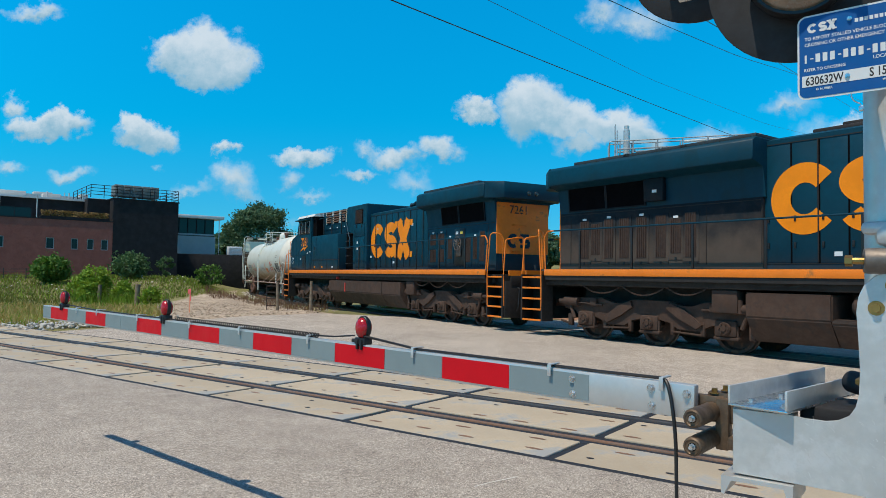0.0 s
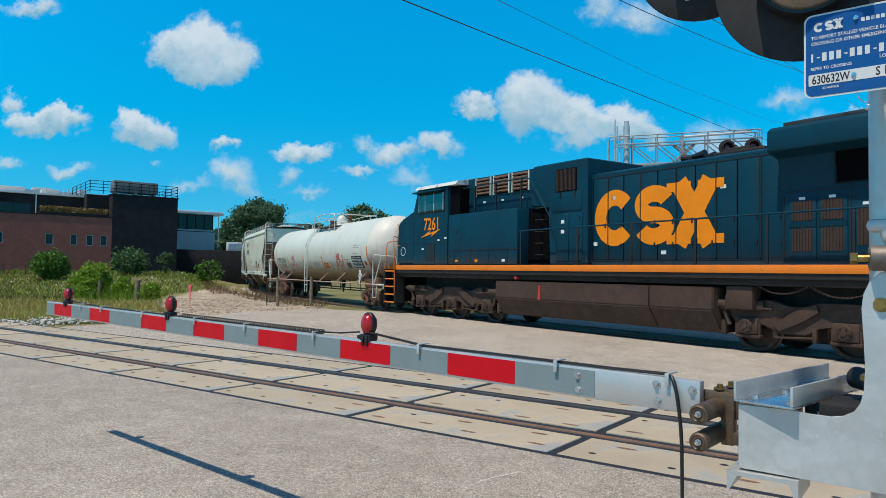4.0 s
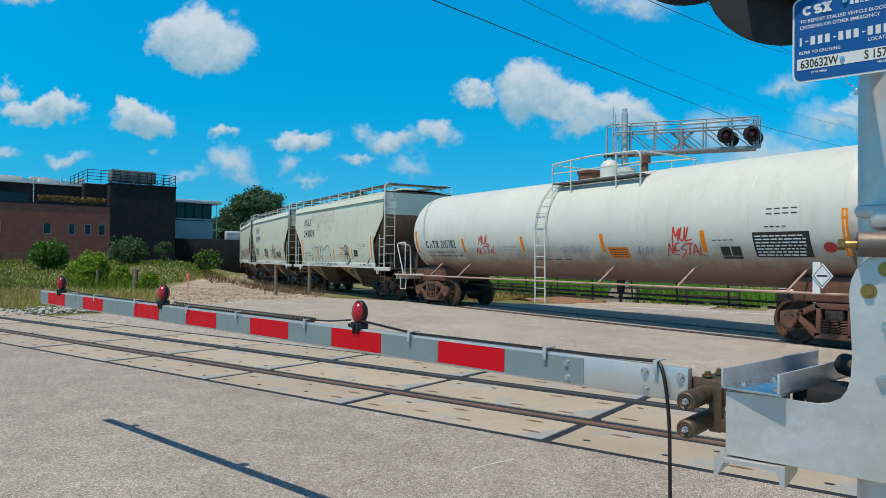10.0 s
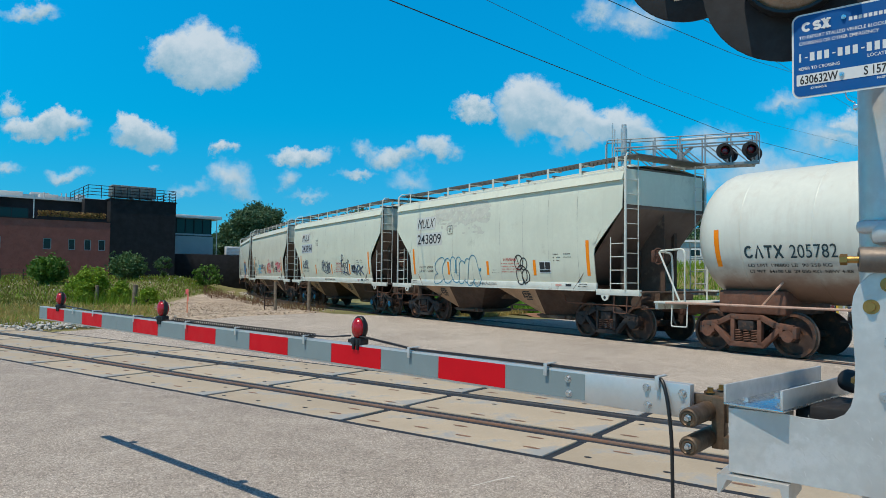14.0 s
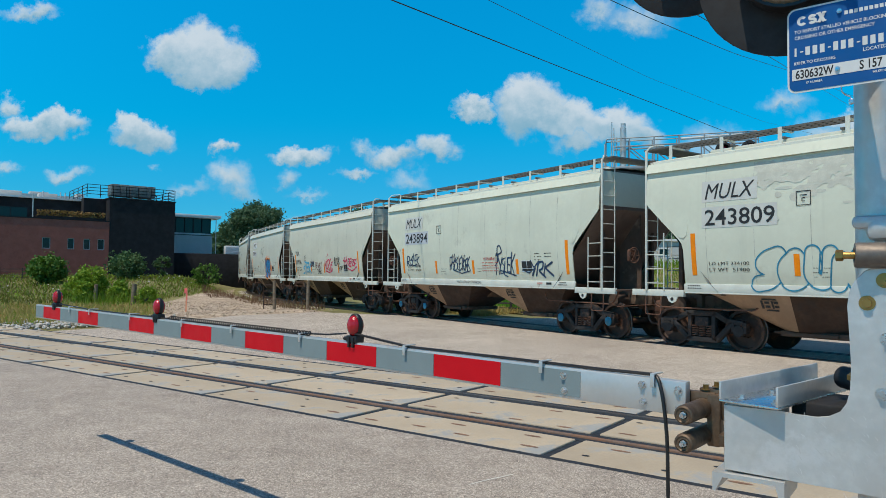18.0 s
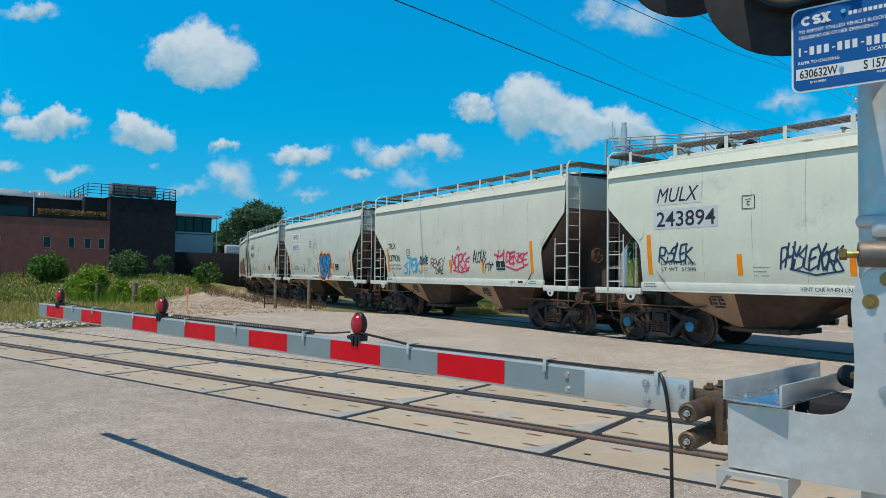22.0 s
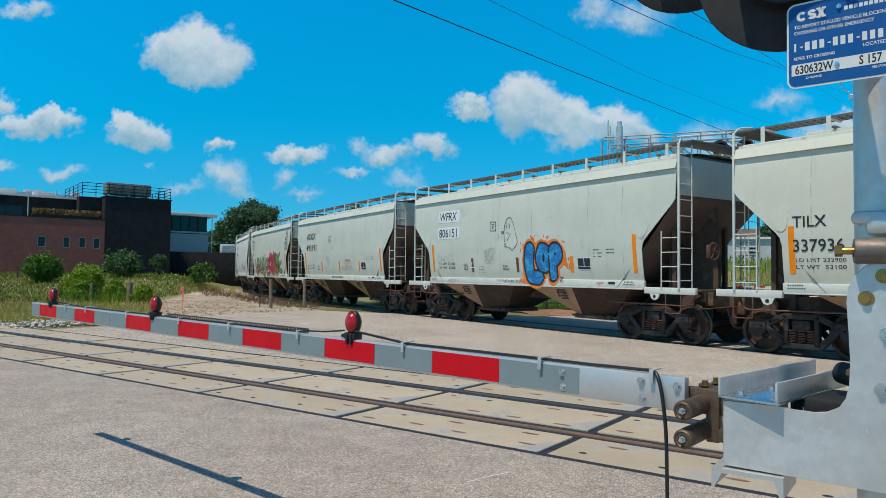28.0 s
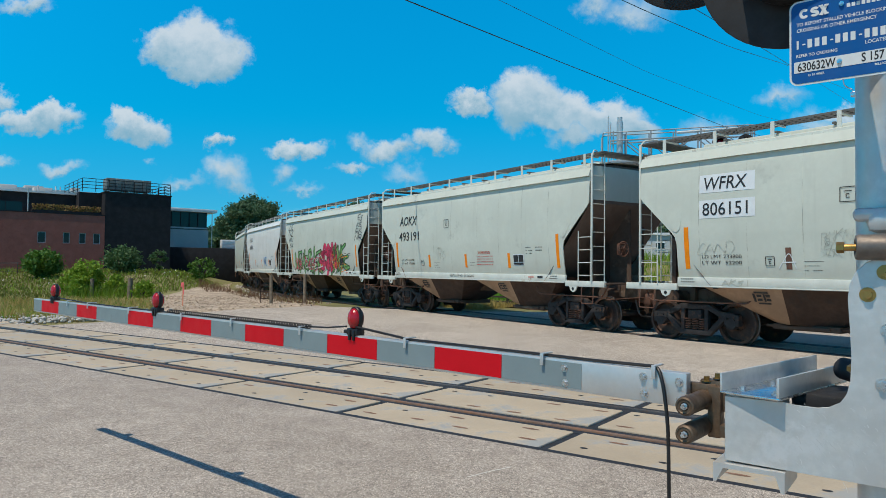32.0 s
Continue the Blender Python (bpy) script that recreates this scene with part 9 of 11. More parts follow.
    for a, b, c, d in ((0.10, 0.0, 0.86, 0.25), (0.10, 0.375, 0.86, 0.625), (0.10, 0.75, 0.86, 1.0), (0.0, 0.50, 0.25, 0.88), (0.70, 0.12, 0.95, 0.50)):
        quad(bm, w + a * w, b * h, w + c * w, d * h)
    for v in bm.verts:
        v.co = Vector((xe - 0.034, 0.62 - v.co.x, 2.55 + v.co.z))
    part("emblem", bm, M["loco_blue"], rear, "dark blue emblem", flat=True)
    bm = bmesh.new()
    for k in range(4):
        bm = bmesh.new()
        z = 2.45 + k * 0.42
        tube(bm, bent([(xe - 0.02, -0.10, z), (xe - 0.12, -0.10, z), (xe - 0.12, 0.42, z), (xe - 0.02, 0.42, z)], 0.03), 0.016, 6)
        part("grab_iron", bm, M["loco_yellow"], rear, "yellow grab iron")
    for y in (-0.12, 0.12):
        bm = bmesh.new()
        lathe(bm, [(0.001, 0.05), (0.06, 0.04), (0.085, 0.0), (0.085, -0.03)], 16, Matrix.Translation((xe - 0.52, y * 1.2, 4.27)) @ pose(0, 0, 0, 0, -90, 0))
        part("headlight", bm, M["window"], rear, "rear headlight")
    # end platforms, steps and rails
    for sx in (-1, 1):
        bm = bmesh.new()
        box(bm, (sx * 10.45, 0, 1.50), (0.9, 2.5, 0.30), bevel=0.02)
        box(bm, (sx * 10.86, 0, 0.95), (0.06, 2.9, 1.1), bevel=0.01)
        part("end_platform", bm, M["under_dark"], t, "dark end platform and pilot")
        bm = bmesh.new()
        box(bm, (sx * 10.84, 0, 1.74), (0.06, 2.6, 0.16))
        part("end_stripe", bm, M["loco_yellow"], t, "orange-yellow end beam")
        for sy in (-1, 1):
            bm = bmesh.new()
            box(bm, (sx * 9.98, sy * 1.30, 1.05), (0.06, 0.42, 1.3))
            box(bm, (sx * 10.80, sy * 1.30, 1.05), (0.06, 0.42, 1.3))
            box(bm, (sx * 10.4, sy * 1.06, 1.05), (0.8, 0.04, 1.3))
            well = part("step_well", bm, M["under_dark"], t, "dark step well")
            for k in range(5):
                bm = bmesh.new()
                box(bm, (sx * 10.39, sy * 1.30, 0.42 + k * 0.30), (0.78, 0.36, 0.03))
                st = part("step", bm, M["under_dark"], well, "dark tread")
                bm = bmesh.new()
                box(bm, (sx * 10.39, sy * 1.49, 0.42 + k * 0.30), (0.78, 0.03, 0.05), bevel=0.005)
                part("step_edge", bm, M["loco_yellow"], well, "yellow step edge")
            handrail(t, bent([(sx * 10.0, sy * 1.50, 0.75), (sx * 10.0, sy * 1.52, 1.7), (sx * 10.12, sy * 1.50, 2.95), (sx * 10.25, sy * 1.40, 2.98), (sx * 10.30, sy * 1.15, 2.9), (sx * 10.3, sy * 1.15, 1.8)], 0.1), "loco_yellow", 0.019, label="bright yellow grab rail")
            handrail(t, bent([(sx * 10.82, sy * 1.46, 0.75), (sx * 10.82, sy * 1.48, 1.7), (sx * 10.80, sy * 1.40, 2.75), (sx * 10.80, sy * 0.75, 2.85), (sx * 10.80, sy * 0.70, 1.8)], 0.1), "loco_yellow", 0.019, label="bright yellow grab rail")
    for sx in (-1, 1):
        for k, y in enumerate((-1.0, -0.82, -0.62, 0.6, 0.8, 1.0)):
            bm = bmesh.new()
            tube(bm, bent([(sx * 10.88, y, 1.30), (sx * 10.98, y, 1.28), (sx * 11.02, y + 0.03 * (k % 3), 0.66 + 0.07 * (k % 2)), (sx * 10.96, y + 0.08, 0.60)], 0.06), 0.022, 7)
            part("air_hose", bm, M["black"], t, "hanging black air hose")
        bm = bmesh.new()
        tube(bm, bent([(sx * 10.85, 0.35, 2.0), (sx * 11.05, 0.33, 1.5), (sx * 11.25, 0.3, 1.42), (sx * 11.45, 0.28, 1.6)], 0.1), 0.03, 8)
        part("jumper_cable", bm, M["black"], t, "black jumper cable")
    cp = coupler_mesh()
    piece("coupler", cp, t, pose(11.0, 0, 0.88))
    piece("coupler", cp, t, pose(-11.0, 0, 0.88, 0, 0, 180))
    # side handrails
    for sy in (-1, 1):
        posts = [(x, sy * 1.47, 2.86) for x in (2.55, 0.2, -1.65, -3.5, -5.2, -6.9, -8.6)]
        handrail(t, bent([(2.62, sy * 1.47, 2.86), (-9.55, sy * 1.47, 2.90)], 0.1), "loco_blue", 0.021, posts, "black", label="dark blue side handrail")
        handrail(t, bent([(-9.55, sy * 1.47, 2.90), (-9.80, sy * 1.47, 2.90), (-9.93, sy * 1.47, 2.72), (-9.86, sy * 1.48, 1.8)], 0.08), "loco_yellow", 0.020, label="yellow end of the side handrail")
        handrail(t, bent([(6.30, sy * 1.30, 4.42), (2.55, sy * 1.30, 4.46), (2.35, sy * 1.32, 4.40), (1.30, sy * 1.46, 3.2), (1.28, sy * 1.47, 2.86)], 0.12), "loco_blue", 0.018, label="handrail over the box")
        for x in (5.1, 4.0, 2.75):
            bm = bmesh.new()
            box(bm, (x, sy * 1.30, 3.98), (0.05, 0.04, 0.94))
            part("stanchion", bm, M["black"], t)
    # trucks
    for sx in (-1, 1):
        tr = piece("truck", kit["bolster"], t, pose(sx * 6.6, 0, 0))
        tagged(tr, "dusty three-axle truck")
        for sy in (-1, 1):
            piece("truck_frame", kit["truck_frame"], tr, pose(0, sy * 1.05, 0, 0, 0, 180 if sy > 0 else 0))
        for dx in (-2.03, 0, 2.03):
            w = piece("wheelset", kit["wheelset"], tr, pose(dx, 0, 0.533))
            WHEELS.append((w, dx, 0.533, 0.533, way))
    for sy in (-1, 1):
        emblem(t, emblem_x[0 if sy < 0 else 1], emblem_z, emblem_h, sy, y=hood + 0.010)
    if number:
        for sy in (-1, 1):
            bm = letters(number, 0.42, bold=0.02, squeeze=0.86)
            w = max(v.co.x for v in bm.verts)
            for v in bm.verts:
                v.co = Vector((7.45 - sy * (v.co.x - w / 2), sy * 1.512, v.co.z + 3.10))
            part("lettering", bm, M["loco_emblem"], t, "yellow road number", flat=True)
            bm = bmesh.new()
            bm.faces.new([bm.verts.new((a, 0, b)) for a, b in ((-0.80, -0.10), (0.16, 0.03), (0.02, -0.08), (0.80, 0.16), (-0.10, 0.05), (0.04, 0.15))])
            for v in bm.verts:
                v.co = Vector((7.47 - sy * v.co.x * 0.82, sy * 1.512, v.co.z * 1.1 + 2.93))
            part("bolt_mark", bm, M["loco_emblem"], t, "yellow lightning mark", flat=True)
        bm = letters(number, 0.26, bold=0.01)
        for v in bm.verts:
            v.co = Vector((xe - 0.034, 0.55 - v.co.x, v.co.z + 3.66))
        part("lettering", bm, M["stencil"], t, "", flat=True)
    return t


# louvres of the radiator section: from, to, bottom, top
LEAD_GRILLES = tuple((x, x + 0.30, z0, z1) for x, z0, z1 in ((-8.97, 2.14, 3.14), (-8.58, 2.24, 3.06), (-8.13, 2.14, 3.16), (-7.63, 2.14, 3.16), (-7.09, 2.14, 3.16), (-6.52, 2.14, 3.16), (-6.10, 2.24, 3.05), (-5.70, 2.14, 3.18)))
TRAIL_GRILLES = ((-5.91, -5.48, 2.74, 3.14), (-5.91, -5.48, 2.12, 2.58), (-6.51, -6.08, 2.74, 3.14), (-6.51, -6.08, 2.12, 2.58), (-7.08, -6.76, 2.22, 2.96), (-8.27, -7.98, 2.10, 2.94), (-8.68, -8.42, 2.20, 2.94), (-9.12, -8.82, 2.12, 3.10))
LEAD_SCREENS, TRAIL_SCREENS = ((-9.34, -8.09), (-8.01, -6.84)), ((-7.50, -6.40), (-9.13, -7.60))
M["safety_label"] = material("yellow_label", (0.80, 0.62, 0.10), 0.5, vary=0.05, scale=8, bump=0)


def build_train():
    kit = loco_kit()
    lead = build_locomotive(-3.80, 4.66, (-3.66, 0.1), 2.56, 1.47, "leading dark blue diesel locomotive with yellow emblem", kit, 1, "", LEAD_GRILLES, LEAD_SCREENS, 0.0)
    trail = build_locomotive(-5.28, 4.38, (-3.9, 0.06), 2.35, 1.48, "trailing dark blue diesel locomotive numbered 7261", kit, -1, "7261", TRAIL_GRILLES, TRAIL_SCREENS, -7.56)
    tank = build_tank_car()
    hoppers = build_hoppers()
    train = [(lead, 66.55, 6.6, 0), (trail, 44.2, 6.6, 180), (tank, 23.7, 7.2, 0)]
    slack = (0.05, 0.0, -0.1, -0.1, -0.3, -0.25)  # how the couplings are stretched
    train += [(h, 8.0 - 12.67 * k + (slack[k] if k < 6 else 0.0), 4.58, 0) for k, h in enumerate(hoppers)]
    return train


build_gate_arm()
build_gate_mechanism()
build_signal_mast()
build_emergency_sign()
TRAIN = build_train()


# ---- plants ----
def leaf_material(name, dark, light, rough=0.6, trans=0.25):
    mat = bpy.data.materials.new(name)
    mat.use_nodes = True
    nt = mat.node_tree
    b = nt.nodes["Principled BSDF"]
    geo, mix, noise_n, co, mix2 = nt.nodes.new("ShaderNodeNewGeometry"), nt.nodes.new("ShaderNodeMix"), nt.nodes.new("ShaderNodeTexNoise"), nt.nodes.new("ShaderNodeTexCoord"), nt.nodes.new("ShaderNodeMix")
    mix.data_type = mix2.data_type = "RGBA"
    mix.inputs[6].default_value, mix.inputs[7].default_value = (*dark, 1), (*light, 1)
    noise_n.inputs["Scale"].default_value = 0.7
    nt.links.new(co.outputs["Object"], noise_n.inputs["Vector"])
    nt.links.new(geo.outputs["Random Per Island"], mix.inputs[0])
    nt.links.new(noise_n.outputs["Fac"], mix2.inputs[0])
    nt.links.new(mix.outputs[2], mix2.inputs[6])
    mix2.inputs[7].default_value = (*(c * 0.72 for c in dark), 1)
    nt.links.new(mix2.outputs[2], b.inputs["Base Color"])
    b.inputs["Roughness"].default_value = rough
    tr, add = nt.nodes.new("ShaderNodeBsdfTranslucent"), nt.nodes.new("ShaderNodeMixShader")
    nt.links.new(mix2.outputs[2], tr.inputs["Color"])
    add.inputs[0].default_value = trans
    nt.links.new(b.outputs[0], add.inputs[1]), nt.links.new(tr.outputs[0], add.inputs[2])
    nt.links.new(add.outputs[0], nt.nodes["Material Output"].inputs["Surface"])
    return mat


M["roof_unit"] = material("weathered_unit_steel", (0.20, 0.22, 0.21), 0.6, vary=0.2, scale=2, fine=12, second=(0.10, 0.11, 0.11), second_amount=0.4, second_scale=2)
M["leaf_dark"] = leaf_material("dark_tree_leaves", (0.068, 0.145, 0.068), (0.160, 0.275, 0.135))
M["leaf_mid"] = leaf_material("green_bush_leaves", (0.055, 0.150, 0.012), (0.150, 0.290, 0.035))
M["leaf_blue"] = leaf_material("grey_green_leaves", (0.06, 0.14, 0.045), (0.13, 0.24, 0.08))
M["weed"] = leaf_material("yellow_green_weeds", (0.17, 0.31, 0.018), (0.40, 0.54, 0.055), trans=0.35)
M["grass"] = leaf_material("meadow_grass", (0.110, 0.152, 0.018), (0.310, 0.285, 0.060), trans=0.35)
M["grass_dry"] = leaf_material("dry_yellow_grass", (0.42, 0.33, 0.09), (0.64, 0.51, 0.19), trans=0.3)
M["planter_grass"] = leaf_material("golden_planter_grass", (0.20, 0.17, 0.04), (0.52, 0.28, 0.12), trans=0.3)
M["grass_brown"] = leaf_material("dry_red_brown_weeds", (0.16, 0.085, 0.045), (0.28, 0.16, 0.09), trans=0.3)
M["grass_bright"] = leaf_material("bright_verge_grass", (0.09, 0.28, 0.012), (0.22, 0.46, 0.035), trans=0.35)
M["flower"] = leaf_material("white_flower_heads", (0.55, 0.55, 0.46), (0.75, 0.74, 0.66), trans=0.2)
M["bark"] = material("bark", (0.10, 0.075, 0.055), 0.9, vary=0.3, scale=6, bump=0.5)


def leaves(name, centres, size, mat, seed, flat=0.0, aspect=0.6):
    """Many small leaf faces round the given points, in one mesh."""
    rng = np.random.default_rng(seed)
    c = np.asarray(centres, float)
    n = len(c)
    a = rng.normal(size=(n, 3))
    a /= np.linalg.norm(a, axis=1)[:, None]
    b = np.cross(a, rng.normal(size=(n, 3)))
    b /= np.linalg.norm(b, axis=1)[:, None] + 1e-9
    s = size * rng.uniform(0.6, 1.35, n)[:, None]
    v = np.stack([c - a * s, c - b * s * aspect, c + a * s, c + b * s * aspect], 1).reshape(-1, 3)
    me = bpy.data.meshes.new(name)
    me.from_pydata(v.tolist(), [], np.arange(4 * n).reshape(n, 4).tolist())
    me.materials.append(mat)
    return me


def clumps(rng, n_clumps, per, rx, rz, cz, spread, top=1.0):
    """Leaf places: clumps near the outside of an uneven crown, gaps between them."""
    out = []
    for _ in range(n_clumps):
        d = rng.normal(size=3)
        d /= np.linalg.norm(d)
        r = rng.uniform(0.45, 1.0) ** 0.5
        p = np.array([d[0] * rx * r, d[1] * rx * r, cz + d[2] * rz * r])
        k = rng.uniform(0.6, 1.4)
        out.append(p + rng.normal(size=(per, 3)) * spread * k * np.array([1, 1, 0.75]))
    return np.concatenate(out)


def build_tree(x, y, z, height, width, seed, mat="leaf_dark", label="dark green broadleaf tree", leaf=0.25, group="trees beyond the railway", dense=170):
    t = thing("tree", label, "tree", group, m=pose(x, y, z))
    rng = np.random.default_rng(seed)
    bm = bmesh.new()
    trunk_h = height * 0.42
    pts = [(0.12 * rng.normal(), 0.12 * rng.normal(), trunk_h * k / 5) for k in range(6)]
    for k in range(5):
        rod(bm, pts[k], pts[k + 1], height * 0.020 * (1 - 0.12 * k), 8, height * 0.020 * (1 - 0.12 * (k + 1)))
    for k in range(9):
        a = rng.uniform(0, 6.28)
        s = Vector(pts[2 + k % 4])
        e = s + Vector((math.cos(a) * width * 0.3, math.sin(a) * width * 0.3, height * rng.uniform(0.15, 0.4)))
        rod(bm, s, e, height * 0.008, 6, height * 0.002)
    part("trunk", bm, M["bark"], t, "brown trunk with limbs")
    rx, rz = width / 2, height * 0.38
    c = [clumps(rng, dense * 2 // 5, 60, rx * 0.72, rz * 0.86, height * 0.56, width * 0.045)]
    for k in range(9):
        # lobes of unlike size round the middle
        a, up = k * 2.4 + rng.uniform(-0.4, 0.4), rng.uniform(-0.55, 0.95) if k else 1.0
        s, out = rng.uniform(0.26, 0.42), math.sqrt(max(0.0, 1 - min(1, abs(up)) ** 2)) * 0.66
        c.append(clumps(rng, dense // 14, 60, rx * s, rz * s * 0.8, 0.0, width * 0.030) + np.array([math.cos(a) * rx * out, math.sin(a) * rx * out, height * 0.59 + up * rz * 0.66]))
    c = np.concatenate(c)
    ob = new("crown", leaves("crown", c, leaf, M[mat], seed))
    ob.parent = t
    tagged(ob, "uneven leafy crown")
    return t


def build_bush(x, y, z, height, width, seed, mat, label, leaf=0.10, n=46, per=34):
    t = thing("bush", label, "bush", "bushes in the meadow", m=pose(x, y, z))
    rng = np.random.default_rng(seed)
    bm = bmesh.new()
    for k in range(7):
        a = rng.uniform(0, 6.28)
        rod(bm, (0, 0, 0), (math.cos(a) * width * 0.28, math.sin(a) * width * 0.28, height * rng.uniform(0.5, 0.85)), 0.03, 6, 0.008)
    part("stems", bm, M["bark"], t, "thin brown stems")
    c = clumps(rng, n, per, width / 2, height * 0.46, height * 0.52, width * 0.075)
    c[:, 2] = np.maximum(c[:, 2], 0.03)
    ob = new("foliage", leaves("foliage", c, leaf, M[mat], seed))
    ob.parent = t
    return t


def blades(name, places, h, w, mat, seed, label, lean=0.35):
    """Grass in one mesh: places are rows of x, y, z, scale; each a bent blade of two faces."""
    rng = np.random.default_rng(seed)
    p = np.asarray(places, float)
    n = len(p)
    a = rng.uniform(0, 2 * np.pi, n)
    dx, dy = np.cos(a), np.sin(a)
    hh = h * p[:, 3] * rng.uniform(0.6, 1.25, n)
    ww = w * rng.uniform(0.7, 1.3, n)
    le = rng.normal(size=(n, 2)) * lean * hh[:, None]
    base, zero = p[:, :3], np.zeros(n)
    side = np.stack([dx * ww, dy * ww, zero], 1)
    mid = base + np.stack([le[:, 0] * 0.35, le[:, 1] * 0.35, hh * 0.6], 1)
    tip = base + np.stack([le[:, 0], le[:, 1], hh], 1)
    v = np.stack([base - side, base + side, mid + side * 0.8, mid - side * 0.8, tip], 1).reshape(-1, 3)
    f = []
    for i in range(0, 5 * n, 5):
        f.append((i, i + 1, i + 2, i + 3))
        f.append((i + 3, i + 2, i + 4))
    me = bpy.data.meshes.new(name)
    me.from_pydata(v.tolist(), [], f)
    me.materials.append(M[mat])
    return tagged(new(name, me), label, "grass", kind="stuff")


def ground_at(x, y):
    return ground_z(*near_xy((x, y)))


def build_plants():
    # trees on the skyline
    build_tree(-29.6, 110, -0.2, 13.9, 11.0, 1, label="large dark green broadleaf tree behind the railway", leaf=0.17, dense=640)
    build_tree(-36.5, 118, -0.2, 10.0, 8.0, 2, leaf=0.32)
    # the last tree of this row is added to cover bright sky between cars
    for x, y, h, w, sd in ((-15.4, 130, 15.2, 14, 3), (-5, 136, 13.5, 13, 4), (0.6, 122, 13.4, 9, 5), (-24, 128, 11, 11, 6), (8, 128, 12.6, 10, 7), (16, 118, 11.0, 10, 8), (41, 82, 9.2, 8, 9), (48, 84, 9.4, 8, 10), (33, 86, 9.6, 8, 11), (56, 80, 9, 8, 12), (26, 88, 11.0, 8, 13), (29.5, 92, 9.5, 8, 14), (22.4, 101, 9.8, 9, 15)):
        build_tree(x, y, -0.2, h, w, sd, leaf=0.27, dense=240)
    for x, y, h, w, sd, mt, lab, leaf, n, per in (
            (-29.6, 52.3, 2.15, 2.35, 21, "leaf_mid", "round green bush in the meadow", 0.12, 120, 44), (-25.8, 57, 2.2, 2.7, 22, "leaf_blue", "grey-green shrub in the meadow", 0.11, 80, 40),
            (-20.4, 60, 2.2, 2.0, 23, "leaf_mid", "loose green shrub by the dark wall", 0.12, 30, 30), (-24.0, 60, 1.9, 1.3, 24, "leaf_blue", "small grey-green shrub in the meadow", 0.10, 30, 30),
            (-41, 60, 1.3, 4.0, 26, "leaf_blue", "low grey-green shrub in the meadow", 0.11, 40, 30), (-17.5, 34.9, 2.15, 1.35, 27, "weed", "tall yellow-green weeds round a post", 0.065, 130, 46),
            (-14.3, 33.9, 1.15, 0.9, 28, "weed", "tall yellow-green weeds round a post", 0.06, 40, 46), (-16.1, 34.9, 1.35, 0.95, 29, "weed", "yellow-green weeds between the posts", 0.07, 50, 44),
            (-19.6, 37.6, 1.6, 1.5, 30, "weed", "yellow-green weeds behind a post", 0.08, 44, 40)):
        build_bush(x, y, ground_at(x, y) - 0.05, h, w, sd, mt, lab, leaf, n, per)
    rng = np.random.default_rng(5)

    def field(n, xr, yr, keep, sc=(0.6, 1.3)):
        out = []
        while len(out) < n:
            x, y = rng.uniform(*xr), rng.uniform(*yr)
            if keep(x, y):
                out.append((x, y, ground_at(x, y) - 0.02, rng.uniform(*sc)))
        return out

    def open_meadow(x, y):
        q = near_xy((x, y))
        return q[0] < -24.5 and (y > 40 or noise.noise((x * 0.33, y * 0.33, 2.0)) < 0.06) and x < -9.5 - 0.16 * (y - 25) - (0.9 if y > 40 else 0) * 2 and not (gravel_side(x, y) > 0)

    def gravel_side(x, y):
        """Positive on the gravel strip along the railway."""
        left = float(np.interp(y, [20, 25, 30, 36, 41, 46, 51, 60, 80], [-9.0, -10.2, -12.7, -15.2, -16.8, -17.6, -17.6, -19.2, -23.6]))
        return x - left

    blades("meadow_grass", field(30000, (-52, -9), (30, 68), open_meadow), 0.20, 0.028, "grass", 1, "green meadow grass beside the railway", 0.5)
    blades("tall_grass", field(6500, (-50, -14), (42, 68), open_meadow, (0.7, 1.4)), 0.27, 0.022, "weed", 2, "tall yellow-green grass in the meadow")
    blades("dry_grass", field(11000, (-22, -8.5), (22.5, 33), lambda x, y: near_xy((x, y))[0] < -22.2 and gravel_side(x, y) < 0.3), 0.32, 0.016, "grass_dry", 3, "dry yellow grass tufts beside the road")
    blades("rough_grass", field(2600, (-22, -9), (22.5, 33), lambda x, y: near_xy((x, y))[0] < -22.2 and gravel_side(x, y) < 0.2), 0.30, 0.018, "weed", 4, "green grass tufts beside the road")
    blades("trackside_weeds", field(1300, (-16, -5.5), (28, 48), lambda x, y: near_xy((x, y))[0] < -22.0 and (1.3 < (on_curve_off(x, y)) < 3.6)), 0.40, 0.010, "grass_brown", 6, "dry red-brown weeds along the ballast", 0.25)
    blades("verge_grass", field(15000, (-2, 16), (26, 52), lambda x, y: math.hypot(x - 8.0, y - 30.8) > 1.5 and math.hypot(x - 6.4, y - 29.6) > 1.4 and near_xy((x, y))[1] > 27.7 and near_xy((x, y))[0] < -5.8 and on_curve_off(x, y) < -3.2), 0.62, 0.020, "grass_bright", 7, "bright green verge grass behind the fence")
    blades("dry_verge", field(5200, (-8, 10), (27, 46), lambda x, y: near_xy((x, y))[1] < 28.2 and near_xy((x, y))[1] > 21.9 and -18 < on_curve_off(x, y) < -2.2 and near_xy((x, y))[0] < -15.4), 0.26, 0.015, "grass_dry", 8, "dry grass verge behind the railway")
    blades("post_weeds", [(rng.normal(-16.4, 0.9), rng.normal(34.6, 0.5), -0.12, rng.uniform(0.5, 1.3)) for _ in range(1500)], 0.85, 0.012, "weed", 12, "tall yellow-green weeds round the posts", 0.16)
    tuft = [(rng.normal(-13.6, 1.3), rng.normal(24.1, 0.55)) for _ in range(2600)]
    tuft = [(x, y, ground_at(x, y) - 0.02, rng.uniform(0.5, 1.3)) for x, y in tuft if near_xy((x, y))[0] < -22.2]
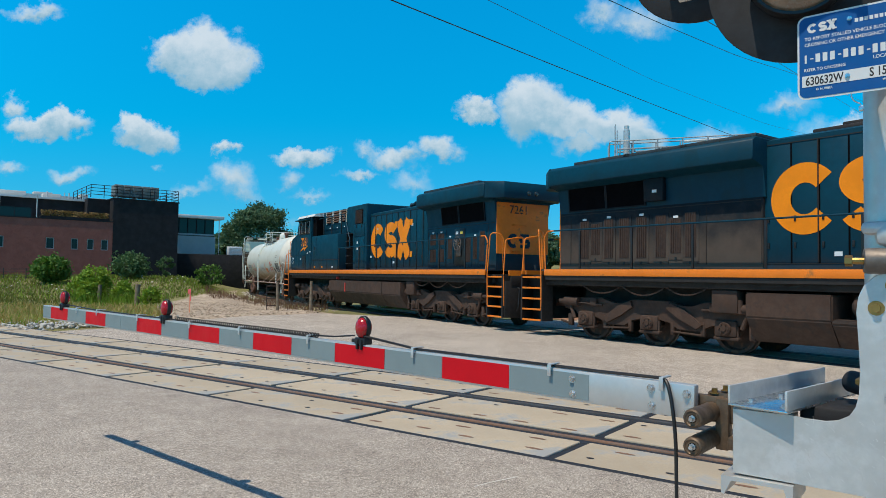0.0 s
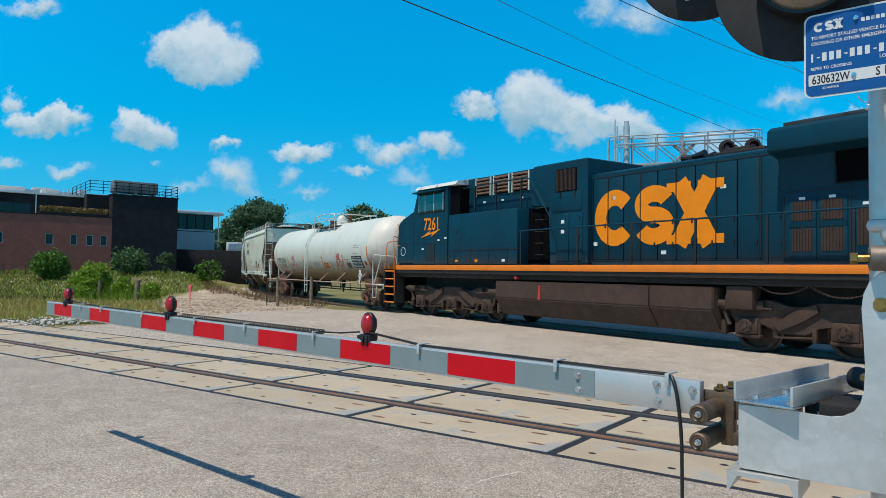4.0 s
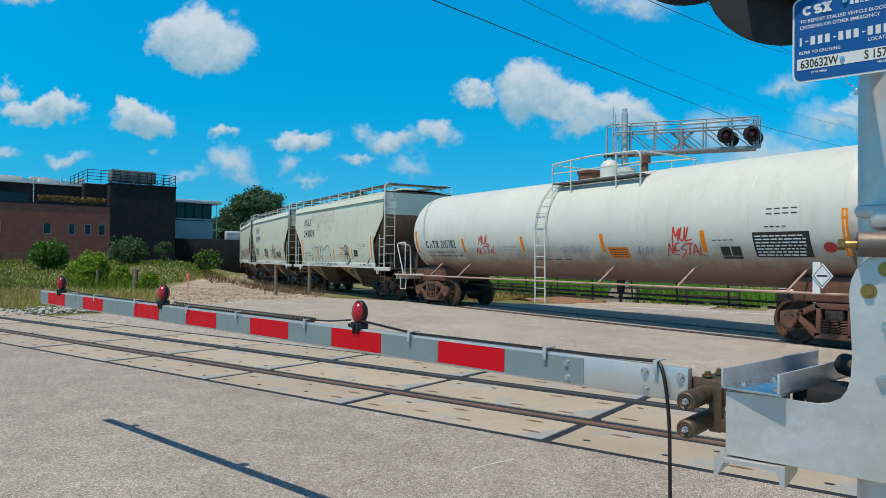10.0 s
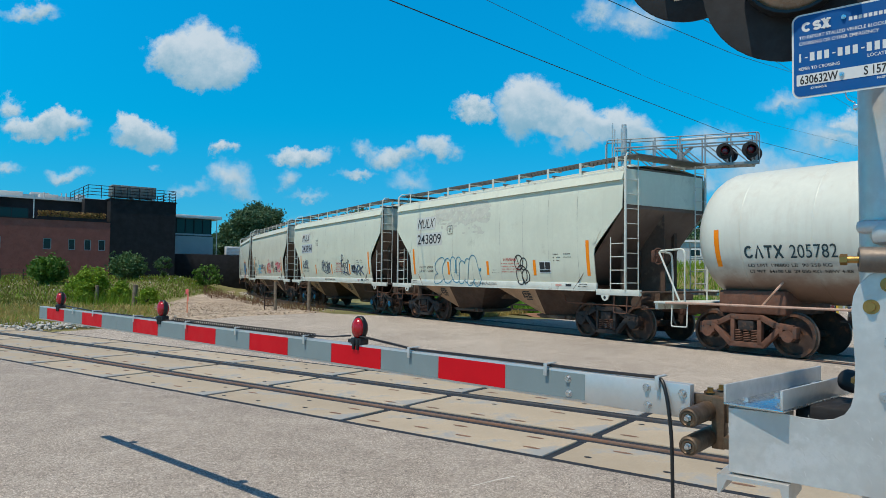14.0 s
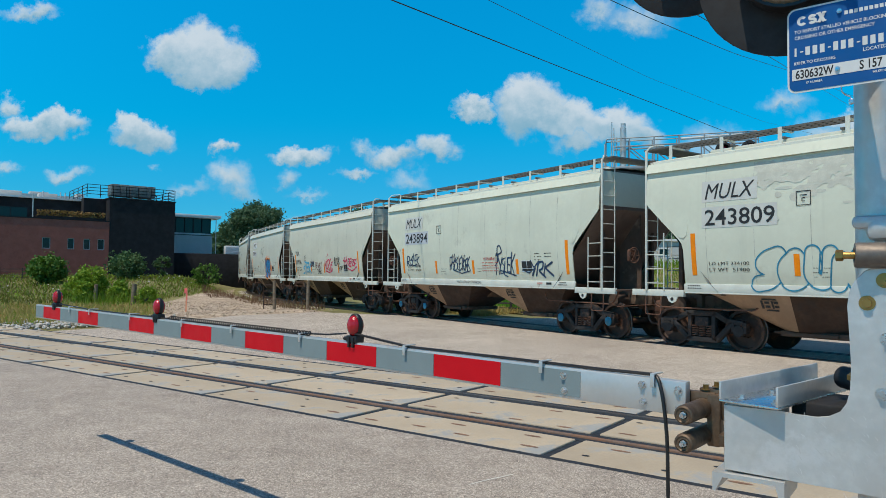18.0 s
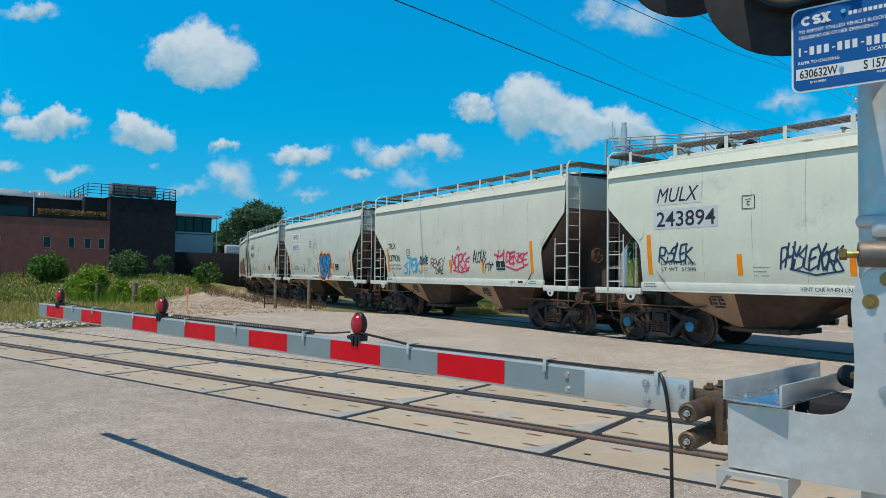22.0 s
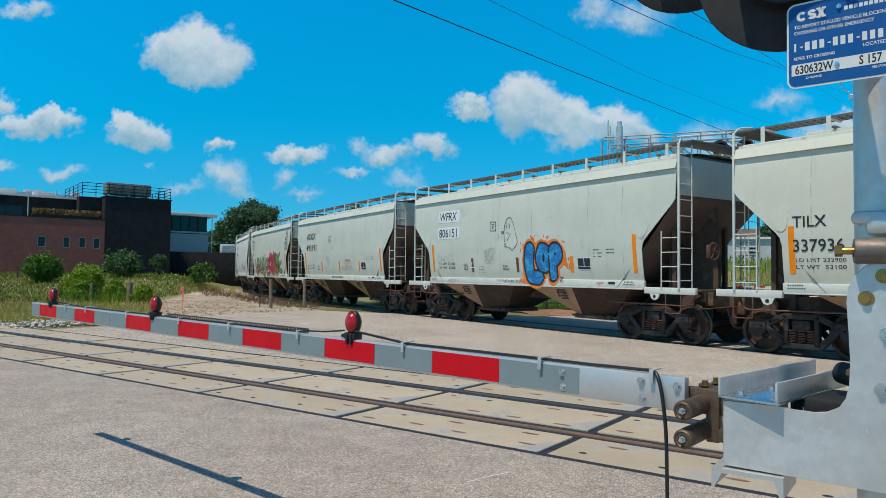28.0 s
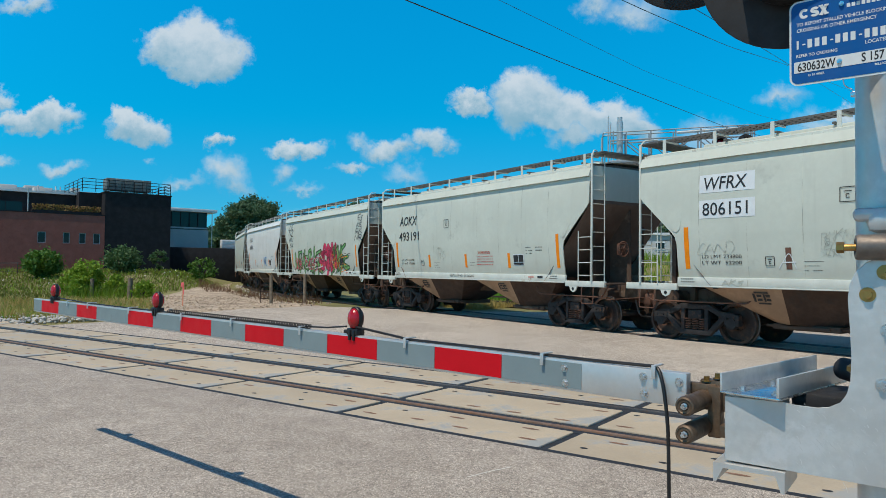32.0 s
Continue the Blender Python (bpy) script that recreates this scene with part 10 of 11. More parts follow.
    blades("verge_tufts", tuft[::2], 0.34, 0.013, "grass_dry", 14, "dry yellow grass among the stones", 0.4)
    blades("green_tufts", tuft[1::2], 0.30, 0.013, "weed", 15, "yellow-green grass among the stones", 0.4)
    pl = [(x, y, z + 0.35 * s, s) for x, y, z, s in field(150, (-46, -20), (40, 60), open_meadow)]
    me = leaves("flower_heads", [p[:3] for p in pl], 0.07, M["flower"], 9)
    tagged(new("flower_heads", me), "white flower heads in the meadow", "flowers", kind="stuff")
    blades("dead_brush", field(520, (-21, -14.0), (46, 58), lambda x, y: 2.8 < on_curve_off(x, y) < 4.6), 0.45, 0.014, "grass_brown", 16, "dead red-brown brush beside the ballast", 0.3)


# ---- gravel, stones, posts ----
def build_gravel():
    bm = bmesh.new()
    ys = [20.5, 22, 24, 25, 27, 30, 33, 36, 40, 45, 52, 60, 70, 80]
    prev = None
    for y in ys:
        left = float(np.interp(y, [20, 25, 30, 36, 41, 46, 51, 60, 80], [-9.0, -10.2, -12.7, -15.2, -16.8, -17.6, -17.6, -19.2, -23.6])) + 0.35 * math.sin(y * 1.3)
        th = None
        # right edge: along the ballast, or the road's edge
        lo_, hi_ = -40.0, 20.0
        for _ in range(30):
            mid = (lo_ + hi_) / 2
            q = near_xy((mid, y))
            if on_curve_off(mid, y) > 2.0 and q[0] < float(np.interp(q[1], [20.5, 21.6, 25.0, 25.8], [-21.5, -15.9, -11.9, -5.6])):
                lo_ = mid
            else:
                hi_ = mid
        right = max(left + 0.3, lo_)
        row = []
        for k in range(7):
            x = left + (right - left) * k / 6
            row.append(bm.verts.new((x, y, ground_at(x, y) + (0.10 if 0 < k < 6 else -0.04) + 0.03 * noise.noise((x, y, 4)))))
        if prev:
            for i in range(6):
                bm.faces.new((prev[i], prev[i + 1], row[i + 1], row[i]))
        prev = row
    tagged(part("gravel_strip", bm, M["gravel"]), "pale beige gravel strip beside the railway", "gravel", kind="structure")
    rnd = random.Random(31)
    pl = []
    for _ in range(1500):
        x, y = rnd.gauss(-12.1, 1.4), rnd.gauss(23.5, 0.8)
        if near_xy((x, y))[0] > -22.0:
            continue
        pl.append((x, y, ground_at(x, y) + rnd.uniform(0.03, 0.16), rnd.uniform(0.03, 0.085)))
    tagged(many_stones("riprap", pl, M["riprap"], None, "heap of pale broken stones beside the road"), category="stones")
    pl = []
    for _ in range(2400):
        y = rnd.uniform(22, 40)
        x = rnd.uniform(-15, -4)
        q = near_xy((x, y))
        if q[0] < -21.4 and on_curve_off(x, y) > 2.0 and x > float(np.interp(y, [20, 25, 30, 36, 45], [-9.0, -10.2, -12.5, -14.4, -15.6])) - 0.3:
            pl.append((x, y, ground_at(x, y) + 0.11, rnd.uniform(0.015, 0.05)))
    tagged(many_stones("loose_gravel", pl, M["gravel"], None, "loose gravel stones"), category="gravel")


M["riprap"] = material("pale_limestone", (0.52, 0.50, 0.46), 0.9, vary=0.2, scale=3, fine=14, bump=0.4)
M["post"] = material("weathered_post", (0.22, 0.17, 0.12), 0.9, vary=0.25, scale=5, bump=0.5, second=(0.12, 0.09, 0.065), second_amount=0.3, second_scale=4)
M["stake"] = material("orange_stake", (0.75, 0.30, 0.18), 0.7, vary=0.2, scale=8)
M["flag_pink"] = material("pink_tape", (0.90, 0.16, 0.16), 0.6, vary=0.1, scale=8)
M["fence_dark"] = material("dark_fence", (0.05, 0.045, 0.04), 0.8, vary=0.25, scale=6)
M["mulch"] = material("red_brown_mulch", (0.30, 0.15, 0.08), 0.95, vary=0.3, scale=3, fine=20, bump=0.6)


def build_posts():
    spots = [(-7.38, 30.9, 1.46, 0.075), (-5.97, 31.2, 1.48, 0.075), (-17.0, 34.3, 1.22, 0.10), (-15.15, 34.3, 1.28, 0.13)]
    for i, (x, y, h, r) in enumerate(spots):
        z = ground_at(x, y)
        bm = bmesh.new()
        rod(bm, (0, 0, -0.1), (0, 0, h), r, 14, r * 0.92)
        bmesh.ops.bevel(bm, geom=[e for e in bm.edges if min(v.co.z for v in e.verts) > h - 0.01], offset=0.012, segments=1, affect="EDGES")
        for v in bm.verts:
            v.co.x += 0.012 * noise.noise((v.co.z * 2, i, 0))
        ob = part("wooden_post", bm, M["post"])
        ob.matrix_basis = pose(x, y, z - 0.1, 0, 1.2 * (i - 1), 0)
        tagged(ob, "weathered round wooden post", "post", "wooden posts")
    # survey stake with tape
    x, y = -10.44, 28.58
    t = thing("survey_stake", "thin survey stake with pink tape in the gravel", "stake", m=pose(x, y, ground_at(x, y)))
    bm = bmesh.new()
    box(bm, (0, 0, 0.52), (0.045, 0.02, 1.1))
    part("lath", bm, M["stake"], t, "orange wooden lath")
    bm = bmesh.new()
    box(bm, (-0.02, -0.012, 0.95), (0.12, 0.006, 0.20), bevel=0.002)
    box(bm, (0.03, -0.014, 0.72), (0.04, 0.006, 0.30))
    part("tape", bm, M["flag_pink"], t, "pink plastic tape")
    # a rusty frame leaning by the posts
    x, y = -7.75, 31.4
    t = thing("steel_frame", "rusty purple-brown steel frame leaning by a post", "frame", m=pose(x, y, ground_at(x, y), 6, 0, 8))
    for a, b in (((-0.24, 0, 0), (-0.24, 0, 1.2)), ((0.24, 0, 0), (0.24, 0, 1.2)), ((-0.24, 0, 1.18), (0.24, 0, 1.18)), ((-0.24, 0, 0.62), (0.24, 0, 0.62)), ((-0.24, 0, 0.9), (0.24, 0, 0.9)), ((-0.24, 0, 0.3), (0.24, 0, 0.3))):
        bm = bmesh.new()
        rod(bm, a, b, 0.022, 6)
        part("bar", bm, M["louvre_brown"], t)


# ---- the far side of the crossing ----
def build_far_side():
    # dark rail fence
    t = thing("rail_fence", "low dark three-rail fence along the verge", "fence", m=TRK.copy())
    xs = [-20.0 + 1.95 * k for k in range(8)]
    yz = lambda x: (27.9 + 0.02 * x, RAIL_Z - 0.09)
    for i, x in enumerate(xs):
        y, z = yz(x)
        bm = bmesh.new()
        box(bm, (x, y, z + 0.34), (0.10, 0.10, 0.74), bevel=0.01)
        part("post", bm, M["fence_dark"], t)
        if i:
            xa = xs[i - 1]
            for h in (0.22, 0.44, 0.66):
                bm = bmesh.new()
                box(bm, ((x + xa) / 2, y - 0.06, z + h), (1.95, 0.035, 0.075))
                part("rail", bm, M["fence_dark"], t)
    bm = bmesh.new()
    blob(bm, 0, 0, 2.5, 0.9, 5, 30, 0.15)
    for v in bm.verts:
        v.co = Vector((v.co.x, v.co.z, 0.22 * (1 - min(1, (v.co.x / 2.5) ** 2 + (v.co.z / 0.9) ** 2))))
    mu = part("mulch_bed", bm, M["mulch"])
    mu.matrix_basis = TRK @ pose(-13.2, 26.7, RAIL_Z - 0.065)
    tagged(mu, "red-brown mulch heap on the verge", "mulch", kind="structure")
    bm = bmesh.new()
    box(bm, (0, 0, 0), (5.0, 2.6, 0.10), bevel=0.02)
    ap = part("apron", bm, M["concrete"])
    ap.matrix_basis = TRK @ pose(-9.6, 26.9, RAIL_Z - 0.075, 0, 0, 4)
    tagged(ap, "pale concrete apron beside the road", "pavement", kind="structure")
    # edge lines on the road
    for y, a, b in ((24.25, -9.5, 22.0), (11.6, 4.0, 22.0)):
        bm = bmesh.new()
        box(bm, ((a + b) / 2, y, RAIL_Z + (0.002 if y > 20 else -0.05)), (b - a, 0.17, 0.008))
        ob = part("road_line", bm, M["paint_white"])
        ob.matrix_basis = TRK.copy()
        tagged(ob, "worn white line on the asphalt", "road marking", kind="structure")
    bm = bmesh.new()
    ribbon(bm, [(0, 0), (0.26, 0.012), (0.52, 0.0)], 0.016)
    for v in bm.verts:
        v.co = Vector((v.co.x, v.co.z, 0))
    ob = part("chalk_line", bm, M["paint_white"], flat=True)
    ob.matrix_basis = pose(0.27, 6.05, 0.004, 0, 0, 38)
    tagged(ob, "faint pale scratch on the asphalt", "road marking", kind="structure")
    # grass bank with a grey wall and low houses on it
    bm = bmesh.new()
    rows = []
    for k in range(15):
        u = k / 14
        row = []
        for d, h in ((0, -0.1), (2.5, 0.7), (6, 2.0), (10, 2.9), (16, 3.1), (40, 3.1)):
            p = Vector((9 + 62 * u, 62 - 12 * u, 0)) + Vector((0.2, 1.0, 0)).normalized() * d
            row.append(bm.verts.new((p.x, p.y, h + 0.25 * noise.noise((p.x * 0.2, p.y * 0.2, 2)))))
        if rows:
            for i in range(5):
                bm.faces.new((rows[-1][i], rows[-1][i + 1], row[i + 1], row[i]))
        rows.append(row)
    bank = part("grass_bank", bm, M["soil"])
    tagged(bank, "overgrown green bank beyond the road", "bank", kind="structure")
    rng = np.random.default_rng(77)
    pl = []
    for _ in range(6500):
        u, d = rng.uniform(0.1, 0.75), rng.uniform(0, 14)
        p = Vector((9 + 62 * u, 62 - 12 * u, 0)) + Vector((0.2, 1.0, 0)).normalized() * d
        pl.append((p.x, p.y, float(np.interp(d, [0, 2.5, 6, 10, 16], [-0.1, 0.7, 2.0, 2.9, 3.1])), rng.uniform(0.6, 1.4)))
    blades("bank_grass", pl, 0.75, 0.035, "weed", 11, "tall yellow-green grass on the bank")


M["brick"] = material("dark_red_brick", (0.30, 0.099, 0.077), 0.9, vary=0.15, scale=1.5, fine=18, bump=0.25, second=(0.245, 0.079, 0.062), second_amount=0.35, second_scale=2)
M["charcoal"] = material("charcoal_cladding", (0.011, 0.0115, 0.015), 0.85, vary=0.2, scale=0.8, bump=0.06)
M["grey_panel"] = material("grey_blue_panel", (0.32, 0.40, 0.43), 0.6, vary=0.08, scale=0.8, bump=0.04)
M["white_trim"] = material("white_roof_edge", (0.70, 0.72, 0.72), 0.6, vary=0.08, scale=2)
M["grey_wall"] = material("grey_rendered_wall", (0.50, 0.51, 0.50), 0.8, vary=0.1, scale=0.6, bump=0.08)
M["pane"] = glass_of("window_pane", (0.012, 0.022, 0.024), 0.12)
M["pane"].node_tree.nodes["Principled BSDF"].inputs["Specular IOR Level"].default_value = 0.35
M["shingle"] = material("brown_shingle", (0.16, 0.11, 0.085), 0.9, vary=0.2, scale=2)
M["car_red"] = material("dark_red_car_paint", (0.14, 0.012, 0.02), 0.25, vary=0.05, scale=2, coat=0.8, bump=0)
M["car_blue"] = material("dark_blue_car_paint", (0.03, 0.05, 0.075), 0.25, vary=0.05, scale=2, coat=0.8, bump=0)
M["safety_yellow"] = material("yellow_bollard", (0.80, 0.52, 0.04), 0.6, vary=0.1, scale=4)


def build_main_building():
    """Brick block with a black tower and a glazed pavilion. Local x runs along the front towards the tower's far corner, y into the building."""
    m = pose(-31.6, 66.0, -0.15, 0, 0, math.degrees(math.atan2(0.616, 0.788)))
    t = thing("brick_building", "low dark brick building with a black tower and roof terrace", "building", m=m)
    wins = ((-5.56, -4.90), (-3.52, -2.96), (-2.20, -1.63), (-1.0, -0.40), (-9.4, -8.8), (-12.2, -11.6))
    # brick front as a wall with openings: strips between and round the windows
    x0, x1, z1, wz0, wz1 = -19.0, 0.0, 6.62, 3.95, 4.95
    spans = [(((x0 + x1) / 2, 0.15, wz0 / 2), (x1 - x0, 0.30, wz0)), (((x0 + x1) / 2, 0.15, (wz1 + z1) / 2), (x1 - x0, 0.30, z1 - wz1))]
    edges = [x0] + sorted(v for w in wins for v in w) + [x1]
    for a, b in zip(edges[::2], edges[1::2]):
        spans.append((((a + b) / 2, 0.15, (wz0 + wz1) / 2), (b - a, 0.30, wz1 - wz0)))
    spans += [((x0 + 0.15, 6, z1 / 2), (0.30, 11.4, z1)), ((x1 - 0.15, 6, z1 / 2), (0.30, 11.4, z1)), (((x0 + x1) / 2, 11.8, z1 / 2), (x1 - x0, 0.30, z1))]
    for c, sz in spans:
        bm = bmesh.new()
        box(bm, c, sz)
        part("wall", bm, M["brick"], t, "dark red brick wall")
    bm = bmesh.new()
    box(bm, ((x0 + x1) / 2, 6.0, 6.35), (x1 - x0 - 0.6, 11.3, 0.2))
    part("roof", bm, M["grey_wall"], t, "flat roof terrace")
    bm = bmesh.new()
    box(bm, ((x0 + x1) / 2, 0.15, z1 + 0.05), (x1 - x0, 0.38, 0.10))
    part("coping", bm, M["charcoal"], t, "dark coping")
    for a, b in wins:
        bm = bmesh.new()
        for c, s in ((((a + b) / 2, 0.10, wz0 + 0.03), (b - a, 0.08, 0.06)), (((a + b) / 2, 0.10, wz1 - 0.03), (b - a, 0.08, 0.06)), ((a + 0.03, 0.10, 4.45), (0.06, 0.08, 1.0)), ((b - 0.03, 0.10, 4.45), (0.06, 0.08, 1.0))):
            box(bm, c, s)
        w = part("window", bm, M["grey_panel"], t, "grey window frame")
        bm = bmesh.new()
        box(bm, ((a + b) / 2, 0.14, 4.45), (b - a - 0.1, 0.02, 0.9))
        part("pane", bm, M["pane"], w, "glass pane", flat=True)
    # black upper storey, set back, and planters with ornamental grass on the parapet
    bm = bmesh.new()
    box(bm, (-5.2, 5.5, 7.55), (9.4, 5.0, 2.3))
    part("upper_storey", bm, M["charcoal"], t, "black upper storey")
    bm = bmesh.new()
    box(bm, (-5.2, 5.4, 8.75), (10.0, 5.6, 0.16))
    part("upper_roof", bm, M["white_trim"], t, "pale roof edge")
    bm = bmesh.new()
    box(bm, (-3.1, 0.75, 6.75), (5.8, 0.5, 0.40))
    pl = part("planter", bm, M["charcoal"], t, "long dark planter")
    rng = np.random.default_rng(3)
    p = np.stack([rng.uniform(-5.9, -0.3, 900), rng.uniform(0.55, 0.95, 900), 6.95 + rng.uniform(0, 0.55, 900)], 1)
    ob = new("planter_grass", leaves("planter_grass", p, 0.10, M["planter_grass"], 4))
    ob.parent = pl
    tagged(ob, "golden ornamental grass")
    # plant room, ducts and a post at the far end of the roof
    for nm, c, s, mt, lab in (("plant_room", (-10.3, 3.0, 7.6), (2.6, 2.6, 2.1), "white_trim", "white plant room"), ("duct_box", (-12.6, 6.0, 7.9), (3.4, 3.0, 2.9), "grey_wall", "grey duct box"), ("duct_box", (-7.6, 7.0, 9.15), (2.2, 1.5, 0.9), "grey_wall", "grey duct box"), ("duct_box", (-4.4, 6.0, 9.1), (1.6, 1.2, 0.7), "grey_wall", "grey duct box")):
        bm = bmesh.new()
        box(bm, c, s, bevel=0.04)
        part(nm, bm, M[mt], t, lab)
    for k in range(3):
        bm = bmesh.new()
        box(bm, (-11.0 + 0.55 * k, 1.69, 7.75), (0.35, 0.03, 0.7))
        part("window", bm, M["pane"], t, "small pane", flat=True)
    for x in (-1.75, -3.0, -3.4, -4.9):
        bm = bmesh.new()
        rod(bm, (x, 5.0, 8.8), (x, 5.0, 9.6), 0.06, 8)
        part("vent_pipe", bm, M["galv"], t)
    bm = bmesh.new()
    rod(bm, (-6.3, 0.5, 6.6), (-6.3, 0.5, 8.9), 0.045, 8)
    part("terrace_post", bm, M["galv"], t)
    # a long grey block behind, with ducts on it
    bm = bmesh.new()
    box(bm, (-6.0, 26.0, 5.45), (24.0, 5.0, 10.9))
    part("rear_block", bm, M["grey_wall"], t, "long pale grey rear block")
    bm = bmesh.new()
    box(bm, (-6.0, 23.4, 10.85), (24.2, 0.3, 0.35))
    part("rear_coping", bm, M["white_trim"], t, "pale roof edge")
    for x, w, h in ((-9.0, 1.8, 0.5), (-2.5, 2.0, 0.6), (2.0, 0.9, 0.7)):
        bm = bmesh.new()
        box(bm, (x, 25.5, 10.88 + h / 2), (w, 1.4, h), bevel=0.04)
        part("duct_box", bm, M["grey_wall"], t, "grey duct box")
    # glass balustrade along the terrace
    for k in range(5):
        bm = bmesh.new()
        box(bm, (-12.6 + 1.3 * k, 0.18, 7.12), (1.24, 0.02, 0.85))
        part("balustrade_pane", bm, M["pane"], t, "glass balustrade pane", flat=True)
    # black tower
    bm = bmesh.new()
    box(bm, (3.0, 4.5, 4.45), (6.06, 9.0, 8.9))
    box(bm, (-1.0, 5.2, 7.75), (2.0, 7.5, 2.3))
    part("tower", bm, M["charcoal"], t, "black clad tower")
    bm = bmesh.new()
    box(bm, (3.0, 4.5, 8.95), (6.2, 9.15, 0.10))
    part("tower_coping", bm, M["charcoal"], t)
    # railing on the tower
    for k in range(8):
        for a in ((-2.0 + 8.0 * k / 7, 0.1),):
            bm = bmesh.new()
            rod(bm, (a[0], a[1], 8.9), (a[0], a[1], 10.1), 0.035, 6)
            part("rail_post", bm, M["charcoal"], t)
    for k in range(5):
        bm = bmesh.new()
        rod(bm, (6.0, 0.1 + 2.1 * k, 8.9), (6.0, 0.1 + 2.1 * k, 10.1), 0.035, 6)
        rod(bm, (-2.0, 0.1 + 2.1 * k, 8.9), (-2.0, 0.1 + 2.1 * k, 10.1), 0.035, 6)
        part("rail_post", bm, M["charcoal"], t)
    for z in (9.2, 9.5, 9.8, 10.1):
        bm = bmesh.new()
        rod(bm, (-2.0, 0.1, z), (6.0, 0.1, z), 0.028, 6)
        rod(bm, (6.0, 0.1, z), (6.0, 8.6, z), 0.028, 6)
        rod(bm, (-2.0, 0.1, z), (-2.0, 8.6, z), 0.028, 6)
        part("rail", bm, M["charcoal"], t)
    # cooling units
    for k in range(5):
        bm = bmesh.new()
        box(bm, (0.95 + 0.84 * k, 3.0, 9.98), (0.80, 1.6, 1.15), bevel=0.04)
        unit = part("cooling_unit", bm, M["roof_unit"], t, "grey rooftop cooling unit")
        for j in range(6):
            bm = bmesh.new()
            box(bm, (0.95 + 0.84 * k, 2.18, 9.55 + 0.16 * j), (0.66, 0.03, 0.07))
            part("slat", bm, M["roof_unit"], unit)
    bm = bmesh.new()
    for x in (0.8, 2.6, 4.4):
        box(bm, (x, 3.0, 9.2), (0.12, 1.5, 0.5))
    part("unit_stand", bm, M["galv"], t)
    # glazed pavilion behind the tower
    t2 = thing("glass_pavilion", "grey and glass pavilion with a thin white roof", "building", m=pose(-31.0, 77.5, -0.15, 0, 0, 38))
    bm = bmesh.new()
    box(bm, (2.7, 4.0, 5.1), (5.4, 8.0, 2.1))
    part("wall", bm, M["grey_panel"], t2, "grey-blue panel wall")
    bm = bmesh.new()
    box(bm, (2.9, 4.0, 8.35), (6.6, 9.2, 0.36), bevel=0.03)
    part("roof", bm, M["white_trim"], t2, "thin white roof slab")
    bm = bmesh.new()
    box(bm, (2.7, 4.0, 7.2), (5.1, 7.6, 2.0))
    part("glazing", bm, M["pane"], t2, "long glass band", flat=True)
    for k in range(6):
        bm = bmesh.new()
        box(bm, (0.3 + 0.98 * k, 0.17, 7.2), (0.09, 0.07, 2.05))
        part("mullion", bm, M["charcoal"], t2, "dark mullion")
    bm = bmesh.new()
    rod(bm, (5.7, -0.3, 3.0), (5.7, -0.3, 8.2), 0.05, 8)
    part("column", bm, M["white_trim"], t2)
    bm = bmesh.new()
    box(bm, (2.7, 0.12, 6.35), (5.2, 0.10, 0.18))
    part("sill_band", bm, M["grey_panel"], t2)
    bm = bmesh.new()
    box(bm, (2.7, 4.0, 2.0), (5.4, 8.0, 4.1))
    part("base", bm, M["charcoal"], t2, "black base")
    # black low wing that runs on behind the railway
    bm = bmesh.new()
    box(bm, (8.0, 1.5, 2.0), (20.0, 3.0, 4.0), bevel=0.03)
    w = part("black_wing", bm, M["charcoal"])
    w.matrix_basis = pose(-29.0, 74.0, -0.15, 0, 0, 30)
    tagged(w, "long low black wall behind the meadow", "wall")
    t3 = thing("roof_box", "small white louvred box on the low black roof", "roof unit", m=pose(-24.7, 81.5, 3.84, 0, 0, 30))
    bm = bmesh.new()
    box(bm, (0, 0, 0.55), (1.6, 1.0, 1.1), bevel=0.03)
    part("housing", bm, M["white_trim"], t3)
    for k in range(5):
        bm = bmesh.new()
        box(bm, (0, -0.51, 0.25 + 0.16 * k), (1.4, 0.02, 0.07))
        part("slat", bm, M["grey_wall"], t3)
    # dark mesh fence in the meadow
    t4 = thing("meadow_fence", "low dark wire fence across the meadow", "fence", m=pose(-46, 55.5, ground_at(-40, 55.5) - 0.05, 0, 0, 0))
    for k in range(10):
        bm = bmesh.new()
        rod(bm, (k * 1.8, 0, -0.1), (k * 1.8, 0, 0.95), 0.035, 6)
        part("post", bm, M["fence_dark"], t4)
    for h in (0.2, 0.42, 0.64, 0.84, 0.92):
        bm = bmesh.new()
        rod(bm, (0, 0, h), (16.2, 0, h), 0.012, 5)
        part("wire", bm, M["fence_dark"], t4)


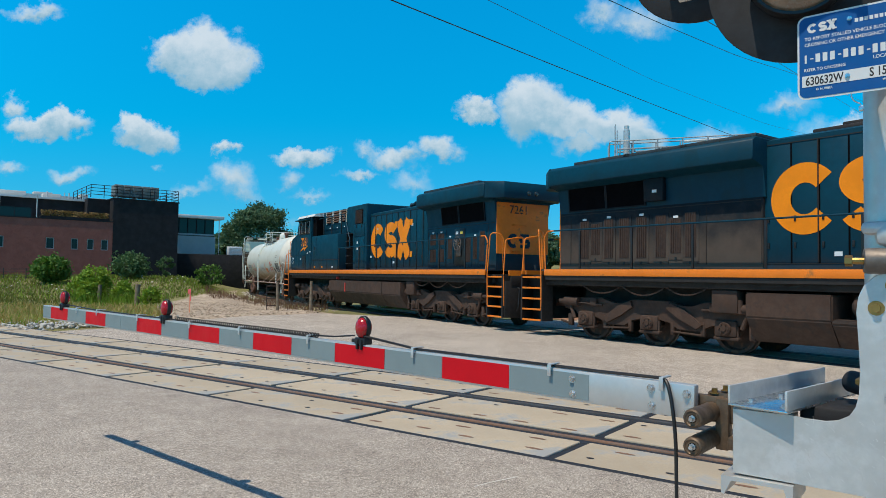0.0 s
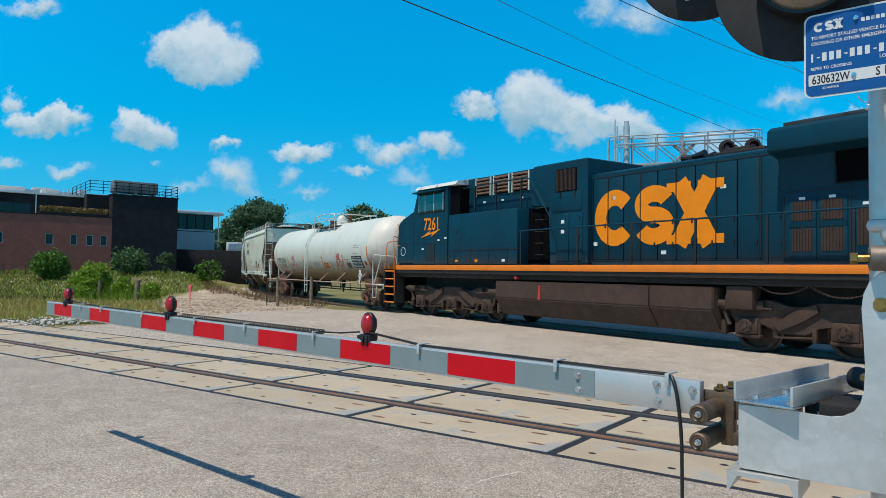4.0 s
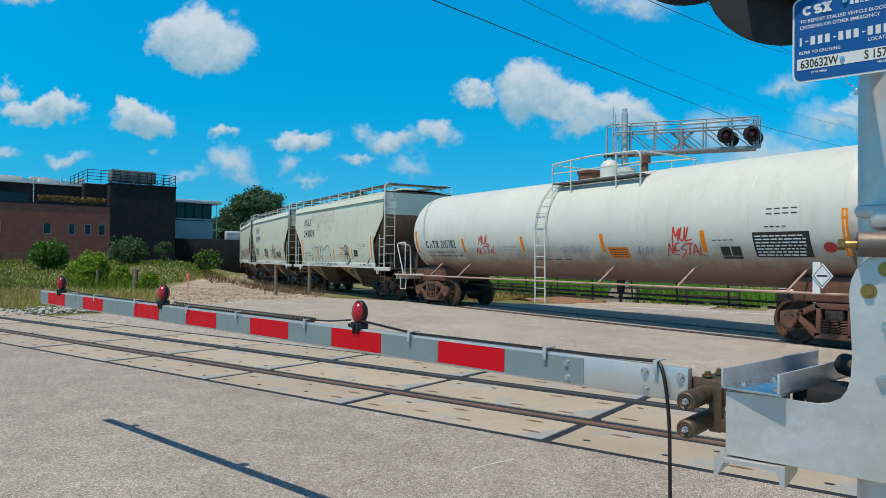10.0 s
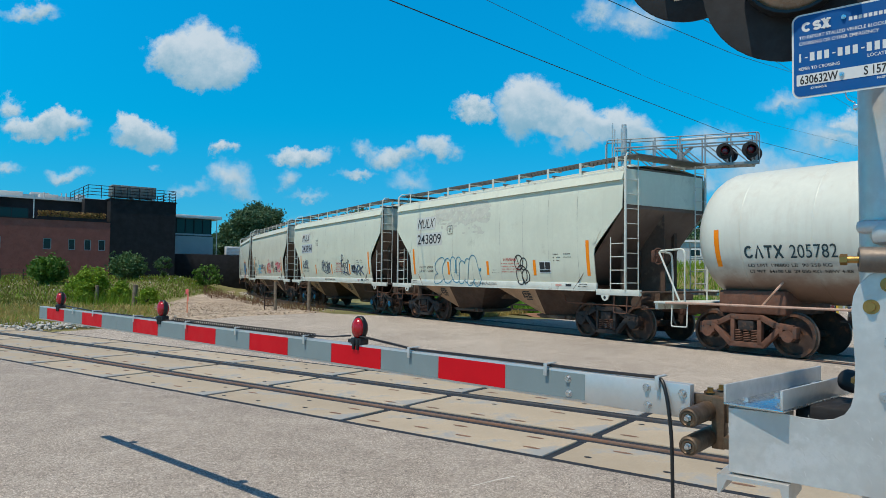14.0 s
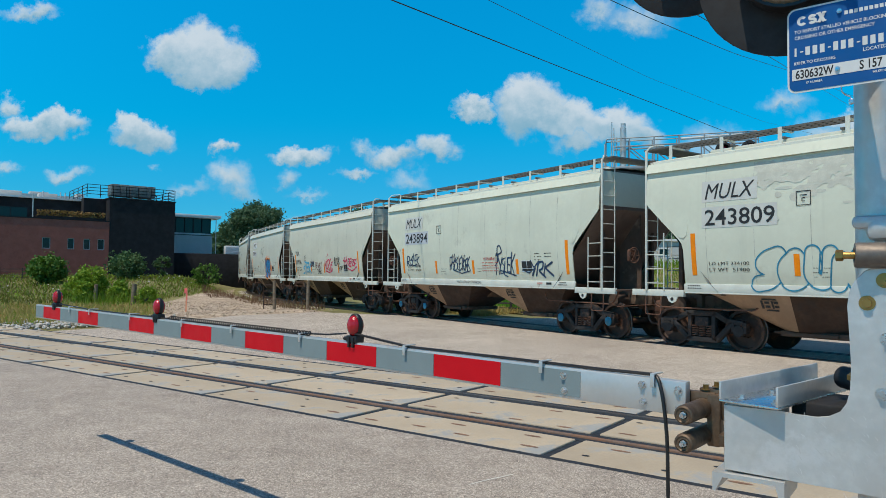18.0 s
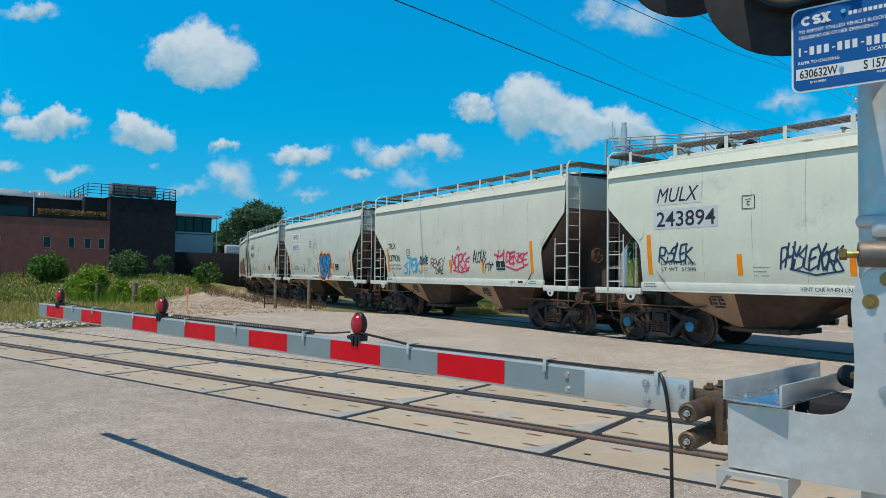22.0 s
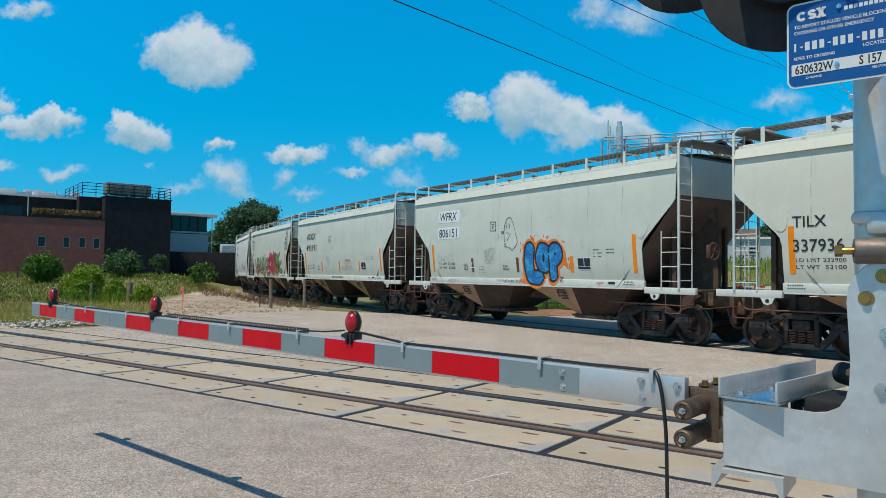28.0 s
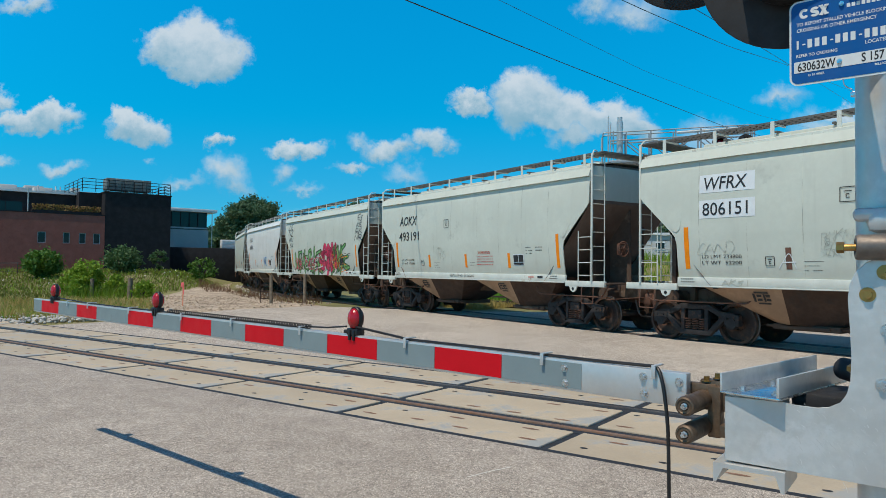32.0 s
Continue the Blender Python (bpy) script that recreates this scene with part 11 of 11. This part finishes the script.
def build_cantilever():
    """The overhead flashing-light signal on the far side of the railway."""
    b = Vector((8.0, 30.8, 0.08))
    t = thing("cantilever_signal", "galvanised cantilever crossing signal with black lamp heads over the road", "signal", m=pose(*b, 0, 0, -10.9))
    bm = bmesh.new()
    slab(bm, [(-0.75, -0.1), (-0.45, 0.62), (0.45, 0.62), (0.75, -0.1)], 1.2, Matrix.Translation((0, -0.6, 0)))
    part("footing", bm, M["concrete"], t, "pale concrete footing")
    bm = bmesh.new()
    rod(bm, (0, 0, 0.3), (0, 0, 8.35), 0.17, 18, 0.14)
    rod(bm, (0, 0, 8.35), (0, 0, 8.55), 0.11, 14)
    part("mast", bm, M["galv"], t, "grey steel mast")
    # ladder with safety rods
    bm = bmesh.new()
    ladder(bm, (-0.50, -0.18, 0.9), (-0.50, -0.18, 8.6), (0.0, 0.36, 0), 26, 0.022, 0.012)
    part("ladder", bm, M["galv"], t, "steel ladder")
    for dx, z1 in ((-0.42, 8.3), (-0.30, 7.9), (-0.80, 7.6)):
        bm = bmesh.new()
        rod(bm, (dx, -0.25, 5.0), (dx, -0.25, z1), 0.03, 8)
        part("safety_rod", bm, M["galv"], t)
    # boom: a truss on each side of a walkway, with rails above
    L, z0, z1 = 5.55, 6.50, 7.44

    def boom_part(name, bm, mat, label):
        """Boom parts climb a little towards the tip."""
        for v in bm.verts:
            v.co.z += 0.036 * max(0.0, v.co.x)
        part(name, bm, mat, t, label)

    for y in (-0.36, 0.36):
        bm = bmesh.new()
        box(bm, (L / 2 - 0.2, y, z0), (L + 0.4, 0.09, 0.13), bevel=0.01)
        boom_part("chord", bm, M["dull_galv"], "galvanised bottom chord")
        bm = bmesh.new()
        box(bm, (L / 2 - 0.2, y, z1), (L + 0.4, 0.06, 0.06), bevel=0.008)
        boom_part("chord", bm, M["dull_galv"], "galvanised top chord")
        for k in range(6):
            x = 0.25 + k * 1.04
            bm = bmesh.new()
            box(bm, (x, y, (z0 + 7.80) / 2), (0.055, 0.055, 7.80 - z0))
            boom_part("web_member", bm, M["dull_galv"], "upright")
            if k < 5:
                bm = bmesh.new()
                rod(bm, (x, y, z1), (x + 1.04, y, z0), 0.024, 6)
                boom_part("web_member", bm, M["dull_galv"], "diagonal")
        bm = bmesh.new()
        tube(bm, bent([(-0.75, y, z0), (-0.75, y, 7.80), (L - 0.05, y, 7.80), (L, y, 7.74), (L, y, z0)], 0.08), 0.024, 8)
        boom_part("railing", bm, M["dull_galv"], "galvanised railing")
    bm = bmesh.new()
    for y in (-0.24, -0.12, 0.0, 0.12, 0.24):
        box(bm, (L / 2 - 0.2, y, z0 + 0.04), (L + 0.4, 0.03, 0.04))
    for k in range(24):
        box(bm, (-0.3 + 0.25 * k, 0, z0 + 0.02), (0.03, 0.66, 0.03))
    boom_part("walkway", bm, M["grating"], "grating walkway")
    bm = bmesh.new()
    rod(bm, (2.4, -0.30, 7.66), (L - 0.4, -0.30, 7.72), 0.065, 12)
    boom_part("conduit", bm, M["white_paint"], "pale conduit pipe")
    bm = bmesh.new()
    for a, c in (((2.05, 7.45), (2.95, 6.65)), ((2.05, 6.65), (2.95, 7.45)), ((2.5, 6.6), (2.5, 7.6))):
        rod(bm, (a[0], 0.42, a[1]), (c[0], 0.42, c[1]), 0.07, 6)
    boom_part("crossbuck_back", bm, M["dull_galv"], "plain metal back of a crossed sign")
    # landing and short ladder cage beside the mast
    bm = bmesh.new()
    box(bm, (-0.55, 0, z0 - 0.02), (0.7, 0.8, 0.05))
    for x in (-0.85, -0.55):
        rod(bm, (x, -0.36, 5.2), (x, -0.36, 6.3), 0.025, 6), rod(bm, (x, 0.36, 5.2), (x, 0.36, 6.3), 0.025, 6)
    for z in (5.3, 5.7, 6.1):
        rod(bm, (-0.85, -0.36, z), (-0.55, -0.36, z), 0.02, 6)
    part("landing", bm, M["grating"], t, "grating landing and cage")
    for x, y, turn in ((4.12, -0.55, 0), (5.15, -0.55, 0), (4.55, 0.55, 180), (5.55, 0.55, 180)):
        head = part("light_head", head_disc(), M["matt_black"], t, "black lamp head with round backplate")
        head.matrix_basis = pose(x, y, 7.03 + 0.036 * x, 0, 0, turn) @ Matrix.Diagonal((1.15, 1.15, 1.15, 1))
        bm = bmesh.new()
        vs = bmesh.ops.create_uvsphere(bm, u_segments=18, v_segments=8, radius=0.145)["verts"]
        bmesh.ops.transform(bm, matrix=Matrix.Translation((0, -0.05, 0)) @ Matrix.Diagonal((1, 0.3, 1, 1)), verts=vs)
        part("lens", bm, M["lens_dim"] if y < 0 else M["wet_lens"], head, "red lens")
        bm = bmesh.new()
        lathe(bm, [(0.17, -0.02), (0.17, 0.22), (0.176, 0.22), (0.176, -0.02)], 24, pose(0, 0, 0, 90, 0, 0))
        part("visor", bm, M["matt_black"], head, "black visor")


# boom steel, a darker grey than the mast's
M["dull_galv"] = material("darker_galvanised_steel", (0.34, 0.36, 0.37), 0.5, metal=0.4, vary=0.12, scale=5, bump=0.05)
M["white_paint"] = material("white_pipe_paint", (0.72, 0.73, 0.72), 0.5, vary=0.08, scale=4)
M["lens_dim"] = material("dull_red_lens", (0.30, 0.012, 0.018), 0.25, vary=0.2, scale=20, coat=0.5, bump=0)


def build_wires():
    runs = (
        ([(-4.38, 20.7, 11.14), (-2, 25.2, 11.88), (7.52, 43.2, 14.81), (29.63, 72, 16.95), (64.24, 108, 19.62), (126, 171, 23.76)], 0.0306),
        ([(-1.76, 22.5, 12.34), (1.8, 28.8, 13.35), (16.04, 54, 17.42), (36.49, 79.2, 19.83), (64.71, 108, 22.82), (129.6, 174.6, 29.16)], 0.0144),
        ([(5.26, 23.85, 11.62), (6.03, 25.2, 11.97), (9.09, 30.6, 13.35), (18.9, 45, 16.49), (29.66, 59.4, 19.76), (72, 115.2, 30.96)], 0.0216),
        ([(6.51, 20.7, 10.35), (7.13, 21.6, 10.53), (9.59, 25.2, 11.23), (13.36, 30.6, 12.31), (54, 90, 23.76)], 0.018),
    )
    for pts, r in runs:
        bm = bmesh.new()
        tube(bm, bent(pts, 3.0, 4), r * 0.75, 6)
        tagged(part("overhead_wire", bm, M["black"]), "thin black overhead wire", "wire", "overhead wires")


def build_waiting_cars():
    """Two cars and a lowered gate beyond the railway."""
    for x, y, turn, mt, lab in ((-4.3, 29.3, 96, "car_red", "dark red car waiting beyond the railway"), (-2.0, 28.6, 96, "car_blue", "dark blue car waiting beyond the railway")):
        t = thing("car", lab, "car", "cars waiting", m=TRK @ pose(x, y, RAIL_Z, 0, 0, turn))
        bm = bmesh.new()
        slab(bm, [(-2.2, 0.35), (-2.25, 0.75), (-2.1, 0.95), (-1.3, 1.02), (1.75, 1.02), (2.15, 0.98), (2.25, 0.7), (2.2, 0.35)], 1.8, Matrix.Translation((0, -0.9, 0)))
        bmesh.ops.bevel(bm, geom=list(bm.edges), offset=0.07, segments=2, affect="EDGES")
        part("body", bm, M[mt], t, "glossy body")
        bm = bmesh.new()
        slab(bm, [(-1.2, 1.0), (-0.6, 1.50), (1.3, 1.55), (2.0, 1.02)], 1.56, Matrix.Translation((0, -0.78, 0)))
        bmesh.ops.bevel(bm, geom=list(bm.edges), offset=0.06, segments=2, affect="EDGES")
        part("cabin", bm, M["window"], t, "dark glass cabin")
        for sx in (-1, 1):
            bm = bmesh.new()
            box(bm, (sx * 2.14, 0, 0.45), (0.30, 1.70, 0.30), bevel=0.05)
            part("bumper", bm, M["black"], t, "black bumper")
        bm = bmesh.new()
        box(bm, (0.4, 0, 1.53), (1.7, 1.4, 0.05), bevel=0.02)
        part("roof", bm, M[mt], t)
        for wx in (-1.35, 1.35):
            for wy in (-0.82, 0.82):
                bm = bmesh.new()
                rod(bm, (wx, wy - 0.1, 0.33), (wx, wy + 0.1, 0.33), 0.33, 18)
                wh = part("wheel", bm, M["black"], t, "black tyre")
                bm = bmesh.new()
                rod(bm, (wx, wy - 0.105, 0.33), (wx, wy + 0.105, 0.33), 0.2, 14)
                part("rim", bm, M["alu"], wh, "silver rim")
        for sx in (-1, 1):
            for sy in (-1, 1):
                bm = bmesh.new()
                box(bm, (sx * 2.2, sy * 0.66, 0.80), (0.10, 0.34, 0.13), bevel=0.02)
                part("tail_light" if sx > 0 else "headlight", bm, M["red_lens"] if sx > 0 else M["sign_white"], t)
    t = thing("far_boom_barrier", "lowered red and white gate arm beyond the railway", "gate arm", m=pose(17.2, 40, 1.2, 0, 0, -6))
    for k in range(9):
        bm = bmesh.new()
        box(bm, (k * 0.6, 0, 0), (0.6, 0.05, 0.14))
        part("band", bm, M["sheet_red" if k % 2 == 0 else "sign_white"], t)
    bm = bmesh.new()
    rod(bm, (2.55, 0, 0.07), (2.55, 0, 0.30), 0.08, 10)
    part("lamp", bm, M["red_lens"], t, "red lamp")
    bm = bmesh.new()
    rod(bm, (5.5, 0, -1.2), (5.5, 0, 2.6), 0.07, 12)
    part("mast", bm, M["galv"], t)


def build_far_houses():
    t = thing("warehouse", "long pale grey warehouse on the bank", "building", m=pose(24, 82, 2.9, 0, 0, -14))
    bm = bmesh.new()
    box(bm, (11, 4, 1.6), (22, 8, 3.2))
    part("wall", bm, M["grey_wall"], t, "pale grey rendered wall")
    bm = bmesh.new()
    box(bm, (11, 4, 3.3), (22.6, 8.6, 0.25))
    part("roof", bm, M["white_trim"], t, "pale flat roof")
    bm = bmesh.new()
    box(bm, (11, -0.02, 0.4), (22, 0.04, 0.8))
    part("plinth", bm, M["hop_beige"], t)
    for k in range(6):
        bm = bmesh.new()
        box(bm, (2.0 + k * 3.4, -0.03, 1.9), (1.2, 0.05, 0.9))
        w = part("window", bm, M["white_trim"], t)
        bm = bmesh.new()
        box(bm, (2.0 + k * 3.4, -0.06, 1.9), (1.0, 0.02, 0.7))
        part("pane", bm, M["pane"], w, flat=True)
    bm = bmesh.new()
    stroke(bm, random.Random(40), 9.0, 0.3, 4.0, 0.9, 6, 0.12)
    for v in bm.verts:
        v.co.y = -0.06
    part("scrawl", bm, M["spray_navy"], t, "blue scrawl on the wall", flat=True)
    t = thing("house", "low house with a brown shingle roof beyond the warehouse", "building", m=pose(44, 92, 3.0, 0, 0, -10))
    bm = bmesh.new()
    box(bm, (0, 0, 1.6), (9, 7, 3.2))
    part("wall", bm, M["hop_beige"], t, "beige wall")
    bm = bmesh.new()
    slab(bm, [(-4.0, 3.2), (4.0, 3.2), (0, 5.2)], 9.6, Matrix.Translation((4.8, 0, 0)) @ pose(0, 0, 0, 0, 0, 90))
    part("roof", bm, M["shingle"], t, "brown shingle roof")
    for x in (18.9, 20.0, 21.3):
        bm = bmesh.new()
        rod(bm, (0, 0, 0), (0, 0, 1.5), 0.10, 12)
        ob = part("bollard", bm, M["safety_yellow"])
        ob.matrix_basis = pose(x, 33.5, ground_at(x, 33.5))
        tagged(ob, "yellow steel bollard beyond the road", "bollard", "yellow bollards")


build_gravel()
build_posts()
build_far_side()
build_main_building()
build_cantilever()
build_wires()
build_waiting_cars()
build_far_houses()
build_plants()


# ---- what moves: the train and its wheels ----
def car_pose(s, half, turn):
    a, b = on_curve(s - half, 0, RAIL_Z), on_curve(s + half, 0, RAIL_Z)
    d = b - a
    return pose(*((a + b) / 2), 0, 0, math.degrees(math.atan2(d.y, d.x)) + turn)


def motions():
    for car, s0, half, turn in TRAIN:
        walk(car, [(t, car_pose(s0 + gone(t), half, turn)) for t in range(0, 33)])
    times = [0.15 * k for k in range(214)] + [32.0]
    for w, x, z, r, way in WHEELS:
        walk(w, [(t, Matrix.Translation((x, 0, z)) @ Matrix.Rotation(way * gone(t) / r, 4, "Y")) for t in times])


motions()
